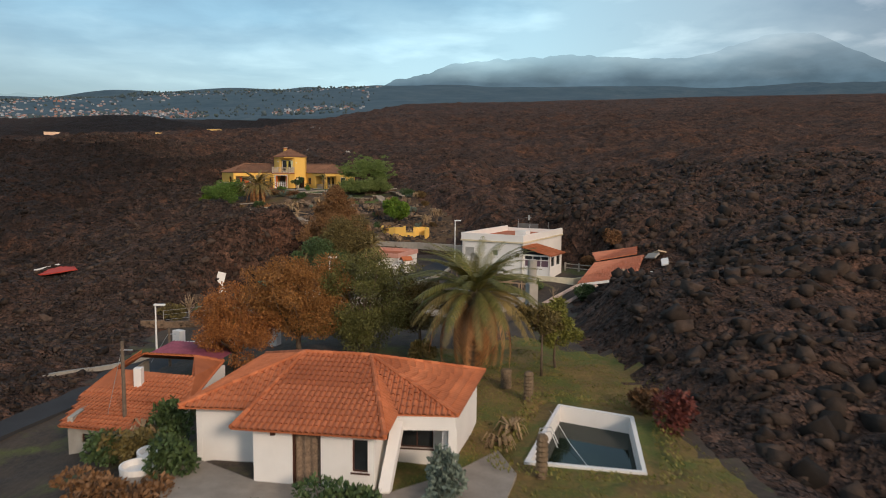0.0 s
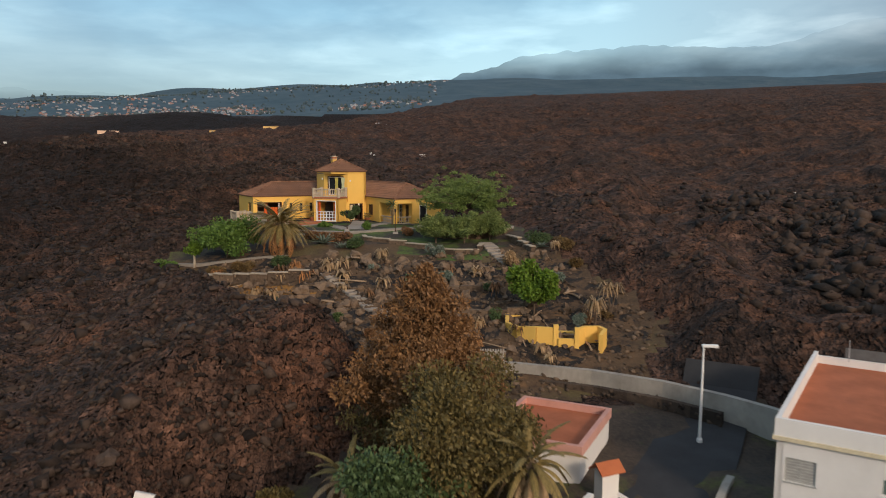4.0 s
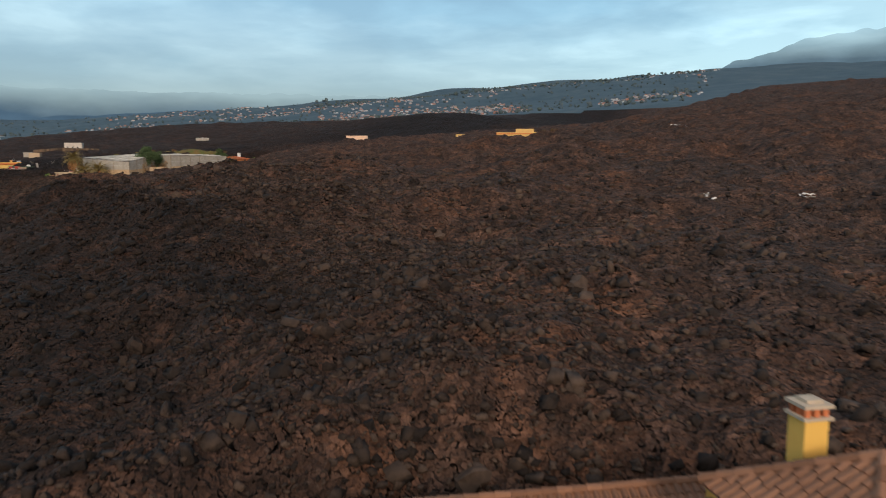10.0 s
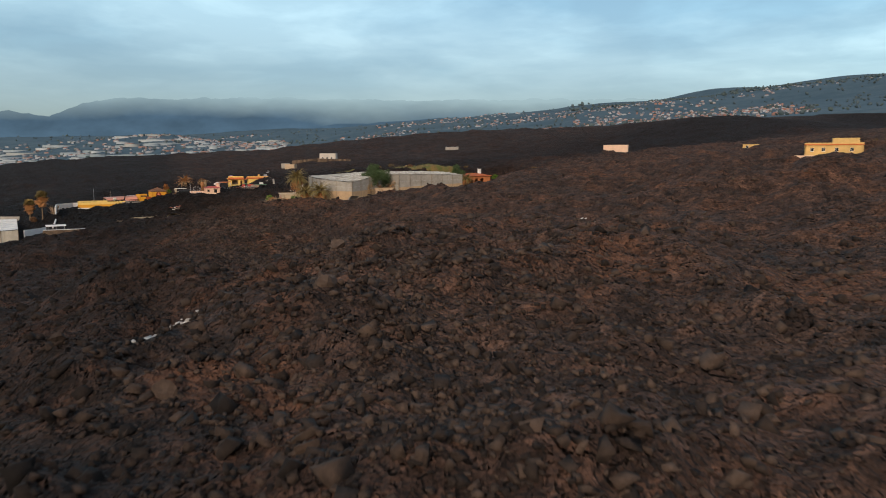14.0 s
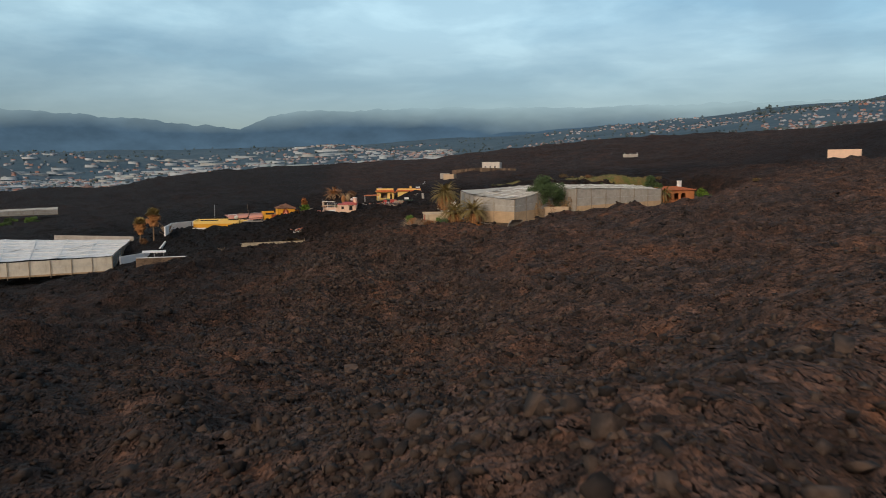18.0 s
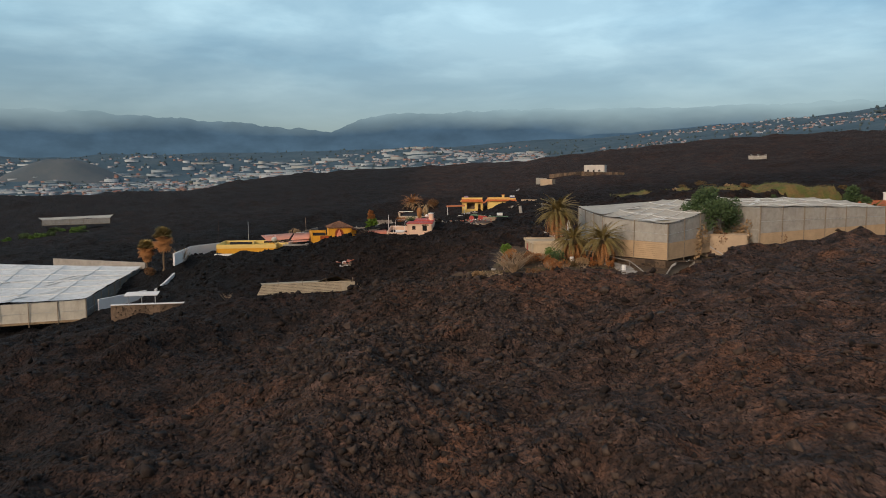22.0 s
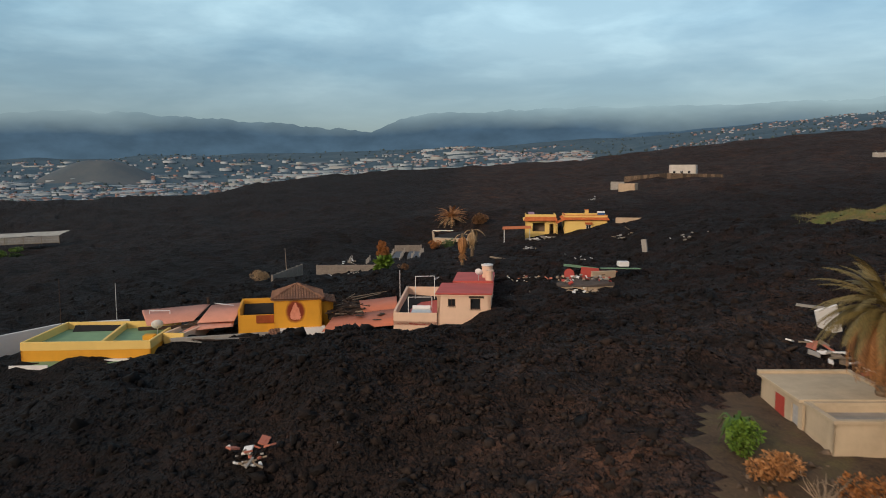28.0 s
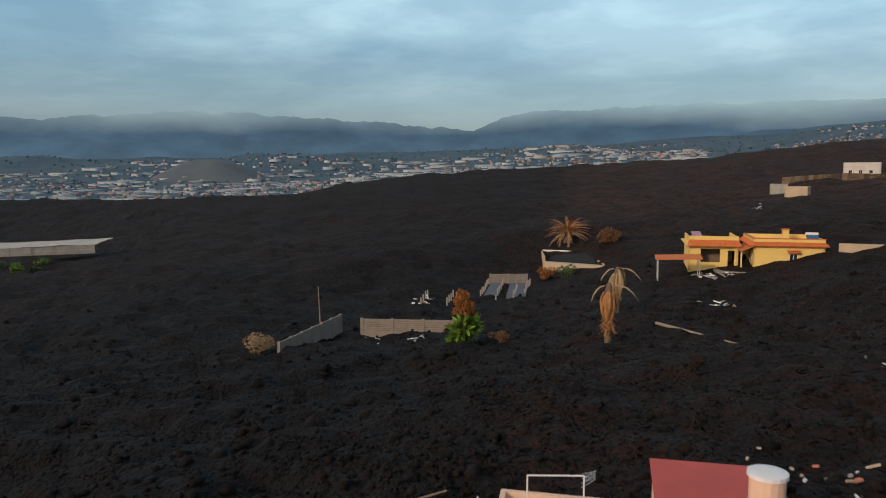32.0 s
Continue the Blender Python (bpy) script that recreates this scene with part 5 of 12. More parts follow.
    part("lattice", grid, WHITE_FRAME, bay)
    curtain(h, 0.5, 0.1, 2.3, 0.30, ORANGE_CLOTH, m @ pose(0, 0.1, 0), 9, gather=0.1)
    curtain(h, 2.5, 0.2, 2.3, 0.30, ORANGE_CLOTH, m @ pose(0, 0.1, 0), 12, gather=0.1)
    W(P2, P3, -0.6, 2.72)
    W(P4, P1, -0.6, 2.72)
    part("bay_back", boxes((-1.5, 3.0, 1.6, 1.75, 0.0, 2.7)), ROOM, h)
    part("bay_floor", boxes((-1.5, 3.0, -2.7, 1.6, -0.2, 0.0)), TERRACOTTA, h)
    bm = bmesh.new()
    prism(bm, [tuple(p) for p in (P1 + n * 0.12 - d * 0.12, P2 + n * 0.12 + d * 0.12, P3 + d * 0.12, P4 - d * 0.12)], 2.72, 2.92)
    part("balcony_floor", bm, TERRACOTTA, h)
    balustrade(h, [tuple(p) for p in (P4 + n * 0.5, P1 + n * 0.02, P2 + n * 0.02, P3 + n * 0.5)], 2.92, 0.98)
    # chimney behind the tower roof
    ch = new("chimney")
    ch.parent, ch["label"] = h, "square yellow chimney with tiled vents and a pale cap"
    ch.matrix_basis = pose(0.95, 1.65, 0)
    part("shaft", boxes((-0.29, 0.29, -0.29, 0.29, 5.7, 7.45)), YELLOW_WALL, ch)
    part("vent_tiles", boxes(*[(x, x + 0.12, y, y + 0.12, 7.52, 7.72) for x in (-0.28, -0.06, 0.16) for y in (-0.28, -0.06, 0.16)]), ROOF_ORANGE, ch)
    part("collar", boxes((-0.36, 0.36, -0.36, 0.36, 7.45, 7.52)), BALUSTER_STONE, ch)
    part("cap", boxes((-0.36, 0.36, -0.36, 0.36, 7.72, 7.80), (-0.2, 0.2, -0.2, 0.2, 7.80, 7.88)), BALUSTER_STONE, ch)
    for x, y, zz in ((-1.28, -0.1, 4.9), (1.2, -3.03, 4.7), (2.3, -3.03, 1.8)):
        part("wall_lamp", boxes((x - 0.08, x + 0.08, y - 0.06, y + 0.04, zz, zz + 0.22)), WHITE_FRAME, h)
    # terrace in front of the living wing, with its balcony at the west end
    ring = [(-9.9, 2.0), (-9.9, -5.2), (-7.4, -5.0), (-5.9, -4.0), (-3.4, -3.6), (-1.3, -3.2), (-1.3, 1.9)]
    bm = bmesh.new()
    prism(bm, ring, -0.35, 0.0)
    part("terrace_floor", bm, TERRACOTTA, h, "brick-red paved terrace")
    bm = bmesh.new()
    prism(bm, [(-9.8, 2.0), (-9.8, -5.0), (-7.4, -4.8), (-6.0, -3.4), (-5, 2)], -2.4, -0.35)
    part("terrace_base", bm, FIELD_STONE, h, "rubble stone base of the terrace")
    part("west_balcony", boxes((-11.4, -9.5, 2.2, 5.2, -0.25, -0.02)), TERRACOTTA, h)
    balustrade(h, [(-9.85, 2.1), (-9.85, -5.1), (-7.4, -4.95)], 0.0, 1.0)
    balustrade(h, [(-9.6, 5.1), (-11.3, 5.1), (-11.3, 2.3), (-10.0, 2.2)], -0.02, 1.0)
    for i, b in enumerate((0.9, -0.9, -2.6)):
        part("brick_corbel", boxes((-10.5, -9.9, b, b + 0.9, -0.5, -0.36)), TERRACOTTA, h)
    # stepped garden wall with niches
    prof = [(0, 0), (0, 2.05), (0.35, 2.1), (0.7, 1.75), (1.1, 1.7), (1.4, 1.25), (2.3, 1.15), (2.75, 0.95), (2.8, 0.35), (3.3, 0.3), (3.35, 0)]
    bm = bmesh.new()
    lo = [bm.verts.new((0, -y, z)) for y, z in prof]
    hi = [bm.verts.new((0.45, -y, z)) for y, z in prof]
    bm.faces.new(lo)
    bm.faces.new(hi[::-1])
    for i in range(len(prof)):
        j = (i + 1) % len(prof)
        bm.faces.new((lo[i], hi[i], hi[j], lo[j]))
    part("garden_screen", bm, YELLOW_WALL, h, "stepped yellow masonry screen with shelves", m=pose(-5.75, 1.95, 0.02))
    for y, z in ((0.3, 1.2), (0.9, 0.6), (1.5, 0.85), (2.1, 0.45), (2.1, 0.9)):
        part("shelf", boxes((-6.05, -5.75, 1.55 - y, 1.95 - y, z, z + 0.1)), YELLOW_WALL, h)
    return h


villa = yellow_house()


def on_villa(a, b):
    """A place in the villa's own axes, in the world."""
    p = villa.matrix_basis @ Vector((a, b, 0))
    return p.x, p.y


def ash_drift(pts, z, tall=0.16, label="drift of black volcanic ash on the terrace", seed=0):
    cx, cy = sum(p[0] for p in pts) / len(pts), sum(p[1] for p in pts) / len(pts)
    bm = bmesh.new()
    n = 28
    rings = []
    for k, (sc, h) in enumerate(((1.0, -0.1), (0.92, 0.45), (0.7, 0.8), (0.35, 1.0))):
        row = []
        for i in range(n):
            t = i / n * len(pts)
            a, b = pts[int(t) % len(pts)], pts[(int(t) + 1) % len(pts)]
            x, y = a[0] + (b[0] - a[0]) * (t % 1), a[1] + (b[1] - a[1]) * (t % 1)
            w = 1 + 0.10 * float(smooth_noise(np.array(i * 0.37 + seed), np.array(k * 0.9), 1.0, 5))
            row.append(bm.verts.new((cx + (x - cx) * sc * w, cy + (y - cy) * sc * w, z + tall * h)))
        rings.append(row)
    for a, b in zip(rings, rings[1:]):
        for i in range(n):
            j = (i + 1) % n
            bm.faces.new((a[i], a[j], b[j], b[i]))
    bm.faces.new(rings[-1])
    ob = new("ash_drift", finish(bm, "ash_drift", ASH, True))
    return tagged(ob, label, "ash")


ash_drift([on_villa(*p) for p in ((-6.0, 1.8), (-6.6, 0.4), (-5.2, -2.6), (-4.3, -1.6), (-4.4, 0.4), (-2.2, 1.5))], 23.56, 0.14)
ash_drift([on_villa(*p) for p in ((-3.6, -4.2), (-2.6, -5.8), (0.5, -6.4), (1.8, -4.6), (0.4, -3.4), (-1.0, -5.0))], 23.40, 0.16, "black ash heaped before the bay window", 4)
ash_drift([on_villa(*p) for p in ((1.2, -3.2), (1.3, -4.4), (2.3, -6.9), (3.2, -7.0), (3.2, -3.2))], 23.46, 0.2, "black ash heaped at the entrance", 7)


def folding_table(x, y, z):
    t = thing("folding_table", "small white folding garden table on the terrace", "table", pose(x, y, z, 0, 0, 20))
    part("top", boxes((-0.4, 0.4, -0.35, 0.35, 0.70, 0.73)), WHITE_FRAME, t)
    for sx in (-1, 1):
        for k in (-1, 1):
            bm = bmesh.new()
            tube(bm, [(sx * 0.32, -0.32 * k, 0), (sx * 0.32, 0.3 * k, 0.70)], 0.018, 5)
            part("leg", bm, WHITE_FRAME, t)
    return t


folding_table(*on_villa(-6.6, -0.2), 23.6)


def flower_pot(x, y, z, size=0.3, plant=None, seed=0):
    t = thing("flower_pot", "clay flower pot with a withered plant", "flower pot", pose(x, y, z), "terrace pots")
    part("pot", lathe(bmesh.new(), [(size * 0.62, 0), (size, size * 1.1), (size * 1.08, size * 1.1), (size * 1.08, size * 1.3), (size * 0.9, size * 1.3), (size * 0.85, size * 1.15)], 14), CLAY, t)
    nr = np.random.RandomState(seed)
    v, f = leaf_cloud([(0, 0, size * 1.9)], [(size * 1.0, size * 1.0, size * 0.9)], 160, 0.09, nr, longer=2.6)
    part("plant", raw_mesh("plant", v, f, PALM_MIXED), None, t)
    return t


flower_pot(*on_villa(-3.3, -1.9), 23.57, 0.32, seed=1)
flower_pot(*on_villa(-10.0, -6.0), 22.7, 0.3, seed=2)
flower_pot(*on_villa(2.6, -5.0), 23.5, 0.34, seed=3)


# ---- garden paths, walls and planting
def strip(name, label, pts, width, mat, lift=0.07, kind="structure", category="path", thick=0.3, joints=True):
    """A paved band over the ground along a line."""
    fine = []
    for p, q in zip(pts, pts[1:]):
        n = max(1, int(dist(p, q) / 0.9))
        fine += [(p[0] + (q[0] - p[0]) * i / n, p[1] + (q[1] - p[1]) * i / n) for i in range(n)]
    fine.append(tuple(pts[-1][:2]))
    bm = bmesh.new()
    rows = []
    for i, p in enumerate(fine):
        a, b = fine[max(0, i - 1)], fine[min(len(fine) - 1, i + 1)]
        d = Vector((b[0] - a[0], b[1] - a[1])).normalized()
        w = width[0] + (width[1] - width[0]) * i / (len(fine) - 1) if isinstance(width, tuple) else width
        s = Vector((-d.y, d.x)) * w / 2
        z = float(height(np.array([p[0]]), np.array([p[1]]), False)[0]) + lift
        rows.append([bm.verts.new((p[0] + s.x, p[1] + s.y, z)), bm.verts.new((p[0] - s.x, p[1] - s.y, z)), bm.verts.new((p[0] + s.x, p[1] + s.y, z - thick)), bm.verts.new((p[0] - s.x, p[1] - s.y, z - thick))])
    for a, b in zip(rows, rows[1:]):
        bm.faces.new((a[0], a[1], b[1], b[0]))
        bm.faces.new((a[2], a[0], b[0], b[2]))
        bm.faces.new((a[1], a[3], b[3], b[1]))
    ob = new(name, finish(bm, name, mat))
    return tagged(ob, label, category, kind=kind)


strip("garden_path", "curved path of grey flagstones through the garden", [(-36.0, 133.2), (-34.0, 131.7), (-31.3, 130.4), (-28.8, 129.9), (-26.5, 129.7), (-24.4, 129.9), (-21.3, 131.2), (-18.0, 133.2), (-15.3, 134.6), (-11.5, 135.8)], 1.25, PAVING, 0.10)
strip("garden_path", "grey flagstone path towards the terrace", [(-35.0, 137.6), (-33.5, 136.9), (-31.0, 136.0), (-28.4, 133.0), (-26.4, 130.6)], 1.2, PAVING, 0.12)
strip("garden_path", "grey flagstone path to the entrance", [(-27.4, 141.4), (-26.7, 138.0), (-26.0, 134.4), (-25.4, 130.4)], (1.3, 2.1), PAVING, 0.14)
strip("garden_path", "grey flagstone path to the bedroom wing", [(-22.9, 138.2), (-24.4, 134.9), (-25.2, 131.6)], (1.2, 1.6), PAVING, 0.11)
strip("garden_path", "lower grey path behind the palm", [(-33.5, 129.6), (-30.7, 128.6), (-28.5, 128.2), (-26.4, 128.6), (-25.0, 129.4)], 0.9, PAVING, 0.05)
strip("garden_path", "grey path round the west lawn", [(-43.0, 123.3), (-39.5, 122.2), (-35.5, 121.8), (-30.0, 121.4)], 0.8, PAVING, 0.10)

COPING = plain("pale_wall_coping", (0.42, 0.35, 0.27), 0.9, 0.15, 1.5, dirt=0.25)
stone_wall("terrace_wall", "rubble garden wall with pale coping on the slope", [(-23.8, 127.0), (-23.5, 126.0), (-22.4, 125.1), (-19.0, 123.8), (-16.4, 122.4), (-14.0, 121.3), (-11.8, 121.6), (-11.6, 123.4)], 0.35, 0.4, FIELD_STONE, COPING, 3)
stone_wall("retaining_wall", "long dry stone retaining wall below the hedge", [(-45.2, 121.0), (-41.0, 118.4), (-37.5, 117.2), (-33.3, 116.0), (-30.1, 115.7), (-26.5, 116.2)], 0.9, 0.5, FIELD_STONE, COPING, 5)
stone_wall("path_wall", "low stone edging along the garden path", [(-34.8, 130.8), (-31.4, 129.5), (-28.7, 129.1), (-26.6, 129.0)], 0.22, 0.35, FIELD_STONE, None, 7)
ring_pts = [(-13.7 + 4.9 * math.cos(radians(a)), 131.2 + 4.6 * math.sin(radians(a))) for a in range(150, 430, 20)]
stone_wall("ring_wall", "round planter wall of field stone with a paved top", ring_pts, 0.75, 0.6, FIELD_STONE, COPING, 9, base=23.1)
stone_wall("garden_wall", "curved stone wall beside the east steps", [(-9.2, 126.5), (-8.0, 124.0), (-6.8, 121.0)], 0.5, 0.5, FIELD_STONE, COPING, 11)
stone_wall("terrace_wall", "short dry stone terrace on the slope", [(-16.5, 114.6), (-13.0, 113.4), (-9.4, 114.2)], 0.5, 0.4, FIELD_STONE, None, 13)
stone_wall("terrace_wall", "short dry stone terrace on the slope", [(-13.5, 109.6), (-10.5, 109.0), (-7.6, 109.8)], 0.5, 0.4, FIELD_STONE, None, 15)
stone_wall("terrace_wall", "short dry stone terrace on the slope", [(-32.0, 112.8), (-28.0, 112.2), (-25.0, 112.6)], 0.35, 0.4, FIELD_STONE, None, 17)


def steps(name, label, pts, width, count, mat, rise=0.0):
    t = thing(name, label, "steps")
    total = [0.0]
    for p, q in zip(pts, pts[1:]):
        total.append(total[-1] + dist(p, q))
    for i in range(count):
        d = total[-1] * (i + 0.5) / count
        k = max(j for j in range(len(pts) - 1) if total[j] <= d)
        f = (d - total[k]) / (total[k + 1] - total[k])
        x, y = pts[k][0] + (pts[k + 1][0] - pts[k][0]) * f, pts[k][1] + (pts[k + 1][1] - pts[k][1]) * f
        a = math.degrees(math.atan2(pts[k + 1][1] - pts[k][1], pts[k + 1][0] - pts[k][0]))
        depth = total[-1] / count * 0.92
        part("step", boxes((-depth / 2, depth / 2, -width / 2, width / 2, -0.25, 0.10 + rise), bevel=0.03), mat, t, m=pose(x, y, level(x, y), 0, 0, a))
    return t


steps("garden_steps", "curved flight of grey stone steps down the slope", [(-25.4, 117.4), (-22.8, 114.2), (-21.2, 112.4), (-20.0, 110.6), (-18.0, 109.2), (-15.6, 108.9)], 1.1, 19, PAVING)
steps("garden_steps", "short flight of stone steps by the planter", [(-11.4, 124.8), (-10.4, 121.6), (-9.0, 119.2)], 1.3, 9, PAVING)

# boulders and rubble on the rockery slope
nr = np.random.RandomState(5)
big = []
for i in range(110):
    x, y = nr.uniform(-27, -4), nr.uniform(103, 121.5)
    if inside(np.array(x), np.array(y), HILL) < 1.2:
        continue
    big.append((x, y))
shapes = [finish(rock_shape(random.Random(50 + k), 2), "boulder", FIELD_STONE) for k in range(7)]
for k, (x, y) in enumerate(big):
    s = nr.uniform(0.3, 0.55) + (0.55 * nr.random() if 113 < y < 121 and x < -12 else 0.1 * nr.random())
    b = new("boulder", shapes[k % 7])
    b.matrix_world = pose(x, y, level(x, y) + s * 0.2, nr.uniform(0, 360), nr.uniform(0, 360), nr.uniform(0, 360)) @ Matrix.Diagonal((s * nr.uniform(0.8, 1.2), s, s * 0.8, 1))
    tagged(b, "brown weathered boulder on the rockery slope", "boulder", "rockery boulders")
pts = np.stack([nr.uniform(-46, 2, 9000), nr.uniform(97, 124, 9000)], 1)
d = inside(pts[:, 0], pts[:, 1], HILL)
pts = pts[(d > 0.5) & ((pts[:, 1] < 121) | (pts[:, 0] > -9))][:3600]
pos = np.column_stack([pts, height(pts[:, 0], pts[:, 1])])
v, f = scatter_rocks(pos, 0.05 + 0.26 * nr.random(len(pos)) ** 2.2, 61, 6, 1)
tagged(new("slope_rubble", raw_mesh("slope_rubble", v, f, FIELD_STONE)), "scattered brown stones on the garden slope", "stones", kind="stuff")

LEAF_BRIGHT = leaf_mat("bright_green_leaf", (0.050, 0.105, 0.016), (0.145, 0.235, 0.045))
LEAF_FRESH = leaf_mat("fresh_green_leaf", (0.06, 0.12, 0.012), (0.17, 0.27, 0.03))
LEAF_OLIVE = leaf_mat("olive_green_leaf", (0.040, 0.072, 0.024), (0.105, 0.155, 0.060))
LEAF_ACACIA = leaf_mat("light_green_acacia_leaf", (0.085, 0.135, 0.028), (0.215, 0.285, 0.080))
LEAF_WILLOW = leaf_mat("feathery_light_green_leaf", (0.085, 0.125, 0.030), (0.22, 0.27, 0.085))
LEAF_DARK = leaf_mat("dark_green_leaf", (0.030, 0.055, 0.018), (0.085, 0.125, 0.042))
LEAF_BLUE = leaf_mat("grey_green_leaf", (0.10, 0.13, 0.10), (0.22, 0.27, 0.22))
LEAF_BROWN = leaf_mat("withered_brown_leaf", (0.11, 0.055, 0.024), (0.26, 0.135, 0.060))
LEAF_RUST = leaf_mat("rust_coloured_leaf", (0.19, 0.070, 0.019), (0.44, 0.175, 0.050))
LEAF_HEDGE = leaf_mat("russet_hedge_leaf", (0.085, 0.055, 0.02), (0.19, 0.12, 0.045))

palm("date_palm", "broad date palm with fading fronds below the villa", -31.0, 122.3, 2.2, 3.6, 46, 26, 14, 0.36, 2, mats=(PALM_MIXED, PALM_MIXED, PALM_DEAD))
tree("garden_tree", "round bright green pepper tree beside the palm", -36.6, 122.8, 3.9, 2.7, LEAF_BRIGHT, 0.13, 11000, 22, 0.13, 0.25, 3, (1.25, 1.0, 0.62), 0.5)
tree("dragon_tree", "small pale trunked tree at the west lawn", -39.5, 121.6, 2.5, 0.95, LEAF_FRESH, 0.16, 1300, 8, 0.14, 0.6, 5, (1, 1, 0.5), bark=COPING)
spray_tree("garden_tree", "wide green acacia with bare pale limbs above the planter", -13.6, 128.8, 6.6, 6.0, LEAF_ACACIA, 56, 30000, 0.085, 0.22, 0.40, 7, 0.34, (4, 74), fat=0.105)
spray_tree("garden_tree", "green acacia reaching over the bedroom wing", -14.8, 134.2, 5.8, 4.2, LEAF_ACACIA, 34, 13000, 0.085, 0.18, 0.45, 8, 0.34, (5, 70), fat=0.11)
spray_tree("oleander", "feathery light green oleander with bare lower stems", -16.2, 124.9, 3.3, 2.3, LEAF_WILLOW, 44, 15000, 0.085, 0.09, 0.34, 9, 0.8, (-4, 72), fat=0.17, group="garden oleanders")
spray_tree("oleander", "feathery light green oleander with bare lower stems", -13.4, 124.7, 3.3, 2.3, LEAF_WILLOW, 44, 15000, 0.085, 0.09, 0.34, 10, 0.8, (-4, 72), fat=0.17, group="garden oleanders")
spray_tree("oleander", "feathery light green oleander with bare lower stems", -11.0, 126.0, 3.3, 2.3, LEAF_WILLOW, 44, 15000, 0.085, 0.09, 0.34, 110, 0.8, (-4, 72), fat=0.17, group="garden oleanders")
spray_tree("garden_tree", "grey-green feathery tree behind the bedroom wing", -13.6, 145.5, 5.4, 3.4, LEAF_OLIVE, 46, 15000, 0.10, 0.16, 0.3, 11, 0.7, (0, 75), fat=0.15)
tree("orange_tree", "small round clipped tree near the bay window", -27.0, 134.9, 2.3, 0.95, LEAF_DARK, 0.10, 2600, 9, 0.06, 0.45, 12, (1, 1, 0.7))
palm("yucca_palm", "short yucca with a pale stem before the porch", -22.3, 135.8, 1.9, 0.85, 20, 10, 12, 0.11, 13, boss=False, mats=(LEAF_OLIVE, PALM_MIXED, STRAW))
tree("lime_tree", "fresh green round tree above the yellow gate", -7.0, 108.8, 4.5, 1.95, LEAF_FRESH, 0.15, 9000, 16, 0.10, 0.22, 14, (0.95, 0.95, 0.85))
for k, (x, y, r, h, leaf, label) in enumerate((
    (-24.4, 130.9, 0.6, 0.8, LEAF_BRIGHT, "low green shrub at the path"),
    (-30.0, 118.4, 1.15, 1.3, LEAF_DARK, "dark green round shrub on the stone wall"),
    (-33.4, 118.6, 1.2, 1.0, LEAF_HEDGE, "russet hedge shrub on the stone wall"),
    (-36.2, 118.6, 1.3, 0.9, LEAF_HEDGE, "russet hedge shrub on the stone wall"),
    (-38.6, 119.2, 1.3, 0.8, LEAF_HEDGE, "russet hedge shrub on the stone wall"),
    (-41.0, 120.2, 1.2, 0.75, LEAF_HEDGE, "russet hedge shrub on the stone wall"),
    (-42.2, 122.0, 1.5, 0.75, LEAF_BRIGHT, "low bright green ground cover at the wall's end"),
    (-44.2, 122.4, 1.2, 0.6, LEAF_BRIGHT, "low bright green ground cover at the wall's end"),
    (-24.4, 123.2, 1.3, 1.0, LEAF_DARK, "green shrub beside the agave"),
    (-26.0, 125.9, 1.4, 0.8, LEAF_BROWN, "withered brown shrub below the path"),
    (-28.4, 126.4, 1.3, 0.8, LEAF_BROWN, "withered brown shrub below the path"),
    (-19.4, 128.3, 0.6, 0.9, LEAF_BROWN, "small withered shrub on the lawn"),
    (-15.7, 121.0, 1.0, 1.1, LEAF_BLUE, "grey-green shrub below the garden wall"),
    (-14.2, 115.3, 0.9, 0.8, LEAF_BLUE, "grey-green shrub on the slope"),
    (-22.1, 108.2, 0.6, 0.5, LEAF_DARK, "small green shrub on bare soil"),
    (-6.1, 124.4, 1.4, 1.2, LEAF_OLIVE, "green shrub at the east edge"),
    (-4.0, 121.6, 1.2, 1.0, LEAF_HEDGE, "yellowed shrub at the east edge"),
    (-3.2, 118.0, 0.9, 0.8, LEAF_HEDGE, "yellowed shrub at the east edge"),
    (-8.8, 118.6, 1.0, 1.3, STRAW, "straw-coloured dry bush on the slope"),
    (-5.4, 114.6, 1.2, 1.0, LEAF_BLUE, "grey-green shrub on the slope"),
    (-29.3, 132.6, 0.8, 0.5, LEAF_BRIGHT, "low green shrub on the lawn"),
)):
    shrub("garden_shrub", label, x, y, r, h, leaf, 0.10, 1500, 20 + k, group="hill shrubs")


def agave(x, y, s, seed=0):
    rnd = random.Random(seed)
    t = thing("agave", "grey-green agave rosette with pointed leaves", "agave", pose(x, y, level(x, y) - 0.05), "agaves")
    for i in range(22):
        a, tilt = i * 137.5, 25 + 55 * (i / 22) + rnd.uniform(-6, 6)
        bm = bmesh.new()
        row = []
        for q, w in ((0, 0.09), (0.35, 0.12), (0.75, 0.07), (1.0, 0.005)):
            z = -0.18 * q * q
            row.append([bm.verts.new((q * s, -w * s, z * s)), bm.verts.new((q * s, 0, (z - 0.05) * s)), bm.verts.new((q * s, w * s, z * s))])
        for p, q in zip(row, row[1:]):
            bm.faces.new((p[0], p[1], q[1], q[0]))
            bm.faces.new((p[1], p[2], q[2], q[1]))
        part("leaf", bm, LEAF_BLUE, t, m=pose(0, 0, 0.1, 0, 0, a) @ pose(0.03, 0, 0, 0, -(90 - tilt), 0))
    return t


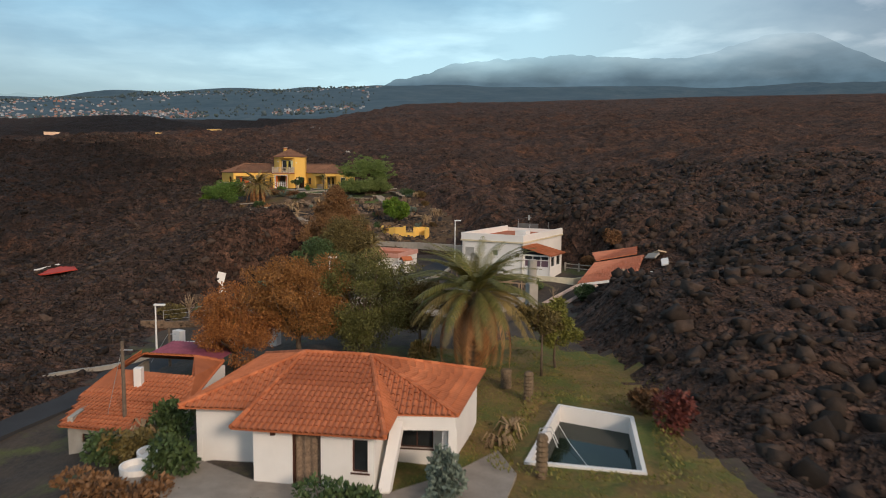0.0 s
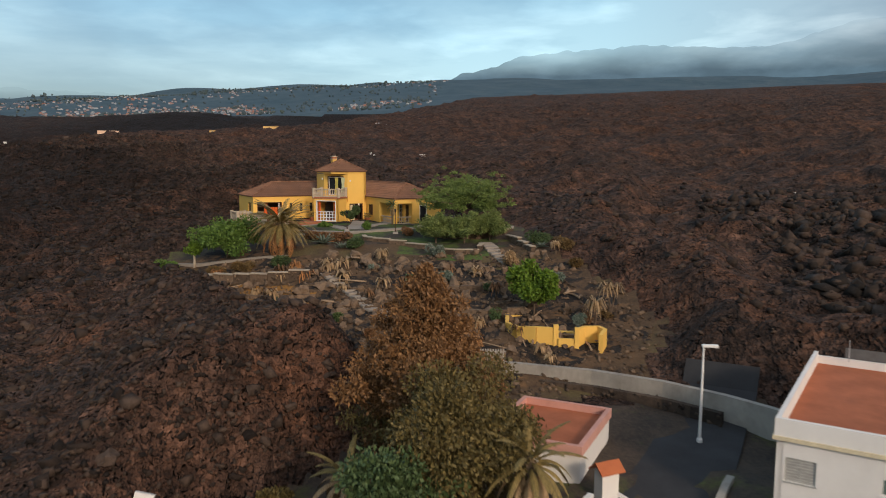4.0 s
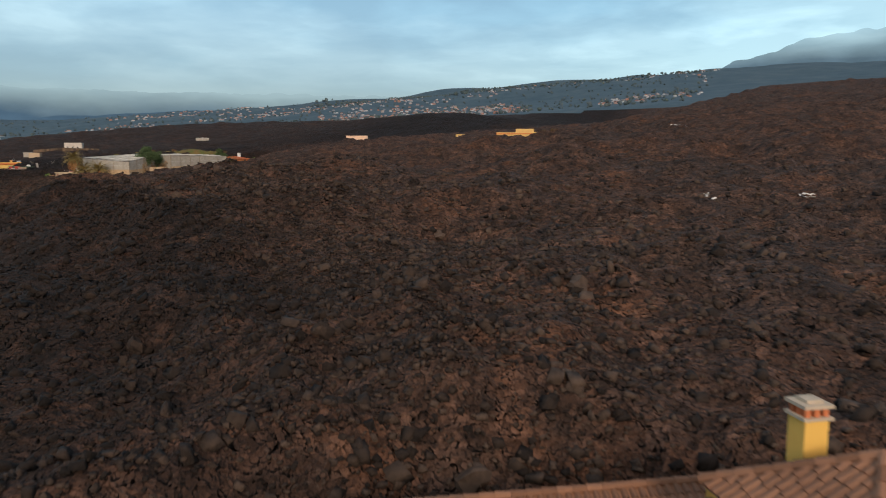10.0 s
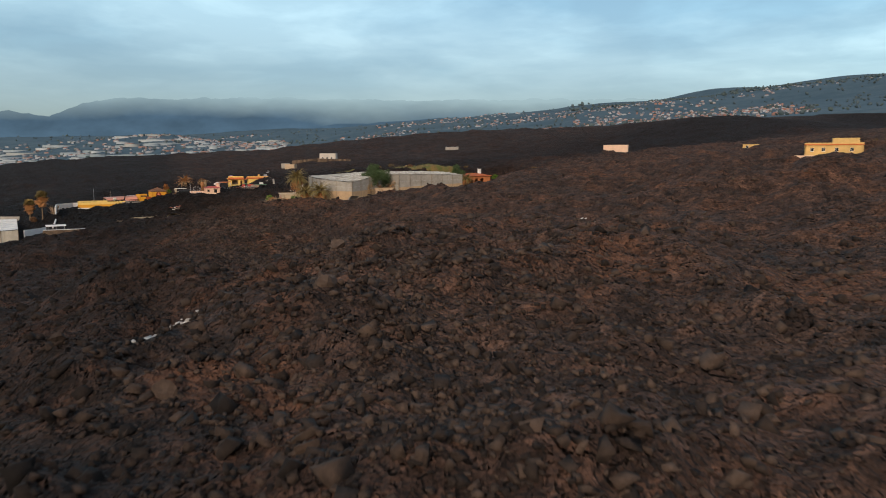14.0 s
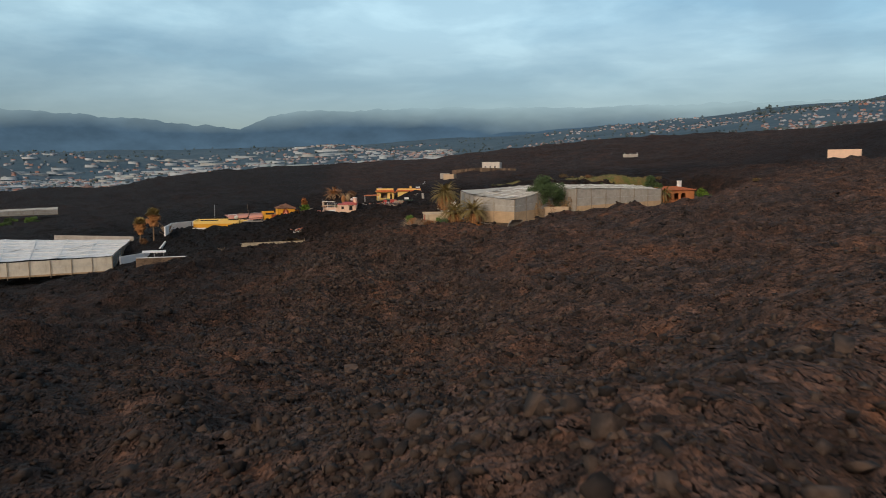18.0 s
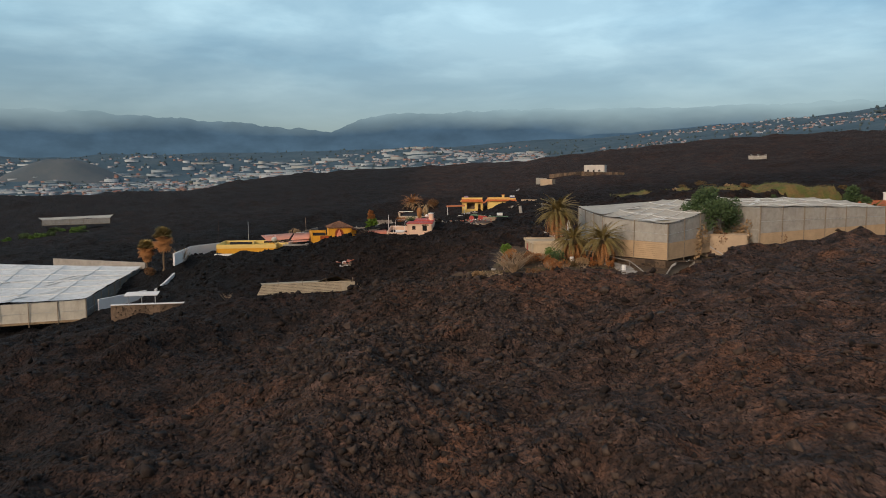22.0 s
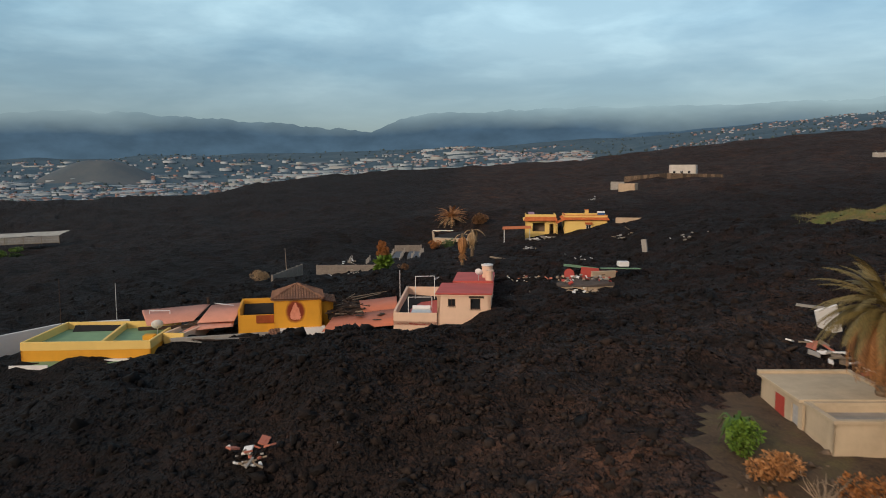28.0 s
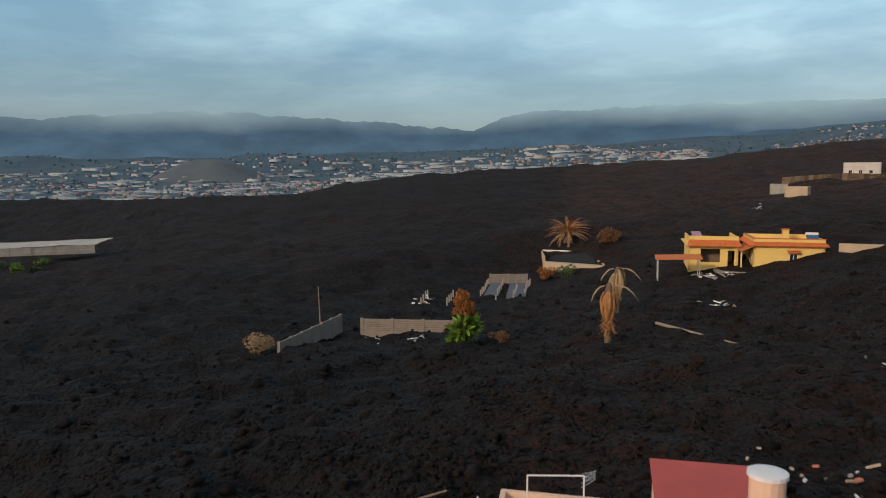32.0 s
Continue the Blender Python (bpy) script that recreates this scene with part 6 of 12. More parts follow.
agave(-27.3, 124.4, 1.25, 1)
agave(-25.2, 123.2, 0.8, 2)
agave(-6.0, 122.6, 0.7, 3)
agave(-8.2, 116.6, 0.8, 4)
for k, (x, y, h, s, lab) in enumerate(((-20.6, 119.4, 1.3, 1.2, "withered yucca on the rockery"), (-17.2, 111.8, 1.7, 1.6, "withered yucca with hanging grey leaves"), (-15.6, 108.4, 1.5, 1.6, "withered yucca with hanging grey leaves"), (-10.0, 111.6, 1.6, 1.0, "brown dead yucca in a stone ring"), (-2.6, 107.2, 2.0, 1.5, "dead straw-coloured dragon tree by the gate"), (-1.2, 109.4, 2.3, 1.4, "dead straw-coloured dragon tree by the gate"), (-4.8, 120.8, 1.2, 0.9, "withered yucca at the lava's edge"), (-30.5, 113.6, 0.4, 1.0, "flattened dead yucca on orange soil"), (-33.6, 127.2, 2.4, 1.0, "small dead palm behind the date palm"))):
    dead_crown("dead_yucca", lab, x, y, h, s, STRAW if k not in (3, 8) else LEAF_BROWN, 30 + k, 80, heads=2 if k in (1, 2, 5) else 1, wide=0.05, group="dead yuccas")
    if k in (1, 2):
        dead_crown("yucca", "half-green yucca head among dead leaves", x + 0.3, y + 0.2, h + 0.5, 1.0, LEAF_OLIVE, 60 + k, 50, heads=1)
for k, (x, y) in enumerate(((-19.6, 114.4), (-10.0, 111.4), (-12.6, 115.2), (-16.6, 109.6), (-14.0, 106.8), (-27.5, 113.8), (-11.2, 118.2))):
    ring = thing("planting_ring", "low ring of pale stones round a plant", "stone ring", pose(x, y, level(x, y)), "planting rings")
    n = 13
    for i in range(n):
        a = 2 * math.pi * i / n
        s = 0.13 + 0.03 * math.sin(i * 2.7)
        part("stone", shapes[i % 7], None, ring, m=pose(0.62 * math.cos(a), 0.62 * math.sin(a), 0.06, 40 * i, 70 * i, 20 * i) @ Matrix.Diagonal((s * 1.3, s, s, 1)))
nr = np.random.RandomState(15)
BRANCH = plain("bleached_branch", (0.34, 0.24, 0.155), 0.9, 0.25, 3.0)
for k in range(16):
    x, y = nr.uniform(-34, -6), nr.uniform(102, 115)
    if inside(np.array(x), np.array(y), HILL) < 1:
        continue
    rnd = random.Random(k)
    bm = bmesh.new()
    a = rnd.uniform(0, 3.14)
    L = rnd.uniform(0.8, 2.0)
    limb(bm, (-L * math.cos(a), -L * math.sin(a), level(x - L * math.cos(a), y - L * math.sin(a)) - level(x, y)), (L * math.cos(a), L * math.sin(a), level(x + L * math.cos(a), y + L * math.sin(a)) - level(x, y)), 0.05, 0.02, rnd, 0.1, 5)
    ob = tagged(new("branch", finish(bm, "branch", BRANCH)), "bleached fallen branch on the slope", "branch", "fallen branches")
    ob.location = (x, y, level(x, y) + 0.08)


def garden_lamp(x, y, tall=1.7):
    t = thing("garden_lamp", "dark iron garden lamp on a stone foot", "lamp", pose(x, y, level(x, y)), "garden lamps")
    part("foot", boxes((-0.25, 0.25, -0.25, 0.25, -0.1, 0.18), bevel=0.04), CONCRETE, t)
    part("post", lathe(bmesh.new(), [(0.10, 0.15), (0.05, 0.35), (0.035, 0.5), (0.03, tall), (0.05, tall + 0.03)], 8), DARK_WOOD, t)
    part("lantern", lathe(bmesh.new(), [(0.05, tall), (0.10, tall + 0.12), (0.11, tall + 0.28), (0.03, tall + 0.38)], 8), GLASS, t)
    return t


garden_lamp(-26.3, 130.3)
garden_lamp(-20.8, 128.6, 2.2)


# ---- rock garden on the slope: stones, withered agaves, fallen stems
SLOPE = [(-40, 118.5), (-31, 117.5), (-24, 121), (-14, 118.5), (-6, 118), (0.5, 107), (-8, 98), (-18, 100.5), (-33, 112)]
sr = np.random.RandomState(404)
gx, gy = sr.uniform(-42, 2, 5200), sr.uniform(97, 123, 5200)
ok = (inside(gx, gy, SLOPE) > -1.0) & (smooth_noise(gx, gy, 3.2, 401) + 0.5 * smooth_noise(gx, gy, 1.1, 402) > 0.12)
gx, gy = gx[ok], gy[ok]
v, f = scatter_rocks(np.stack([gx, gy, height(gx, gy)], -1), 0.10 + 0.42 * sr.random(len(gx)) ** 2.2, 405, 8, 1, 0.3, 0.85)
tagged(new("garden_stones", raw_mesh("garden_stones", v, f, FIELD_STONE)), "brown garden stones strewn over the slope", "stones", kind="stuff")
hr = random.Random(406)


def on_slope():
    while True:
        x, y = hr.uniform(-38, 0), hr.uniform(99, 121)
        if float(inside(np.array(x), np.array(y), SLOPE)) > 0.4:
            return x, y


for i in range(60):
    x, y = on_slope()
    o = new("garden_boulder", finish(rock_shape(hr, 2), "garden_boulder", FIELD_STONE))
    o.matrix_world = pose(x, y, level(x, y) + 0.05, hr.uniform(0, 360), hr.uniform(0, 360), 0) @ Matrix.Scale(hr.uniform(0.35, 0.75), 4)
    tagged(o, "rough brown boulder set in the rock garden", "boulder", "rock garden boulders")
for i in range(30):
    x, y = on_slope()
    dead_crown("withered_agave", "withered agave with hanging straw-coloured leaves", x, y, hr.uniform(0.4, 1.3), hr.uniform(0.8, 1.5), hr.choice((STRAW, STRAW, PALM_DEAD, LEAF_BROWN)), 410 + i, 34, heads=hr.choice((1, 1, 2)), group="withered agaves", wide=0.075)
for i in range(22):
    x, y = on_slope()
    a = hr.uniform(0, 180)
    t = thing("agave_log", "pale fallen agave stem lying on the slope", "stem", pose(x, y, level(x, y) + 0.12, 0, hr.uniform(-8, 8), a), "agave logs")
    bm = bmesh.new()
    n = hr.uniform(0.8, 1.8)
    tube(bm, [(-n, 0, 0), (-n * 0.3, hr.uniform(-0.3, 0.3), 0.06), (n * 0.4, hr.uniform(-0.3, 0.3), 0.02), (n, 0.1, 0)], [0.09, 0.08, 0.06, 0.03], 6)
    part("stem", bm, BRANCH, t)
for i in range(16):
    x, y = on_slope()
    shrub("garden_shrub", "small grey-green shrub in the rock garden" if i % 2 else "small withered shrub in the rock garden", x, y, hr.uniform(0.35, 0.8), hr.uniform(0.5, 1.1), (LEAF_BROWN, LEAF_OLIVE, LEAF_HEDGE, LEAF_BLUE)[i % 4], 0.07, 900, 440 + i, 6, group="rock garden shrubs")
for i, (x, y) in enumerate(((-19.5, 111.8), (-16.0, 113.0), (-12.2, 112.6), (-9.4, 112.0), (-22.0, 114.8), (-13.0, 106.4), (-8.0, 107.6), (-26.0, 115.6), (-18.4, 106.6))):
    ring = [(x + 0.8 * math.cos(radians(a)), y + 0.8 * math.sin(radians(a))) for a in range(190, 360, 34)]
    stone_wall("planting_ring", "half ring of pale stones holding a planting bed", ring, 0.22, 0.28, FIELD_STONE, None, 470 + i, 0.2)


# ------------------------------------------------------------------ the lane: orange-roofed house, white house, road
TAN_WALL = plain("tan_rendered_wall", (0.50, 0.37, 0.25), 0.88, 0.12, 0.6, dirt=0.22, grain=20, bump=0.25)
ASPHALT = plain("worn_asphalt", (0.040, 0.040, 0.043), 0.9, 0.25, 0.5, dirt=0.2, grain=30, bump=0.25, space="Object")
PINK_WALL = plain("pink_wall_paint", (0.62, 0.33, 0.27), 0.85, 0.12, 0.7, dirt=0.2)
OCHRE_RED = plain("brick_red_screed", (0.42, 0.135, 0.065), 0.9, 0.2, 0.6, dirt=0.25)


def orange_house():
    zb, ze = 15.2, 17.65
    h = thing("bungalow", "white bungalow under a bright orange tiled hip roof", "house", pose(0, 0, 0))
    L, R2, BR, BL = (-10.5, 29.6, ze), (1.0, 28.9, ze), (2.4, 35.6, ze), (-9.0, 38.4, ze)
    RL, RR = (-6.0, 33.5, ze + 1.35), (-2.9, 33.0, ze + 1.35)
    FL, FR = (-7.7, 27.5, ze - 0.1), (-1.75, 26.6, ze - 0.1)
    il, ir = (-7.55, 29.45, ze), (-1.45, 29.05, ze)
    tiled_face(h, [FL, FR, RR, RL], ROOF_ORANGE, 0.24, seed=1)
    tiled_face(h, [L, il, RL], ROOF_ORANGE, 0.24, seed=2)
    tiled_face(h, [ir, R2, RR], ROOF_ORANGE, 0.24, seed=3)
    tiled_face(h, [R2, BR, RR], ROOF_ORANGE, 0.24, seed=4)
    tiled_face(h, [BR, BL, RL, RR], ROOF_ORANGE, 0.24, seed=5)
    tiled_face(h, [BL, L, RL], ROOF_ORANGE, 0.24, seed=6)
    tiled_face(h, [il, FL, RL], ROOF_ORANGE, 0.24, seed=7)
    tiled_face(h, [FR, ir, RR], ROOF_ORANGE, 0.24, seed=8)
    for a, b in ((L, RL), (R2, RR), (BR, RR), (BL, RL), (RL, RR), (FL, RL), (FR, RR)):
        ridge_tiles(h, (a, b), ROOF_ORANGE, 0.12)
    W = lambda p, q, holes=(), z1=ze - 0.12: wall_part(h, p, q, zb - 0.6, z1, 0.25, WHITE_WALL, holes)[1]
    m = W((-7.0, 28.0), (-2.2, 27.2), [(1.6, 2.75, zb + 0.02, zb + 2.05), (4.0, 4.65, zb + 0.7, zb + 2.0)])
    part("door_frame", boxes((1.6, 1.66, 0.05, 0.2, zb, zb + 2.05), (2.69, 2.75, 0.05, 0.2, zb, zb + 2.05), (1.66, 2.69, 0.05, 0.2, zb + 1.99, zb + 2.05)), DARK_WOOD, h, m=m)
    curtain(h, 1.65, zb + 0.05, zb + 2.0, 1.0, plain("striped_brown_curtain", (0.23, 0.16, 0.11), 0.9, 0.5, 9.0), m, 3, "door_curtain", 0.02)
    window(h, 4.0, 4.65, zb + 0.7, zb + 2.0, m, DARK_WOOD, (1, 1))
    part("wall_lamp", boxes((0.75, 0.93, -0.12, 0.0, zb + 1.95, zb + 2.12)), DARK_WOOD, h, m=m)
    W((-2.2, 27.2), (-1.9, 29.4))
    W((-7.3, 30.0), (-7.0, 28.0))
    W((-10.0, 30.3), (-7.3, 30.0))
    W((-8.7, 37.9), (-10.0, 30.3))
    W((2.0, 35.2), (-8.7, 37.9))
    m = W((-1.9, 30.4), (0.6, 30.1), [(0.5, 1.9, zb + 0.55, zb + 1.75)])
    window(h, 0.5, 1.9, zb + 0.55, zb + 1.75, m, DARK_WOOD, (2, 1))
    W((0.6, 29.3), (2.0, 35.2))
    bm = boxes((-1.9, 0.9, 28.95, 29.25, ze - 0.65, ze - 0.1))
    box(bm, 0.62, 0.95, 28.95, 29.3, zb - 0.4, ze - 0.65)
    part("porch_arch", bm, WHITE_WALL, h)
    slope_w = bmesh.new()
    slab(slope_w, [(-2.05, 27.0, zb + 0.1), (-1.6, 27.0, zb + 0.1), (-1.2, 29.0, ze - 0.2), (-1.65, 29.0, ze - 0.2)], 0.5)
    part("porch_buttress", slope_w, WHITE_WALL, h)
    bm = bmesh.new()
    prism(bm, [(-12.2, 28.0), (-8.0, 25.0), (-2, 23.0), (2.5, 25.5), (3.4, 29.0), (2.8, 31.5), (0.8, 29.0), (-1.5, 27.2), (-7.2, 28.2), (-10.0, 30.2)], zb - 0.5, zb + 0.02)
    part("forecourt", bm, PAVING, h, "grey paved forecourt")
    return h


orange_house()


def tiled_annex():
    h = thing("annex", "low annex with broken orange tile roof and purple sheet roof", "outbuilding", pose(0, 0, 0))
    z0 = 13.2
    A, B, C, D = (-18.9, 38.0, 15.3), (-12.6, 36.6, 15.4), (-13.4, 45.4, 15.4), (-19.0, 46.2, 15.4)
    tiled_face(h, [A, B, (-13.2, 39.4, 16.1), (-18.0, 40.4, 16.2)], ROOF_ORANGE, 0.24, seed=31)
    tiled_face(h, [B, C, (-14.6, 43.4, 16.2), (-13.2, 39.4, 16.1)], ROOF_ORANGE, 0.24, seed=32)
    tiled_face(h, [C, D, (-17.8, 43.9, 16.2), (-14.6, 43.4, 16.2)], ROOF_ORANGE, 0.24, seed=33)
    tiled_face(h, [D, A, (-18.0, 40.4, 16.2), (-17.8, 43.9, 16.2)], ROOF_ORANGE, 0.24, seed=34)
    tiled_face(h, [(-18.3, 34.8, 14.9), (-14.4, 34.0, 14.9), (-13.6, 37.0, 15.35), (-18.7, 37.9, 15.25)], ROOF_ORANGE, 0.24, seed=35)
    part("pit", boxes((-17.8, -14.0, 40.0, 44.0, 14.6, 14.8)), ASH, h, "black ash lying inside the broken roof")
    m = wall_part(h, (-18.0, 35.1), (-14.5, 34.4), z0 - 0.8, 14.85, 0.25, CONCRETE, [(0.75, 1.45, 14.0, 14.45)], label="grey block wall")[1]
    window(h, 0.75, 1.45, 14.0, 14.45, m, DARK_WOOD, (1, 1), sill=False)
    wall_part(h, (-18.6, 45.9), (-18.0, 35.1), z0 - 0.8, 15.2, 0.25, CONCRETE)
    wall_part(h, (-14.5, 36.9), (-13.2, 44.8), z0 - 0.8, 15.25, 0.25, WHITE_WALL)
    wall_part(h, (-14.5, 37.0), (-12.7, 36.8), z0 - 0.8, 15.3, 0.25, WHITE_WALL)
    sheet = bmesh.new()
    n = 46
    p00, p10, p01, p11 = Vector((-18.6, 45.6, 15.55)), Vector((-13.6, 44.9, 15.55)), Vector((-18.2, 49.6, 15.6)), Vector((-13.2, 49.0, 15.5))
    rows = []
    for i in range(n + 1):
        s = i / n
        up = Vector((0, 0, 0.05 * (1 if i % 2 else -1)))
        rows.append((sheet.verts.new(p00.lerp(p10, s) + up), sheet.verts.new(p01.lerp(p11, s) + up)))
    for a, b in zip(rows, rows[1:]):
        sheet.faces.new((a[0], b[0], b[1], a[1]))
    part("corrugated_roof", sheet, plain("faded_purple_sheet", (0.30, 0.085, 0.13), 0.6, 0.25, 2.0), h, "faded purple corrugated sheet roof")
    part("annex_vent", boxes((-16.2, -15.8, 38.6, 39.0, 15.6, 16.7)), WHITE_WALL, h)
    return h


tiled_annex()


def swimming_pool():
    t = thing("swimming_pool", "half-empty white swimming pool with dark green water", "pool", pose(0, 0, 0))
    ring = [(6.4, 37.9), (9.9, 36.1), (8.7, 29.1), (3.8, 30.1)]
    cx, cy = sum(p[0] for p in ring) / 4, sum(p[1] for p in ring) / 4
    inner = [(x + (cx - x) * 0.09, y + (cy - y) * 0.06) for x, y in ring]
    outer = [(x - (cx - x) * 0.55, y - (cy - y) * 0.42) for x, y in ring]
    for i in range(4):
        j = (i + 1) % 4
        bm = bmesh.new()
        prism(bm, [ring[i], ring[j], inner[j], inner[i]], 12.6, 15.26)
        part("pool_wall", bm, WHITE_WALL, t)
        bm = bmesh.new()
        prism(bm, [outer[i], outer[j], ring[j], ring[i]], 14.2, [15.02, 15.02, 15.16, 15.16])
        part("grass_border", bm, LAWN, t)
    bm = bmesh.new()
    prism(bm, inner, 12.6, 14.4)
    water = Mat("dark_green_water", 0.06)
    water.b.inputs["Specular IOR Level"].default_value = 0.12
    water.color(water.ramp(water.noise(0.7), [(0.3, (0.006, 0.012, 0.008)), (0.7, (0.014, 0.024, 0.016))]))
    water.bump(water.noise(2.5, 3), 0.05, 0.02)
    part("water", bm, water.m, t)
    bm = bmesh.new()
    tube(bm, [(5.8, 36.6, 15.3), (6.4, 34, 14.6), (6.9, 31, 14.42)], 0.014, 5)
    part("hose", bm, WHITE_FRAME, t, "thin white hose hanging into the pool")
    bm = bmesh.new()
    for d in (0, 0.5):
        tube(bm, [(4.6 + d * 0.2, 31.6 + d, 15.2), (4.6 + d * 0.2, 31.6 + d, 16.0), (5.1 + d * 0.2, 31.5 + d, 16.1), (5.4 + d * 0.2, 31.4 + d, 15.4)], 0.03, 5)
    part("ladder", bm, STEEL, t)
    return t


swimming_pool()


def planter(x, y, r=0.75, tall=0.9):
    t = thing("planter", "round white concrete tub by the drive", "planter", pose(x, y, level(x, y)), "white tubs")
    part("tub", lathe(bmesh.new(), [(r * 0.95, 0), (r, tall), (r * 0.88, tall), (r * 0.85, tall - 0.25)], 22), WHITE_WALL, t, smooth=False)
    return t


planter(-11.9, 30.6)
planter(-11.9, 28.9)


def street_lamp(x, y, tall, z=None, turn=0, label="white painted street lamp with a flat head"):
    t = thing("street_lamp", label, "street lamp", pose(x, y, level(x, y) if z is None else z, 0, 0, turn), "street lamps")
    part("base", lathe(bmesh.new(), [(0.16, -0.3), (0.16, 0.25), (0.09, 0.35)], 8), WHITE_FRAME, t)
    part("post", lathe(bmesh.new(), [(0.085, 0.3), (0.055, tall)], 8), WHITE_FRAME, t)
    part("lamp_head", boxes((-0.1, 0.75, -0.14, 0.14, tall - 0.02, tall + 0.13), bevel=0.03), WHITE_FRAME, t)
    return t


street_lamp(-21.7, 55.5, 4.1, 12.8)
street_lamp(-11.4, 74.3, 4.0, 14.4)
street_lamp(1.45, 92.4, 5.3, 15.7)
street_lamp(-13.0, 77.0, 2.9, 14.2, 90, "old white post with a small lamp box")


def wooden_pole(x, y, z0, z1, label="weathered wooden telephone pole with a cross iron"):
    t = thing("telephone_pole", label, "pole", pose(x, y, z0), "poles")
    part("post", lathe(bmesh.new(), [(0.12, -0.4), (0.085, z1 - z0)], 8), plain("grey_pole_wood", (0.16, 0.12, 0.09), 0.95, 0.3, 5.0), t)
    part("cross_iron", boxes((-0.1, 0.5, -0.03, 0.03, z1 - z0 - 0.45, z1 - z0 - 0.40)), STEEL, t)
    bm = bmesh.new()
    tube(bm, [(0, 0, z1 - z0 - 0.3), (-1.5, 0.4, 0)], 0.012, 4)
    part("stay_wire", bm, STEEL, t)
    return t


wooden_pole(-15.4, 35.6, 13.2, 18.9)
wooden_pole(-19.6, 52.6, 13.2, 15.8, "thin grey post beside the annex")

strip("road", "dark asphalt lane with ash along its edges", [(-33, 28), (-25.5, 38), (-23.0, 48), (-18.5, 57), (-12.0, 66.5), (-7.6, 74), (-3.0, 83), (0.4, 90), (2.4, 95), (4.6, 100)], 4.4, ASPHALT, 0.06, category="road", thick=0.5)
strip("kerb", "pale concrete kerb beside the lane", [(-10.2, 66.8), (-5.0, 74.6), (-0.6, 83.0), (1.6, 87.2)], 0.35, CONCRETE, 0.28, category="kerb")
strip("kerb", "pale concrete kerb beside the lane", [(-29.5, 38), (-25.6, 48.2), (-21.0, 58.0)], 0.3, CONCRETE, 0.3, category="kerb")


def solid_wall(name, label, pts, tall, thick, mat, base=None, category="wall", cap=None, lift=0.0):
    """A rendered wall along a line, standing on the ground."""
    t = thing(name, label, category)
    for p, q in zip(pts, pts[1:]):
        n = max(1, int(dist(p, q) / 3))
        bm = bmesh.new()
        d = Vector((q[0] - p[0], q[1] - p[1])).normalized()
        s = Vector((-d.y, d.x)) * thick / 2
        ring = [(p[0] - s.x, p[1] - s.y), (q[0] - s.x, q[1] - s.y), (q[0] + s.x, q[1] + s.y), (p[0] + s.x, p[1] + s.y)]
        f = lambda a: float(height(np.array([a[0]]), np.array([a[1]]), False)[0]) if base is None else base
        zp, zq = f(p) + lift, f(q) + lift
        prism(bm, ring, [zp - 1.2, zq - 1.2, zq - 1.2, zp - 1.2], [zp + tall, zq + tall, zq + tall, zp + tall])
        part("panel", bm, mat, t)
    return t


solid_wall("boundary_wall", "long white rendered wall along the lane", [(-13.4, 70.8), (-9.4, 76.4), (-5.2, 83.6)], 1.35, 0.25, WHITE_WALL)


def gate_post(x, y):
    t = thing("gate_post", "white gate post under a small orange tiled cap", "gate post", pose(x, y, 14.9, 0, 0, 30))
    part("post", boxes((-0.45, 0.45, -0.3, 0.3, -0.3, 2.0)), WHITE_WALL, t)
    for k, s in enumerate((1, -1)):
        bm = bmesh.new()
        slab(bm, [(-0.65, 0.5 * s, 2.0), (0.65, 0.5 * s, 2.0), (0.65, 0, 2.4), (-0.65, 0, 2.4)], 0.07)
        part("cap_slope", bm, ROOF_ORANGE, t)
    bm = bmesh.new()
    slab(bm, [(0.4, -0.35, 0.9), (1.5, -0.9, 0.25), (1.6, -0.6, 0.2), (0.4, 0.1, 1.0)], 0.12)
    part("broken_wing", bm, WHITE_WALL, t, "broken slanting white gate wing")
    return t


gate_post(-4.3, 85.6)


def pink_shed():
    h = thing("pink_outbuilding", "small white and pink flat-roofed outbuilding", "outbuilding", pose(-6.6, 90.6, 14.9, 0, 0, -20))
    part("wall", boxes((-2.4, 2.4, -3, 3, -0.5, 2.0)), WHITE_WALL, h)
    part("parapet", boxes((-2.5, 2.5, -3.1, -2.85, 2.0, 2.5), (-2.5, 2.5, 2.85, 3.1, 2.0, 2.5), (-2.5, -2.25, -2.85, 2.85, 2.0, 2.5), (2.25, 2.5, -2.85, 2.85, 2.0, 2.5)), PINK_WALL, h)
    part("roof", boxes((-2.25, 2.25, -2.85, 2.85, 2.0, 2.12)), OCHRE_RED, h)
    return h


pink_shed()
solid_wall("retaining_wall", "curved grey concrete wall above the lane", [(-17.5, 99.8), (-13.0, 100.9), (-8.5, 101.0), (-3.5, 99.8), (0.6, 97.8), (3.6, 95.4), (6.0, 92.8)], 2.0, 0.4, CONCRETE, 15.5)
stone_wall("stone_wall", "dark dry stone wall at the bend of the lane", [(-6.8, 99.9), (-3.4, 98.9), (0.4, 96.9), (3.2, 94.6)], 1.35, 0.5, stone_mat("dark_wall_stone", (0.03, 0.024, 0.020), (0.12, 0.085, 0.062)), None, 23, base=15.4)


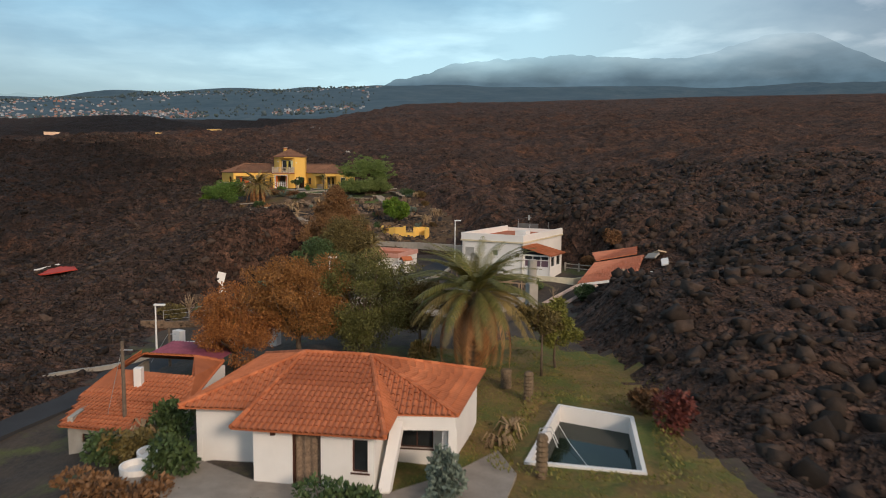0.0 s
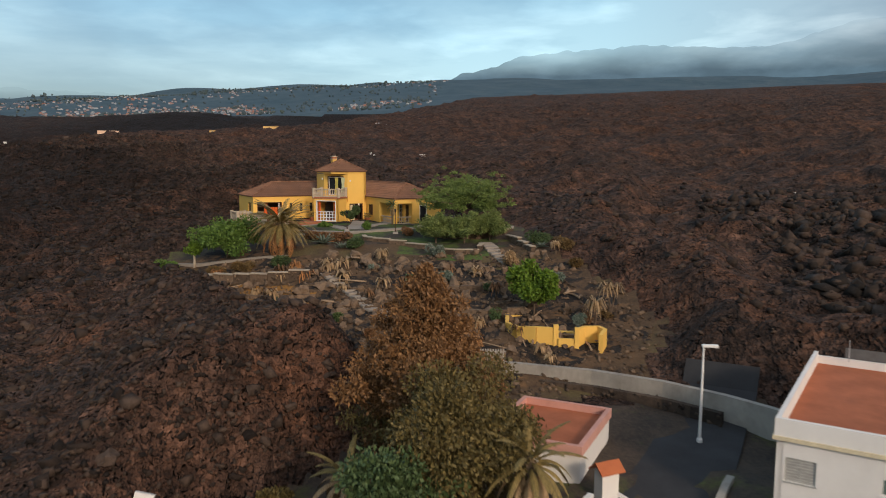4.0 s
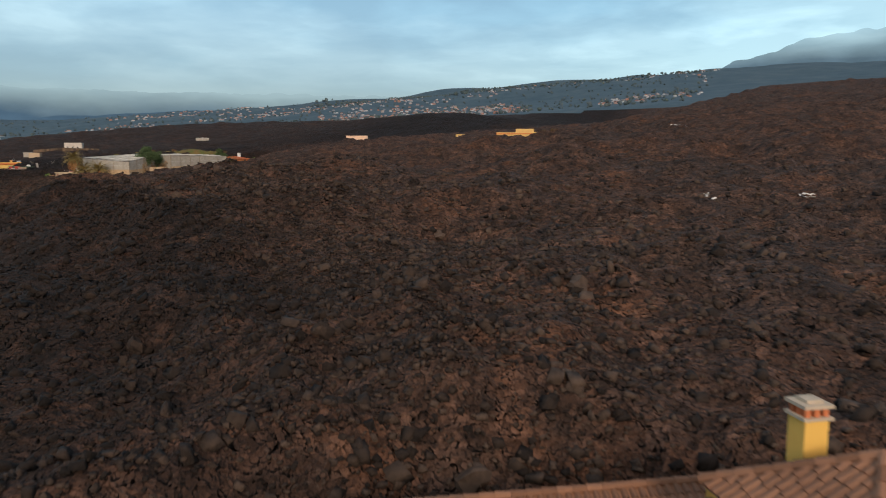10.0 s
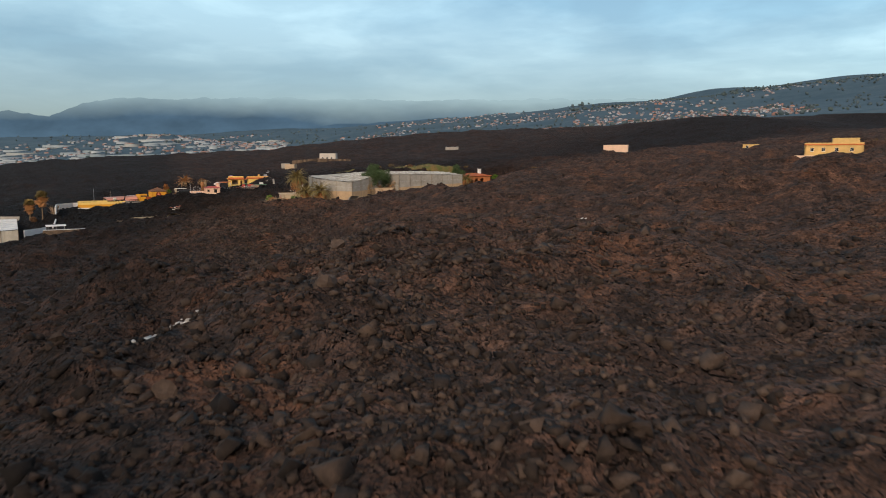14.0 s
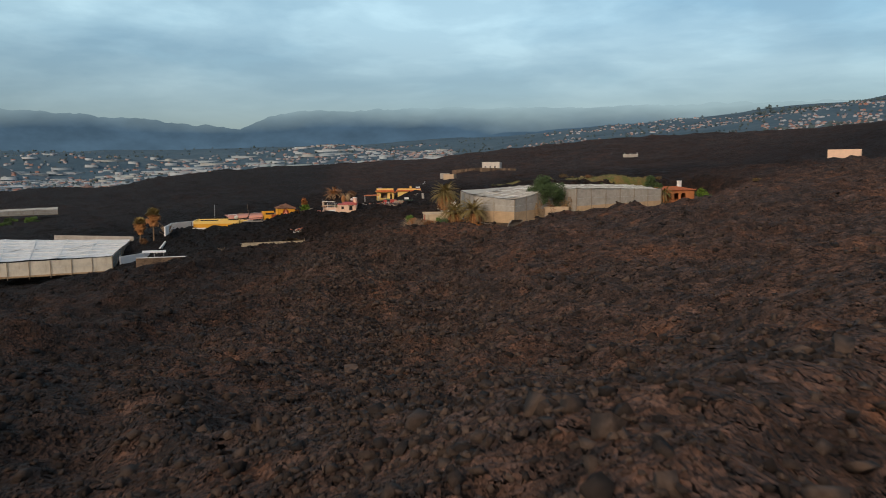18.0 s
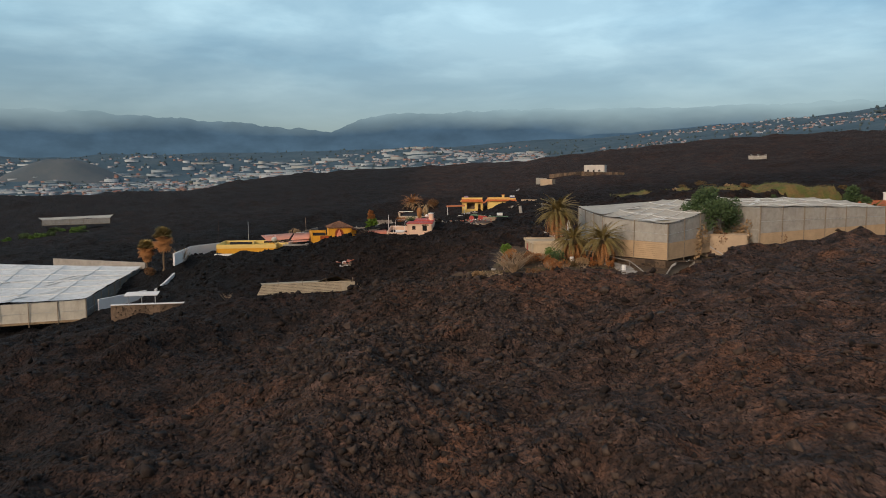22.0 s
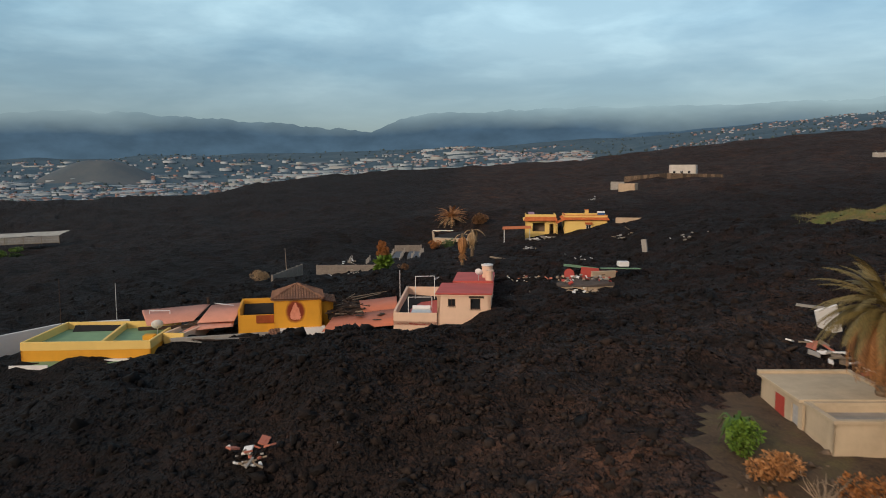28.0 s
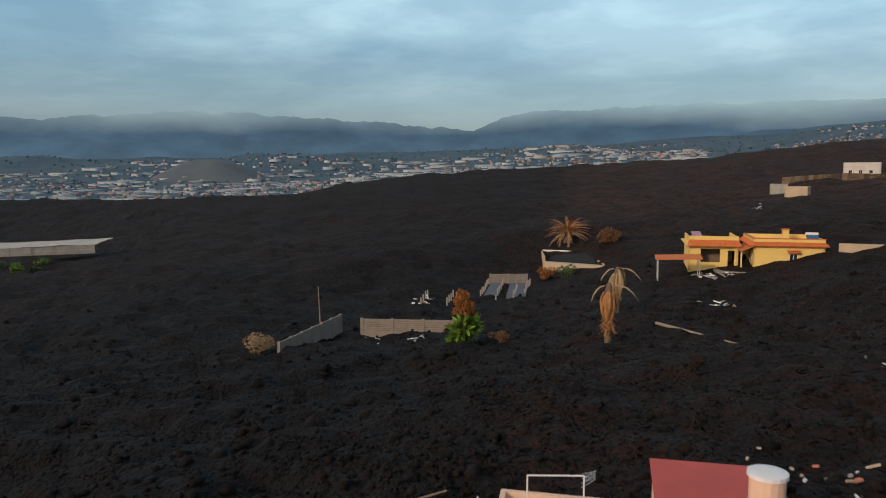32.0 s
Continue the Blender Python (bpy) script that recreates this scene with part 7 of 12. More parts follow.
def slat_fence(pts, z, tall=0.8):
    t = thing("slat_fence", "weathered grey slat fence above the wall", "fence")
    for p, q in zip(pts, pts[1:]):
        L, m = dist(p, q), along(p, q, z)
        part("rail", boxes((0, L, -0.02, 0.02, 0.15, 0.22)), CONCRETE, t, m=m)
        part("rail", boxes((0, L, -0.02, 0.02, 0.6, 0.67)), CONCRETE, t, m=m)
        slat = finish(boxes((-0.05, 0.05, -0.045, -0.02, 0, tall)), "slat", CONCRETE)
        for i in range(int(L / 0.17)):
            part("slat", slat, None, t, m=m @ pose(0.08 + i * 0.17, 0, 0))
    return t


slat_fence([(-17.0, 100.2), (-13.0, 101.2), (-9.0, 101.3)], 17.5)


def yellow_gate():
    t = thing("garden_gate", "curved yellow masonry entrance walls with low benches", "gate", pose(0, 0, 0))
    mat = YELLOW_WALL

    def arc(pts, tall, name="wing"):
        for (p, q), h0, h1 in zip(zip(pts, pts[1:]), tall, tall[1:]):
            d = Vector((q[0] - p[0], q[1] - p[1])).normalized()
            s = Vector((-d.y, d.x)) * 0.14
            bm = bmesh.new()
            prism(bm, [(p[0] - s.x, p[1] - s.y), (q[0] - s.x, q[1] - s.y), (q[0] + s.x, q[1] + s.y), (p[0] + s.x, p[1] + s.y)], 16.6, [18.5 + h0, 18.5 + h1, 18.5 + h1, 18.5 + h0])
            part(name, bm, mat, t)

    arc([(-9.0, 108.6), (-9.0, 106.6), (-8.2, 105.2), (-6.9, 104.4), (-5.6, 104.2)], [0.7, 0.5, 0.5, 0.7, 0.7])
    arc([(-8.9, 109.0), (-7.0, 109.4), (-4.8, 109.2)], [0.5, 0.5, 0.5])
    arc([(-5.4, 104.0), (-4.2, 103.9)], [0.0, 0.0], "threshold")
    arc([(-4.2, 103.9), (-3.6, 104.7), (-2.6, 104.9), (-2.2, 104.2), (-2.6, 103.2)], [0.7, 0.75, 0.75, 0.7, 0.5])
    part("post", boxes((-5.75, -5.4, 104.0, 104.4, 16.6, 19.4)), mat, t)
    part("post", boxes((-4.3, -4.0, 103.7, 104.1, 16.6, 19.3)), mat, t)
    part("bench", boxes((-5.6, -4.2, 105.6, 106.0, 17.0, 18.6)), mat, t)
    return t


yellow_gate()


def white_house():
    # the long face with the windows runs from (0, 0) along x
    h = thing("white_house", "white flat-roofed house with parapet and orange-roofed sun porch", "house", pose(2.2, 83.4, 16.0, 0, 0, -27.5))
    LX, LY, top = 7.3, 13.0, 4.35
    W = lambda p, q, holes=(), z0=-1.0, z1=3.45: wall_part(h, p, q, z0, z1, 0.25, WHITE_WALL, holes)[1]
    m = W((0, 0), (LX, 0), [(0.35, 1.5, 1.75, 2.75), (3.75, 4.4, 1.95, 2.65), (6.5, 6.9, 2.0, 2.4), (1.9, 2.55, 0.05, 0.4), (5.0, 5.6, 0.05, 0.4)])
    window(h, 0.35, 1.5, 1.75, 2.75, m, plain("grey_shutter_paint", (0.42, 0.41, 0.38)), (2, 8), 0.05, "shuttered_window", width=0.05, glass=plain("grey_blind", (0.38, 0.37, 0.35)))
    window(h, 3.75, 4.4, 1.95, 2.65, m, WHITE_FRAME, (1, 1), 0.06, glass=plain("grey_green_pane", (0.12, 0.17, 0.15), 0.2))
    window(h, 6.5, 6.9, 2.0, 2.4, m, DARK_WOOD, (2, 1), 0.06)
    for x in (1.9, 5.0):
        window(h, x, x + 0.62, 0.05, 0.4, m, CONCRETE, (1, 1), 0.12, "cellar_vent", sill=False)
    W((0, LY), (0, 0))
    W((LX, 0), (LX, LY))
    W((LX, LY), (0, LY))
    part("cornice", boxes((-0.16, LX + 0.16, -0.16, LY + 0.16, 3.45, 3.62)), plain("cream_cornice", (0.68, 0.58, 0.40)), h)
    for row in ((-0.1, LX + 0.1, -0.1, 0.1, 3.62, top), (-0.1, LX + 0.1, LY - 0.1, LY + 0.1, 3.62, top - 0.25), (-0.1, 0.1, 0.1, LY - 0.1, 3.62, top), (LX - 0.1, LX + 0.1, 0.1, LY - 0.1, 3.62, top)):
        part("parapet", boxes(row), WHITE_WALL, h)
    part("roof_floor", boxes((0.1, LX - 0.1, 0.1, LY - 0.1, 3.55, 3.68)), OCHRE_RED, h, "brick-red roof floor")
    part("roof_box", boxes((LX - 1.4, LX - 0.15, 1.2, 2.6, 3.68, 4.75)), WHITE_WALL, h)
    bm = boxes((1.4, 4.2, LY - 0.02, LY + 0.02, top - 0.2, top + 0.35))
    part("roof_rail", bm, plain("dark_grey_rail", (0.12, 0.12, 0.12)), h)
    # sun porch
    P = new("sun_porch")
    P.parent, P["label"] = h, "glazed white sun porch under a sloping orange roof"
    P.matrix_basis = pose(LX, 0.2, 0)
    pw, pd = 3.1, 3.8
    part("front_wall", wall_bm(pw, -1.0, 2.3, 0.2, [(0.15, 2.95, 1.05, 2.15)]), WHITE_WALL, P)
    part("side_wall", wall_bm(pd, -1.0, 2.3, 0.2, [(0.4, 1.5, 1.1, 2.1), (2.1, 3.3, 1.1, 2.1)]), WHITE_WALL, P, m=pose(pw, 0, 0, 0, 0, 90))
    violet = plain("violet_blind", (0.14, 0.085, 0.11), 0.35)
    for i in range(3):
        x = 0.15 + i * 0.934
        part("pane", boxes((x, x + 0.93, 0.08, 0.1, 1.05, 1.75)), violet, P)
        part("upper_pane", boxes((x, x + 0.93, 0.08, 0.1, 1.76, 2.15)), GLASS, P)
        part("glazing_bar", boxes((x, x + 0.07, 0.02, 0.14, 1.05, 2.15)), WHITE_FRAME, P)
    part("glazing_rail", boxes((0.22, 2.95, 0.03, 0.13, 1.72, 1.79)), WHITE_FRAME, P)
    part("side_pane", boxes((0.4, 1.5, 0.08, 0.1, 1.1, 2.1)), GLASS, P, m=pose(pw, 0, 0, 0, 0, 90))
    part("side_pane", boxes((2.1, 3.3, 0.08, 0.1, 1.1, 2.1)), GLASS, P, m=pose(pw, 0, 0, 0, 0, 90))
    bm = bmesh.new()
    slab(bm, [(0.02, 0.04, 2.34), (pw, 0.04, 2.34), (pw, 0.05, 2.36), (0.02, 0.05, 3.0)], 0.01)
    part("gable_pane", bm, GLASS, P)
    tiled_face(P, [(pw + 0.35, -0.45, 2.35), (pw + 0.35, pd + 0.2, 2.35), (0.0, pd + 0.2, 3.15), (0.0, -0.45, 3.15)], ROOF_ORANGE, 0.25, rows=False)
    # aerials
    for x, y, t in ((LX - 0.6, 3.6, 2.2), (1.6, LY - 0.3, 1.2), (LX - 1.6, LY - 0.5, 1.0)):
        a = new("aerial")
        a.parent, a.matrix_basis = h, pose(x, y, 4.0)
        part("mast", lathe(bmesh.new(), [(0.025, 0), (0.02, t)], 6), STEEL, a)
        if t > 2:
            b = boxes((-0.6, 0.2, -0.012, 0.012, t - 0.1, t - 0.07))
            for i in range(6):
                box(b, -0.55 + i * 0.13, -0.54 + i * 0.13, -0.22, 0.22, t - 0.1, t - 0.08)
            box(b, -0.15, -0.1, -0.25, 0.25, t - 0.4, t + 0.15)
            part("antenna", b, STEEL, a)
    return h


white_house()
solid_wall("garden_wall", "low cream garden wall before the white house", [(7.6, 78.9), (13.6, 76.2), (17.6, 79.6)], 0.55, 0.2, plain("cream_wall_paint", (0.66, 0.58, 0.42), 0.85, 0.1, dirt=0.2), 15.75)


def pipe_rail(pts, z, posts=4, label="pale concrete rail along the terrace edge"):
    t = thing("garden_rail", label, "railing")
    for p, q in zip(pts, pts[1:]):
        L, m = dist(p, q), along(p, q, z)
        for h in (0.5, 0.95):
            part("rail", boxes((0, L, -0.05, 0.05, h - 0.05, h + 0.04)), CONCRETE, t, m=m)
        for i in range(posts + 1):
            part("post", boxes((-0.08, 0.08, -0.08, 0.08, -0.5, 1.1)), CONCRETE, t, m=m @ pose(L * i / posts, 0, 0))
    return t


pipe_rail([(14.0, 84.0), (19.5, 79.8)], 15.9)


def concrete_basin():
    t = thing("water_basin", "empty concrete water basin with thick weathered walls", "basin", pose(0, 0, 0))
    ring = BASIN
    cx, cy = sum(p[0] for p in ring) / 4, sum(p[1] for p in ring) / 4
    inner = [(x + (cx - x) * 0.12, y + (cy - y) * 0.14) for x, y in ring]
    for i in range(4):
        j = (i + 1) % 4
        bm = bmesh.new()
        prism(bm, [ring[i], ring[j], inner[j], inner[i]], 12.2, 15.35)
        part("basin_wall", bm, CONCRETE, t)
        bm = bmesh.new()
        far = [(x - (cx - x) * 0.20, y - (cy - y) * 0.20) for x, y in (ring[i], ring[j])]
        prism(bm, [far[0], far[1], ring[j], ring[i]], 13.5, [14.9, 14.9, 15.25, 15.25])
        part("earth_border", bm, SOIL, t)
        bm = bmesh.new()
        lip = [(x + (cx - x) * 0.05, y + (cy - y) * 0.05) for x, y in (ring[j], ring[i])]
        prism(bm, [ring[i], ring[j], *lip], 15.35, 15.62)
        part("coping", bm, CONCRETE, t)
    bm = bmesh.new()
    prism(bm, inner, 12.3, 12.9)
    part("ash_floor", bm, ASH, t, "black ash on the basin floor")
    for i in range(5):
        part("stair", boxes((2.6 - i * 0.35, 3.0 - i * 0.35, 68.6, 69.6, 12.6, 13.1 + i * 0.45)), CONCRETE, t)
    bm = bmesh.new()
    tube(bm, [(1.5, 71.4, 15.8), (7.5, 68.8, 15.8)], 0.06, 6)
    part("pipe", bm, STEEL, t)
    return t


concrete_basin()


def pillar(x, y, z0, z1):
    t = thing("concrete_pillar", "tall weathered concrete pillar with a round head", "pillar", pose(x, y, z0, 0, 0, 20))
    part("shaft", boxes((-0.42, 0.42, -0.42, 0.42, -0.4, (z1 - z0) * 0.62), bevel=0.04), CONCRETE, t)
    part("head", lathe(bmesh.new(), [(0.40, (z1 - z0) * 0.62), (0.40, z1 - z0 - 0.03), (0.36, z1 - z0)], 14), CONCRETE, t)
    return t


pillar(7.9, 63.9, 14.2, 19.7)


def collapsed_roof():
    t = thing("collapsed_house", "collapsed house with broken orange roof slabs in lava", "ruin", pose(0, 0, 0))
    tiles = plain("faded_orange_tiles", (0.66, 0.225, 0.115), 0.8, 0.18, 1.2, dirt=0.15)
    tiled_face(t, [(13.4, 72.6, 16.3), (18.8, 71.2, 17.3), (21.4, 78.2, 18.6), (16.2, 78.4, 17.7)], tiles, 0.25, rows=False)
    tiled_face(t, [(16.4, 78.6, 17.9), (20.8, 78.8, 18.7), (21.6, 82.0, 19.1), (16.6, 81.8, 18.4)], tiles, 0.25, rows=False)
    part("white_soffit", boxes((0, 5.4, 0, 0.3, -0.35, -0.1)), WHITE_WALL, t, m=along((13.5, 72.5), (18.8, 71.1), 16.8) @ pose(0, 0, -0.4, 0, -10, 0))
    rnd = random.Random(4)
    for i in range(26):
        s = rnd.uniform(0.35, 1.0)
        x, y = (rnd.uniform(15.5, 22.5), rnd.uniform(67.8, 71.6)) if i % 3 else (rnd.uniform(19.5, 23.5), rnd.uniform(72, 80))
        mat = (WHITE_WALL, TAN_WALL, WHITE_WALL, CONCRETE)[i % 4]
        part("slab_fragment", boxes((-s, s, -s * 0.6, s * 0.6, -0.09, 0.09), bevel=0.02), mat, t, m=pose(x, y, level(x, y) + rnd.uniform(0.1, 0.5), rnd.uniform(-40, 40), rnd.uniform(-40, 40), rnd.uniform(0, 180)))
    for p, q in (((9.5, 69.0, 14.8), (14.4, 73.4, 16.4)), ((11.0, 68.6, 14.6), (15.2, 72.0, 16.2))):
        bm = bmesh.new()
        tube(bm, [p, q], 0.22, 4)
        part("fallen_beam", bm, plain("pinkish_beam", (0.50, 0.38, 0.32)), t)
    return t


collapsed_roof()


def tool_shed():
    t = thing("garden_shed", "brown wooden shed with a green sheet roof", "shed", pose(-18.2, 80.6, 12.9, 0, 0, 38))
    wood = plain("red_brown_boards", (0.145, 0.052, 0.030), 0.85, 0.25, 2.0, dirt=0.2)
    for m, L in ((pose(-1.5, -1.3, 0), 3.0), (pose(1.5, -1.3, 0, 0, 0, 90), 2.6), (pose(1.5, 1.3, 0, 0, 0, 180), 3.0), (pose(-1.5, 1.3, 0, 0, 0, 270), 2.6)):
        for i in range(int(L / 0.2)):
            part("board", boxes((i * 0.2, i * 0.2 + 0.19, 0, 0.04, -0.3, 1.75)), wood, t, m=m)
    green = plain("green_sheet", (0.045, 0.30, 0.22), 0.5, 0.12, 2.0)
    bm = bmesh.new()
    n = 30
    rows = []
    for i in range(n + 1):
        x = -1.8 + 3.6 * i / n
        rows.append((bm.verts.new((x, -1.6, 1.78 + 0.03 * (i % 2))), bm.verts.new((x, 1.6, 2.0 + 0.03 * (i % 2)))))
    for a, b in zip(rows, rows[1:]):
        bm.faces.new((a[0], b[0], b[1], a[1]))
    part("sheet_roof", bm, green, t)
    return t


tool_shed()
stone_wall("field_wall", "dry stone terrace wall below the shed", [(-26.5, 78.0), (-22.5, 76.8), (-19.0, 76.6)], 0.8, 0.5, stone_mat("brown_wall_stone", (0.045, 0.032, 0.024), (0.15, 0.10, 0.07)), None, 41)
stone_wall("field_wall", "dry stone terrace wall beside the lane", [(-27.5, 66.5), (-23.5, 67.5), (-18.0, 69.8)], 0.6, 0.5, FIELD_STONE, None, 43)
solid_wall("stone_block", "rough pale masonry block below the shed", [(-20.6, 79.4), (-18.2, 77.0)], 1.1, 0.5, PAVING, 12.4)
solid_wall("yard_wall", "white yard wall with a raised pier", [(-21.4, 58.6), (-17.4, 56.0), (-14.6, 54.8)], 0.7, 0.22, WHITE_WALL)
solid_wall("yard_pier", "tall white gate pier beside the lane", [(-21.5, 58.9), (-20.8, 58.5)], 1.6, 0.6, WHITE_WALL)
solid_wall("yard_pier", "tall white gate pier beside the trees", [(-12.3, 52.8), (-11.6, 52.4)], 2.0, 0.5, WHITE_WALL)


def wire_fence(pts, tall, posts, mat, label):
    t = thing("wire_fence", label, "fence")
    for p, q in zip(pts, pts[1:]):
        for i in range(posts):
            x, y = p[0] + (q[0] - p[0]) * i / (posts - 1), p[1] + (q[1] - p[1]) * i / (posts - 1)
            part("post", lathe(bmesh.new(), [(0.04, -0.3), (0.035, tall)], 6), mat, t, m=pose(x, y, level(x, y)))
        for h in (0.35, 0.7, 0.98):
            bm = bmesh.new()
            tube(bm, [(p[0], p[1], level(*p) + tall * h), (q[0], q[1], level(*q) + tall * h)], 0.012, 3)
            part("wire", bm, STEEL, t)
    return t


wire_fence([(-26.0, 68.0), (-17.6, 71.4)], 1.4, 5, CONCRETE, "wire fence with pale posts along the terrace")
wire_fence([(-17.4, 71.2), (-13.8, 72.4)], 1.3, 9, LEAF_DARK, "dark green wire gate beside the lane")

# debris on the lava beside the lane
red = thing("torn_roof_sheet", "torn red roof sheet stranded on the lava", "roof sheet", pose(-44.3, 82.6, level(-44.3, 82.6) + 0.35, 8, -6, 20))
bm = bmesh.new()
prism(bm, [(-2.9, -0.6), (-0.5, -1.3), (2.8, -0.9), (2.4, 0.5), (0.9, 1.3), (-0.8, 0.5), (-2.7, 0.4)], -0.06, 0.06)
part("sheet", bm, plain("bright_red_sheet", (0.46, 0.055, 0.035), 0.6, 0.2, 1.0), red)
part("batten", boxes((-1.2, 1.6, 0.6, 0.8, 0.06, 0.2)), WHITE_FRAME, red, m=pose(-0.4, 0.7, 0, 0, 0, 30))
slabs = thing("broken_slab", "upright broken white wall slab at the lava's edge", "rubble", pose(-25.9, 83.6, 12.9))
part("slab", boxes((-0.45, 0.45, -0.12, 0.12, -0.2, 2.6)), WHITE_WALL, slabs, m=pose(0, 0, 0, -12, 14, 10))
part("fallen_slab", boxes((-0.9, 0.9, -0.5, 0.5, 0, 0.22)), WHITE_WALL, slabs, m=pose(0.4, -0.9, 0.4, 10, -14, 40))

# ---- trees and plants of the lane
PINE_LEAF = leaf_mat("brown_pine_needle", (0.13, 0.065, 0.026), (0.30, 0.155, 0.062))
MIX_LEAF = leaf_mat("olive_brown_leaf", (0.075, 0.060, 0.020), (0.20, 0.15, 0.05))
SCORCHED = leaf_mat("scorched_leaf", (0.16, 0.076, 0.020), (0.38, 0.170, 0.050))
MOSS = leaf_mat("olive_yellow_leaf", (0.075, 0.080, 0.020), (0.18, 0.17, 0.050))
palm("date_palm", "tall full date palm with hanging orange fronds", 2.2, 43.6, 4.2, 4.7, 62, 28, 26, 0.36, 31, z=15.2, mats=(PALM_GREEN, PALM_MIXED, PALM_DEAD))
tree("street_tree", "tree with scorched rust-orange leaves", -13.2, 47.0, 5.0, 3.1, LEAF_RUST, 0.075, 26000, 40, 0.15, 0.20, 41, (1.0, 0.9, 0.85), longer=1.5)
tree("street_tree", "tall broad tree with scorched orange-brown leaves", -9.2, 48.2, 6.9, 3.5, SCORCHED, 0.078, 42000, 60, 0.20, 0.18, 42, (1.05, 0.9, 0.9), longer=1.5)
tree("street_tree", "tall tree with olive-yellow leaves", -5.2, 48.8, 6.7, 3.7, MOSS, 0.078, 44000, 60, 0.15, 0.18, 43, (1.0, 0.9, 1.0), longer=1.5)
tree("street_tree", "slender tree with thin brown leaves", -1.4, 50.0, 5.2, 2.6, MIX_LEAF, 0.078, 20000, 34, 0.12, 0.25, 40, (1.0, 0.9, 0.9), longer=1.5)
conifer("conifer", "tall feathery conifer scorched brown above olive green boughs", -13.2, 90.8, 11.5, 4.6, PINE_LEAF, MIX_LEAF, 80000, 0.085, 44, z=14.0)
tree("hedge_tree", "dense dark green bushy tree behind the wall", -10.8, 83.4, 7.2, 4.2, MIX_LEAF, 0.10, 32000, 44, 0.2, 0.12, 45, (0.8, 1.0, 0.75))
tree("hedge_tree", "dense dark green bushy tree behind the wall", -12.4, 77.6, 6.2, 3.6, LEAF_OLIVE, 0.11, 22000, 28, 0.18, 0.12, 46, (0.9, 1.1, 0.75))
tree("hedge_tree", "brown-green bushy tree below the conifer", -13.6, 89.4, 8.6, 3.9, PINE_LEAF, 0.12, 14000, 24, 0.2, 0.12, 47, (0.9, 1.0, 0.95))
palm("date_palm", "small palm with withered hanging fronds", -7.9, 81.2, 3.1, 2.2, 14, 14, 22, 0.22, 33, mats=(PALM_MIXED, PALM_MIXED, STRAW))
palm("date_palm", "pale withered palm behind the shed", -16.2, 85.4, 1.7, 2.1, 14, 18, 18, 0.24, 35, z=13.6, mats=(PALM_MIXED, STRAW, STRAW))
tree("garden_tree", "slender tree with yellow-green leaves by the lawn", 7.3, 45.2, 4.2, 1.7, leaf_mat("yellow_green_leaf", (0.11, 0.115, 0.02), (0.27, 0.26, 0.06)), 0.085, 9000, 24, 0.09, 0.35, 48, (0.9, 0.9, 0.9))
tree("garden_tree", "thin grey-leaved tree beside the pillar", 6.2, 43.4, 4.8, 1.5, MIX_LEAF, 0.085, 3500, 24, 0.08, 0.5, 49, (1, 1, 0.7))
for k, (x, y, h, r) in enumerate(((4.9, 38.6, 1.7, 0.26), (4.4, 29.0, 1.9, 0.24), (3.9, 41.0, 1.2, 0.3))):
    t = thing("palm_stump", "bare ringed palm trunk without fronds", "stump", pose(x, y, level(x, y) - 0.1), "palm stumps")
    prof = []
    for i in range(9):
        prof += [(r * 1.1, h * i / 9), (r * 0.86, h * (i + 0.7) / 9)]
    part("trunk", lathe(bmesh.new(), prof + [(r * 0.6, h)], 12), PALM_BARK, t)
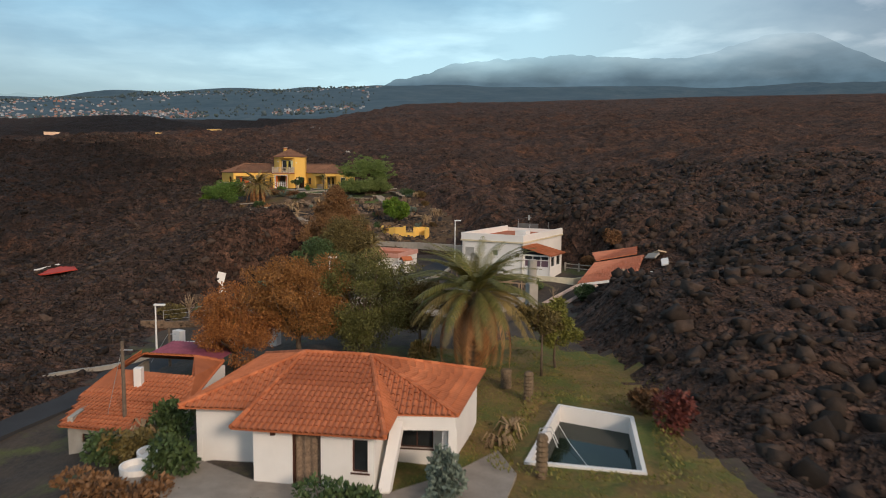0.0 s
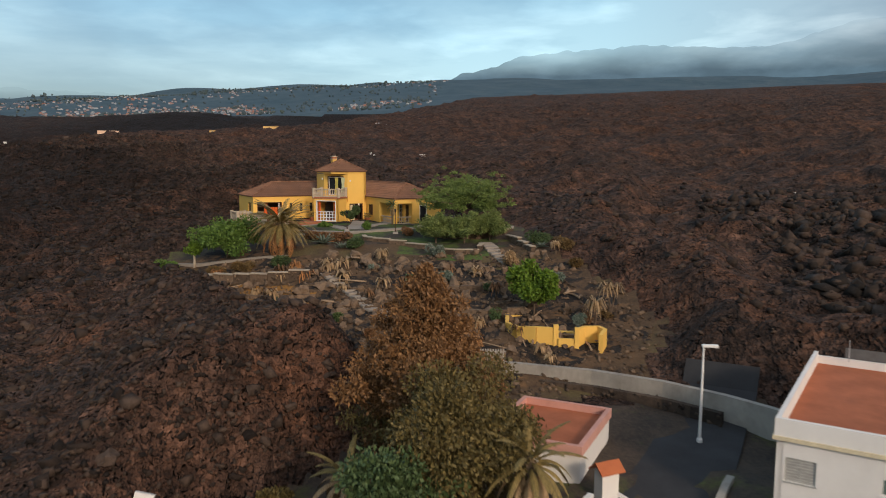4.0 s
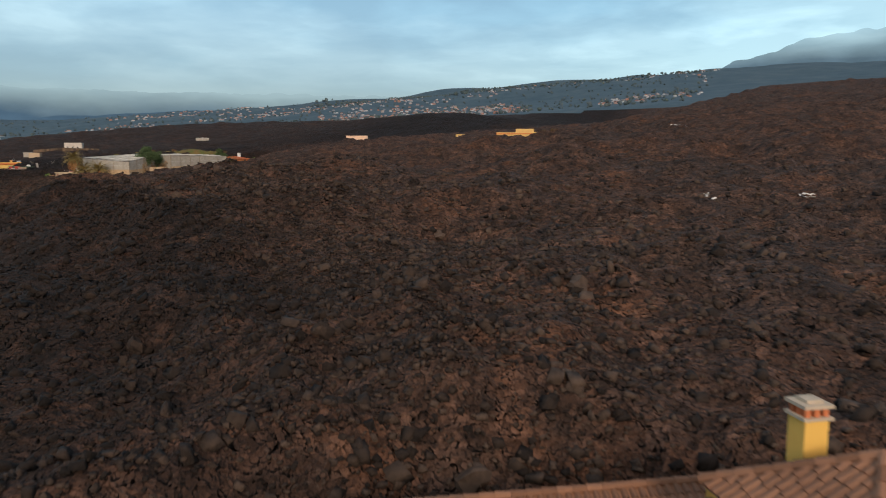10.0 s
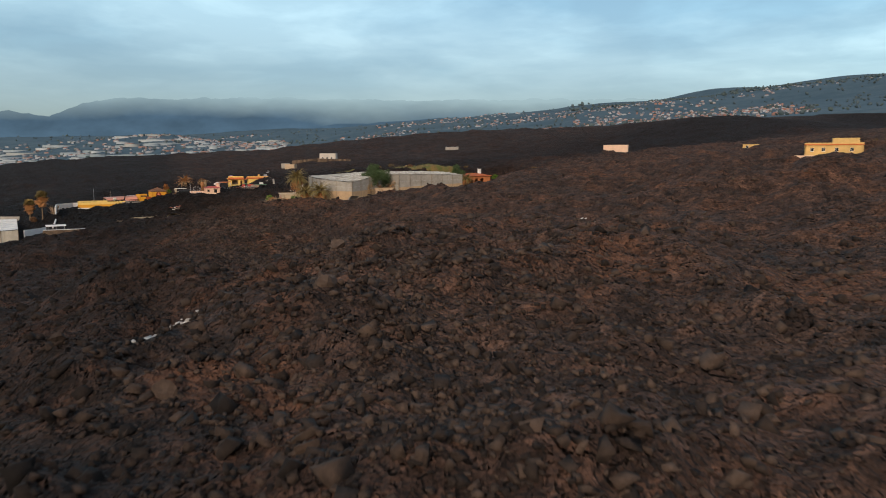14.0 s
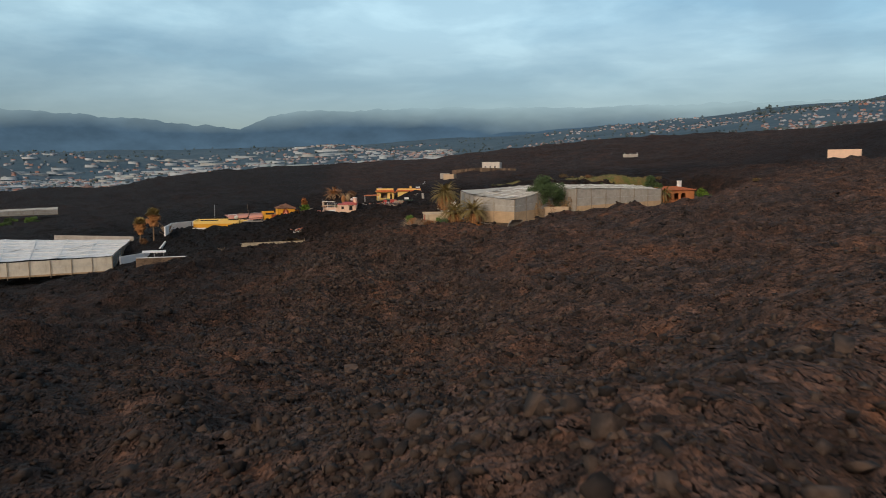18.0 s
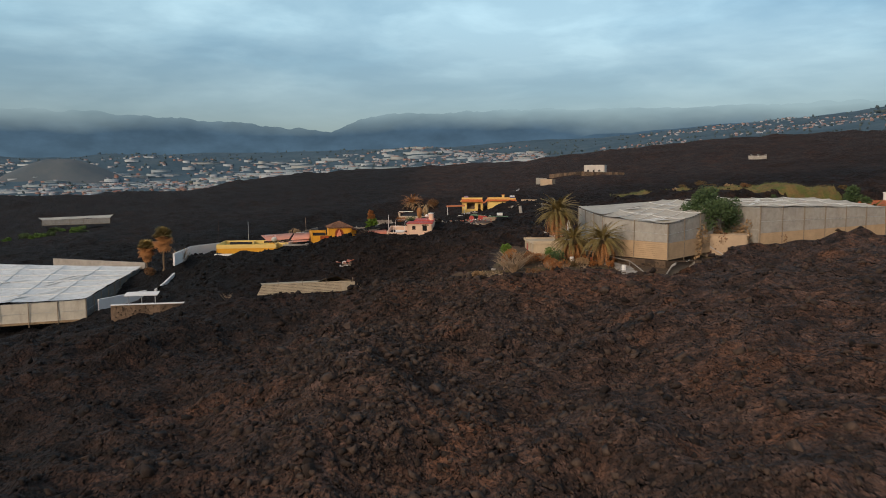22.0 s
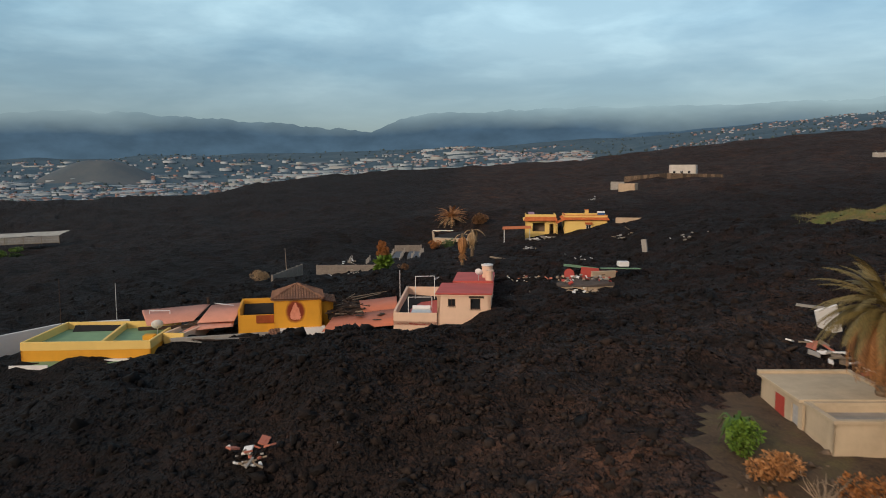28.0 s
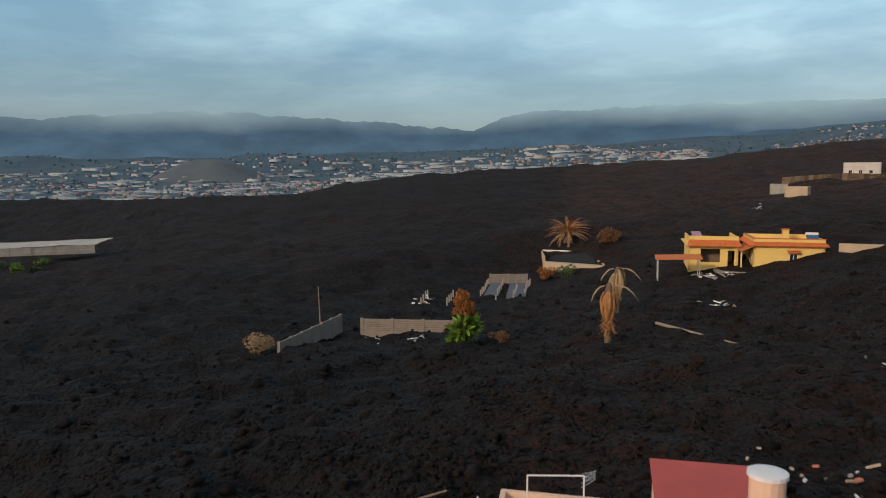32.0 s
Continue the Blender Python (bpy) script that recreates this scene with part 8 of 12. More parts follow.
for k, (x, y, r, h, leaf, label) in enumerate((
    (-10.4, 28.6, 1.25, 1.9, LEAF_DARK, "dense green shrub beside the white tubs"),
    (-3.3, 25.2, 1.7, 1.2, LEAF_OLIVE, "green leafy shrub before the bungalow"),
    (-6.2, 24.2, 1.0, 0.9, LEAF_OLIVE, "low leafy shrub before the bungalow"),
    (0.6, 26.4, 1.3, 1.9, LEAF_BLUE, "grey-green airy shrub by the porch"),
    (-13.6, 31.8, 1.5, 1.9, MIX_LEAF, "dry mixed shrub beside the annex"),
    (-14.8, 32.6, 1.2, 1.3, LEAF_OLIVE, "green shrub beside the annex wall"),
    (-12.4, 33.6, 1.1, 2.0, LEAF_DARK, "dark upright shrub beside the annex"),
    (-11.4, 26.6, 2.0, 0.9, LEAF_BROWN, "brown low scrub on the bank"),
    (-14.0, 28.0, 2.2, 0.8, LEAF_BROWN, "brown low scrub on the bank"),
    (11.6, 34.6, 1.2, 2.4, leaf_mat("dark_red_leaf", (0.075, 0.018, 0.014), (0.16, 0.042, 0.030)), "dark red flowering shrub by the pool"),
    (10.8, 37.4, 1.1, 1.3, LEAF_BROWN, "withered brown shrub at the pool corner"),
    (-23.6, 72.4, 1.9, 1.1, LEAF_BROWN, "dry brown scrub on the terrace"),
    (-26.0, 71.0, 1.8, 1.5, MIX_LEAF, "dry scrub at the lava's edge"),
    (-21.4, 73.8, 1.1, 0.5, LEAF_BRIGHT, "green agave patch on the terrace"),
    (-23.8, 77.8, 1.0, 0.6, LEAF_BRIGHT, "green weeds on the terrace"),
    (-19.4, 84.6, 0.7, 1.5, LEAF_RUST, "tall orange dry grass by the shed"),
    (2.2, 81.6, 0.8, 1.1, STRAW, "dry straw bush at the house corner"),
    (6.0, 76.6, 1.3, 0.6, LEAF_BRIGHT, "patch of green garden herbs"),
    (9.4, 74.8, 1.2, 0.9, LEAF_DARK, "dark green garden bush"),
    (2.8, 78.4, 1.2, 0.3, LEAF_FRESH, "low green vegetable patch"),
    (13.4, 69.6, 1.6, 1.7, LEAF_DARK, "dark green bush below the ruin"),
    (16.8, 84.8, 1.2, 1.6, LEAF_BROWN, "bare brown bush behind the white house"),
    (19.6, 83.6, 1.5, 1.8, LEAF_BROWN, "bare brown bush behind the white house"),
    (-1.0, 47.6, 0.9, 1.1, PALM_MIXED, "yellow-leaved shrub under the trees"),
    (-18.6, 63.6, 1.6, 1.6, MIX_LEAF, "dry bush beside the lane"),
    (-20.4, 88.2, 1.2, 0.8, MIX_LEAF, "dry bush at the lava's edge"),
)):
    shrub("lane_shrub", label, x, y, r, h, leaf, 0.12, 1700, 120 + k, group="lane shrubs")
bare_tree("bare_tree", "bare grey tree beside the road", -27.5, 40.5, 3.4, plain("grey_bare_wood", (0.14, 0.11, 0.09)), 3, z=12.2)
bare_tree("bare_tree", "bare pale bush on the lava's edge", -25.6, 73.8, 2.2, BRANCH, 4)
for k, (x, y, h) in enumerate(((0.8, 80.0, 1.3), (1.6, 80.2, 1.4), (6.6, 73.6, 1.6), (8.4, 71.6, 1.9), (9.0, 74.2, 1.5), (4.6, 73.0, 1.7), (11.0, 72.4, 1.6))):
    bare_tree("fruit_tree", "leafless young fruit tree in the ash garden", x, y, h, BRANCH, 20 + k, twigs=7, group="ash garden trees")
arbor = thing("garden_trellis", "broken wooden trellis in the ash garden", "trellis", pose(6.0, 72.6, 14.95))
for x, y in ((-1.6, 0.4), (1.6, -0.4), (-1.2, 1.6), (2.0, 0.9)):
    part("post", boxes((x - 0.06, x + 0.06, y - 0.06, y + 0.06, -0.2, 1.4)), BRANCH, arbor)
part("beam", boxes((-1.9, 2.2, -0.05, 0.05, 1.38, 1.5)), BRANCH, arbor, m=pose(0, 0.2, 0, 0, 4, -12))
part("beam", boxes((-1.9, 2.6, -0.05, 0.05, 1.2, 1.3)), BRANCH, arbor, m=pose(0.3, 1.2, 0, 0, -8, 14))
for k, (x, y, h, s) in enumerate(((-24.6, 79.8, 0.9, 0.8), (3.6, 33.9, 0.4, 1.4), (2.9, 32.2, 0.4, 1.3), (-13.4, 33.0, 1.4, 1.2))):
    dead_crown("dead_palm", "heap of dead palm leaves", x, y, h, s, STRAW, 90 + k, 40, heads=1, group="dead palm heaps")


# ------------------------------------------------------------------ the farm with its net houses
def net_material(name, rgb, clear):
    """Shade netting: woven threads with gaps that let light through."""
    m = Mat(name, 0.75)
    c = m.ramp(m.noise(0.5, 6, 0.7), [(0.3, tuple(v * 0.78 for v in rgb)), (0.7, tuple(min(1, v * 1.12) for v in rgb))])
    c = m.mix(m.ramp(m.noise(1.1, 5, 0.7, stretch=(1, 1, 0.25)), [(0.52, 0.0), (0.75, 0.5)]), c, (0.26, 0.19, 0.12))
    m.color(c)
    m.link(m.ramp(m.noise(1.6, 5, 0.6), [(0.3, 1 - clear * 1.4), (0.7, 1 - clear * 0.6)]), m.b.inputs["Alpha"])
    m.bump(m.noise(40, 2, 0.5), 0.2, 0.02)
    return m.m


NET_ROOF = net_material("white_net_roof", (0.52, 0.475, 0.40), 0.10)
NET_WALL = net_material("grey_shade_net", (0.46, 0.43, 0.38), 0.22)
DARK_NET = net_material("dark_grey_net", (0.26, 0.26, 0.25), 0.30)
PALE_NET = net_material("pale_canvas_net", (0.62, 0.57, 0.47), 0.06)
TAN_BLOCK = plain("tan_concrete_block", (0.47, 0.33, 0.20), 0.9, 0.15, 0.9, dirt=0.25, grain=18, bump=0.35)
POLE_WOOD = plain("grey_post_wood", (0.27, 0.21, 0.15), 0.95, 0.25, 4.0)
RUBBLE = stone_mat("brown_rubble_stone", (0.045, 0.033, 0.025), (0.17, 0.115, 0.075))


def net_roof(parent, ring, mat, sag=0.35, bays=4, seams=True, seed=0):
    """A net stretched over wires between four corners, hanging between the posts."""
    A, B, C, D = [Vector(p) for p in ring]
    nu, nv = bays * 6, bays * 6
    rnd = np.random.RandomState(seed)
    jag = rnd.uniform(-0.12, 0.22, (bays + 1, bays + 1))
    v, f = [], []
    for j in range(nv + 1):
        for i in range(nu + 1):
            u, w = i / nu, j / nv
            p = A.lerp(B, u).lerp(D.lerp(C, u), w)
            du, dw = abs(math.sin(math.pi * u * bays)), abs(math.sin(math.pi * w * bays))
            bi, bj = min(bays - 1, int(u * bays)), min(bays - 1, int(w * bays))
            fu, fw = u * bays - bi, w * bays - bj
            lift = (jag[bj, bi] * (1 - fu) + jag[bj, bi + 1] * fu) * (1 - fw) + (jag[bj + 1, bi] * (1 - fu) + jag[bj + 1, bi + 1] * fu) * fw
            p.z += lift - sag * (0.5 * du * dw + 0.25 * (du + dw))
            v.append(p)
    for j in range(nv):
        for i in range(nu):
            a = j * (nu + 1) + i
            f.append((a, a + 1, a + nu + 2, a + nu + 1))
    part("net_roof", raw_mesh("net_roof", v, f, mat, True), mat, parent)
    if seams:
        white = plain("white_seam_tape", (0.74, 0.72, 0.68), 0.7, 0.08)
        for k in range(1, bays):
            for line in ([v[j * (nu + 1) + k * 6] for j in range(nv + 1)], [v[k * 6 * (nu + 1) + i] for i in range(nu + 1)]):
                bm = bmesh.new()
                tube(bm, [p + Vector((0, 0, 0.05)) for p in line], 0.05, 4)
                part("seam", bm, white, parent)
        for k in range(bays * 2):
            i, j = rnd.randint(0, nu - 5), rnd.randint(0, nv - 5)
            a, b = v[j * (nu + 1) + i], v[(j + 4) * (nu + 1) + i + 3]
            d = (b - a).cross(Vector((0, 0, 1))).normalized() * 0.28
            bm = bmesh.new()
            slab(bm, [a - d + Vector((0, 0, 0.16)), a + d + Vector((0, 0, 0.16)), b + d + Vector((0, 0, 0.2)), b - d + Vector((0, 0, 0.2))], 0.02)
            part("net_patch", bm, white, parent)


def net_wall(parent, p, q, base, mid, top, posts, net=None):
    """One side of a net house: block courses below, netting with posts and wires above; heights given at both ends."""
    L, m = dist(p, q), along(p, q)
    n = 10
    if mid[0] > base[0]:
        k = 9
        for c in range(k):
            bm = bmesh.new()
            r = []
            for x, b0, m0 in ((0, base[0], mid[0]), (L, base[1], mid[1])):
                z0, z1 = b0 + (m0 - b0) * c / k, b0 + (m0 - b0) * (c + 1) / k - 0.015
                r.append((x, z0, z1))
            (xa, a0, a1), (xb, b0, b1) = r
            y = 0.012 * (c % 2)
            prism(bm, [(xa, y), (xb, y), (xb, 0.24), (xa, 0.24)], [a0, b0, b0, a0], [a1, b1, b1, a1])
            part("block_course", bm, TAN_BLOCK, parent, m=m)
    v, f = [], []
    for i in range(n + 1):
        t = i / n
        wave = 0.06 * math.sin(i * 2.3)
        v += [(L * t, 0.12 + wave, mid[0] + (mid[1] - mid[0]) * t), (L * t, 0.12 - wave, top[0] + (top[1] - top[0]) * t - 0.12 * abs(math.sin(math.pi * t * posts)))]
    for i in range(n):
        f.append((2 * i, 2 * i + 2, 2 * i + 3, 2 * i + 1))
    part("net_panel", raw_mesh("net_panel", v, f, net or NET_WALL), net or NET_WALL, parent, m=m)
    for i in range(posts + 1):
        t = i / posts
        b, c = base[0] + (base[1] - base[0]) * t, top[0] + (top[1] - top[0]) * t
        part("post", lathe(bmesh.new(), [(0.07, b - 0.4), (0.06, c + 0.1)], 6), POLE_WOOD, parent, m=m @ pose(L * t, -0.04, 0))
    for h in (0.45, 0.98):
        bm = bmesh.new()
        tube(bm, [(0, 0.05, mid[0] + (top[0] - mid[0]) * h), (L, 0.05, mid[1] + (top[1] - mid[1]) * h)], 0.02, 4)
        part("wire", bm, STEEL, parent, m=m)


def net_house():
    g = thing("greenhouse", "shade-net greenhouse with pale sagging roof and tan block wall", "greenhouse")
    a, b, c, d = (-253.3, 308.4), (-237.9, 301.6), (-228.2, 305.5), (-232, 321.5)
    e = (-247, 325.7)
    net_wall(g, a, b, (31.4, 31.2), (31.5, 31.3), (37.3, 36.8), 3)
    net_wall(g, b, c, (31.0, 30.9), (33.5, 33.4), (36.8, 36.0), 2)
    net_wall(g, c, d, (30.9, 31.6), (33.3, 34.0), (36.0, 38.4), 4)
    net_wall(g, d, e, (31.6, 32.4), (32.2, 33.0), (38.4, 38.6), 3)
    net_wall(g, e, a, (32.4, 31.4), (32.6, 31.5), (38.6, 37.3), 4)
    net_roof(g, [(*b, 36.9), (*c, 36.1), (*d, 38.5), (-249, 323.4, 38.7)], NET_ROOF, 0.5, 4, True, 3)
    net_roof(g, [(*a, 37.4), (*b, 36.9), (-249, 323.4, 38.7), (*e, 38.6)], NET_ROOF, 0.3, 2, False, 4)
    return g


net_house()
g = thing("greenhouse", "long shade-net greenhouse with a tan block wall", "greenhouse")
net_wall(g, (-227, 322.5), (-223.6, 346.9), (31.7, 33.0), (34.2, 35.1), (38.2, 37.9), 6)
net_wall(g, (-223.6, 346.9), (-243.7, 356), (33.0, 34.0), (33.1, 34.1), (37.9, 38.6), 4)
net_wall(g, (-246.5, 325.7), (-227, 322.5), (32.0, 31.7), (32.1, 31.8), (38.6, 38.2), 4)
net_roof(g, [(-227, 322.5, 38.2), (-223.6, 346.9, 37.9), (-243.7, 356, 38.8), (-246.5, 325.7, 38.9)], NET_ROOF, 0.55, 4, True, 8)
for i in range(9):
    y = 308.4 + i * 4.7
    shrub("withered_plant", "withered yellow plant inside the net house", -230.4 + (0.0 if y < 324 else 2.6) - (3.0 if y < 310 else 0), y + (1.0 if y < 310 else 0), 1.5, 5.2, STRAW if i % 2 else LEAF_BROWN, 0.22, 500, 300 + i, group="net house plants")
stone_wall("rubble_base", "rough lava-stone footing below the net house", [(-238.2, 301.1), (-227.8, 305), (-226, 312.9), (-224.6, 321.6)], 1.3, 0.8, RUBBLE, None, 61, 0.42, base=29.6)
stone_wall("rubble_base", "rough lava-stone footing below the long net house", [(-224.2, 321.5), (-223, 334.3), (-222.2, 347.9)], 1.5, 0.8, RUBBLE, None, 63, 0.42, base=30.7)


def pump_house():
    t = thing("pump_house", "plain tan pump house with a small dark door", "shed", pose(-231.6, 315.4, 29.3, 0, 0, 47))
    m = wall_part(t, (0, 0), (6.6, 0), -1.0, 4.6, 0.25, TAN_WALL, [(0.9, 1.5, 0.6, 2.3)])[1]
    part("door", boxes((0.9, 1.5, 0.10, 0.15, 0.6, 2.3)), DARK_WOOD, t, m=m)
    wall_part(t, (6.6, 0), (6.6, 4.5), -1.0, 4.6, 0.25, TAN_WALL)
    wall_part(t, (6.6, 4.5), (0, 4.5), -1.0, 4.6, 0.25, TAN_WALL)
    wall_part(t, (0, 4.5), (0, 0), -1.0, 4.6, 0.25, TAN_WALL)
    part("roof_slab", boxes((-0.1, 6.7, -0.1, 4.6, 4.6, 4.8), bevel=0.03), TAN_WALL, t)
    bm = bmesh.new()
    tube(bm, [(1.2, -0.08, 2.9), (4.0, -0.08, 1.2), (5.2, -0.1, 0.6)], 0.06, 6)
    part("pipe", bm, STEEL, t)
    return t


pump_house()
tree("broadleaf_tree", "dense green tree between the two net houses", -233.0, 318.6, 10.2, 4.9, LEAF_OLIVE, 0.17, 20000, 40, 0.25, 0.30, 71, (1, 1, 0.85))
palm("date_palm", "tall date palm with orange hanging fronds", -247.1, 299.8, 6.2, 4.0, 52, 40, 50, 0.40, 81, z=30.2, mats=(PALM_MIXED, PALM_MIXED, PALM_DEAD))
palm("date_palm", "short date palm with an orange skirt of dead fronds", -239.6, 297.4, 2.9, 3.9, 44, 24, 28, 0.40, 82, z=29.6, mats=(PALM_MIXED, PALM_MIXED, PALM_DEAD))
palm("date_palm", "short date palm with drooping green fronds", -234.5, 298.9, 3.2, 4.0, 48, 26, 22, 0.40, 83, z=29.7, mats=(PALM_MIXED, PALM_MIXED, PALM_DEAD))
for x, y in ((-236.5, 297.4), (-234.4, 297.1), (-232.2, 298.4), (-238, 296.9)):
    shrub("dry_bush", "small round orange-brown withered bush", x, y, 0.7, 1.2, LEAF_RUST, 0.08, 700, int(-x * 3 + y), group="dry bushes")


def flat_hut():
    t = thing("concrete_hut", "low concrete hut with flat cream roof and red patch", "hut", pose(-245.4, 294.1, 30.0, 0, 0, 66))
    cream = plain("cream_concrete", (0.55, 0.43, 0.29), 0.88, 0.14, 0.7, dirt=0.25)
    # near block with a sunk roof
    wall_part(t, (0, 0), (4.6, 0), -0.9, 2.2, 0.2, cream)
    wall_part(t, (4.6, 0), (4.6, 3.0), -0.9, 2.2, 0.2, cream)
    wall_part(t, (4.6, 3.0), (0, 3.0), -0.9, 2.2, 0.2, cream)
    wall_part(t, (0, 3.0), (0, 0), -0.9, 2.2, 0.2, cream)
    part("roof_floor", boxes((0.2, 4.4, 0.2, 2.8, 1.65, 1.85)), CONCRETE, t)
    for row in ((-0.1, 4.7, -0.1, 0.2, 2.2, 2.36), (-0.1, 4.7, 2.8, 3.1, 2.2, 2.36), (-0.1, 0.2, 0.2, 2.8, 2.2, 2.36), (4.4, 4.7, 0.2, 2.8, 2.2, 2.36)):
        part("parapet_cap", boxes(row), cream, t)
    # rear block
    m = wall_part(t, (-0.1, 8.4), (-0.1, 3.12), -0.9, 2.25, 0.2, cream, [(4.0, 4.8, 0.1, 1.9)])[1]
    part("door", boxes((4.0, 4.8, 0.08, 0.13, 0.1, 1.9)), plain("grey_door_paint", (0.42, 0.40, 0.38)), t, m=m)
    part("red_patch", boxes((2.0, 3.2, -0.012, -0.004, 0.6, 1.9)), plain("red_wall_patch", (0.42, 0.06, 0.04)), t, m=m)
    wall_part(t, (5.0, 3.12), (5.0, 8.4), -0.9, 2.25, 0.2, cream)
    wall_part(t, (5.0, 8.4), (-0.1, 8.4), -0.9, 2.25, 0.2, cream)
    part("roof_slab", boxes((-0.3, 5.2, 3.12, 8.6, 2.25, 2.43), bevel=0.02), cream, t)
    part("roof_kerb", boxes((-0.3, 5.2, 8.3, 8.6, 2.43, 2.6)), cream, t)
    part("roof_kerb", boxes((4.9, 5.2, 3.1, 8.3, 2.43, 2.58)), cream, t)
    return t


flat_hut()


def cistern():
    """A round open tank, part filled by lava."""
    t = thing("water_cistern", "large round open concrete cistern partly buried by lava", "cistern", pose(-222.8, 286.9, 27.7))
    for name, r0, r1, z0, z1 in (("tank_wall", 5.75, 6.0, -1.5, 1.75), ("rim", 5.68, 6.08, 1.75, 1.95)):
        bm = bmesh.new()
        n = 56
        rings = [[bm.verts.new((r * math.cos(6.28318 * i / n), r * math.sin(6.28318 * i / n), z)) for i in range(n)] for r, z in ((r1, z0), (r1, z1), (r0, z1), (r0, z0))]
        for a, b in zip(rings, rings[1:] + rings[:1]):
            for i in range(n):
                j = (i + 1) % n
                bm.faces.new((a[i], a[j], b[j], b[i]))
        part(name, bm, CONCRETE, t)
    bm = bmesh.new()
    lathe(bm, [(5.74, -0.4), (5.74, -0.15)], 40)
    part("tank_floor", bm, CONCRETE, t)
    bm = bmesh.new()
    tube(bm, [(-5.2, 0.6, -0.2), (-5.2, 0.6, 2.6)], 0.05, 6)
    tube(bm, [(-5.2, 0.6, 2.4), (-2.6, 1.6, 2.9)], 0.05, 6)
    tube(bm, [(-5.2, 0.6, 1.5), (-3.4, 1.3, 2.7)], 0.05, 6)
    part("pipe_frame", bm, WHITE_FRAME, t)
    part("valve_box", boxes((-0.5, 0.5, -0.6, 0.6, -0.6, 1.5)), CONCRETE, t, m=pose(-6.2, -0.9, 0, 0, 0, 20))
    return t


cistern()
cr = random.Random(12)
for i in range(26):
    a, r = cr.uniform(-2.4, -0.2), cr.uniform(3.0, 6.2)
    x, y = -222.8 + r * math.cos(a), 286.9 + r * math.sin(a)
    s = cr.uniform(0.5, 1.3)
    o = new("lava_boulder", finish(rock_shape(cr, 2), "lava_boulder", LAVA_BLOCK))
    o.matrix_world = pose(x, y, 27.6 + max(0, -math.sin(a)) * r * 0.34, cr.uniform(0, 360), cr.uniform(0, 360), 0) @ Matrix.Scale(s, 4)
    tagged(o, "dark lava boulder that slid into the cistern", "boulder", "cistern boulders")
stone_wall("terrace_wall", "dry stone terrace wall behind the cistern", [(-234.1, 288.7), (-231.8, 290.7), (-229.9, 293.5), (-227.3, 296.2)], 1.15, 0.5, FIELD_STONE, None, 65, base=28.4)
strip("farm_road", "narrow concrete road below the net house", [(-236.8, 300.1), (-231.7, 300.3), (-226.3, 297.9), (-220.8, 296), (-213.1, 294.2)], 2.4, CONCRETE, 0.10, category="road")


def hand_rail(pts, label):
    t = thing("pipe_railing", label, "railing")
    for p, q in zip(pts, pts[1:]):
        bm = bmesh.new()
        zp, zq = level(*p) + 0.8, level(*q) + 0.8
        tube(bm, [(*p, zp), (*q, zq)], 0.07, 6)
        part("rail", bm, CONCRETE, t)
        part("post", lathe(bmesh.new(), [(0.05, -1.0), (0.05, 0.0)], 6), CONCRETE, t, m=pose(*p, zp))
    return t


hand_rail([(-241.9, 301.1), (-236.7, 301.2), (-231.6, 301.6), (-226.8, 299.4), (-221, 297.3), (-214, 295.7)], "pale pipe railing along the farm road")
stone_wall("edge_wall", "stone retaining wall with pale coping at the garden edge", [(-241, 278), (-237.5, 276.6), (-234, 276), (-226.5, 276.8)], 0.9, 0.55, FIELD_STONE, COPING, 67, base=27.3)
stone_wall("edge_wall", "stone terrace wall with coping beside the hut", [(-253.4, 297), (-252.8, 291.2), (-245, 287), (-238.5, 282.9)], 1.3, 0.55, FIELD_STONE, COPING, 68, base=28.3)
stone_wall("edge_wall", "stone terrace wall below the dry garden", [(-238.5, 282.9), (-235.5, 284.6), (-233.2, 286.8)], 0.8, 0.5, FIELD_STONE, COPING, 69, base=28.3)
bare_tree("bare_fig_tree", "bare fig tree with twisted pale branches", -236.7, 285.2, 4.6, BRANCH, 91, 28.2, 40, spread=0.75)
for i, (x, y, r, h, mt) in enumerate(((-247.4, 290.3, 1.0, 1.7, LEAF_FRESH), (-244.7, 289.6, 1.4, 1.6, PALM_DEAD), (-240.8, 291.4, 1.7, 1.5, LEAF_RUST), (-239.4, 289.2, 1.8, 1.7, LEAF_BROWN), (-235.3, 291.1, 2.0, 1.6, LEAF_RUST), (-234.2, 286.9, 1.7, 1.6, LEAF_BROWN), (-239.1, 294.1, 1.6, 2.0, LEAF_OLIVE), (-241.7, 294.7, 1.3, 1.7, LEAF_BRIGHT), (-234.7, 282.7, 2.0, 1.1, LEAF_BROWN), (-231.3, 283.1, 1.4, 1.5, LEAF_RUST), (-240, 282.5, 1.6, 0.8, LEAF_BROWN), (-229.4, 287.6, 1.0, 1.2, LEAF_RUST), (-238.7, 280.6, 1.2, 0.9, STRAW), (-249.2, 289.2, 0.9, 1.1, STRAW))):
    if float(inside(np.array(x), np.array(y), FARM)) < 0.3:
        continue
    shrub("dry_bush", "withered rust-brown garden bush" if mt not in (LEAF_FRESH, LEAF_OLIVE, LEAF_BRIGHT) else "green bush among withered plants", x, y, r, h, mt, 0.10, 1500, 500 + i, 9)
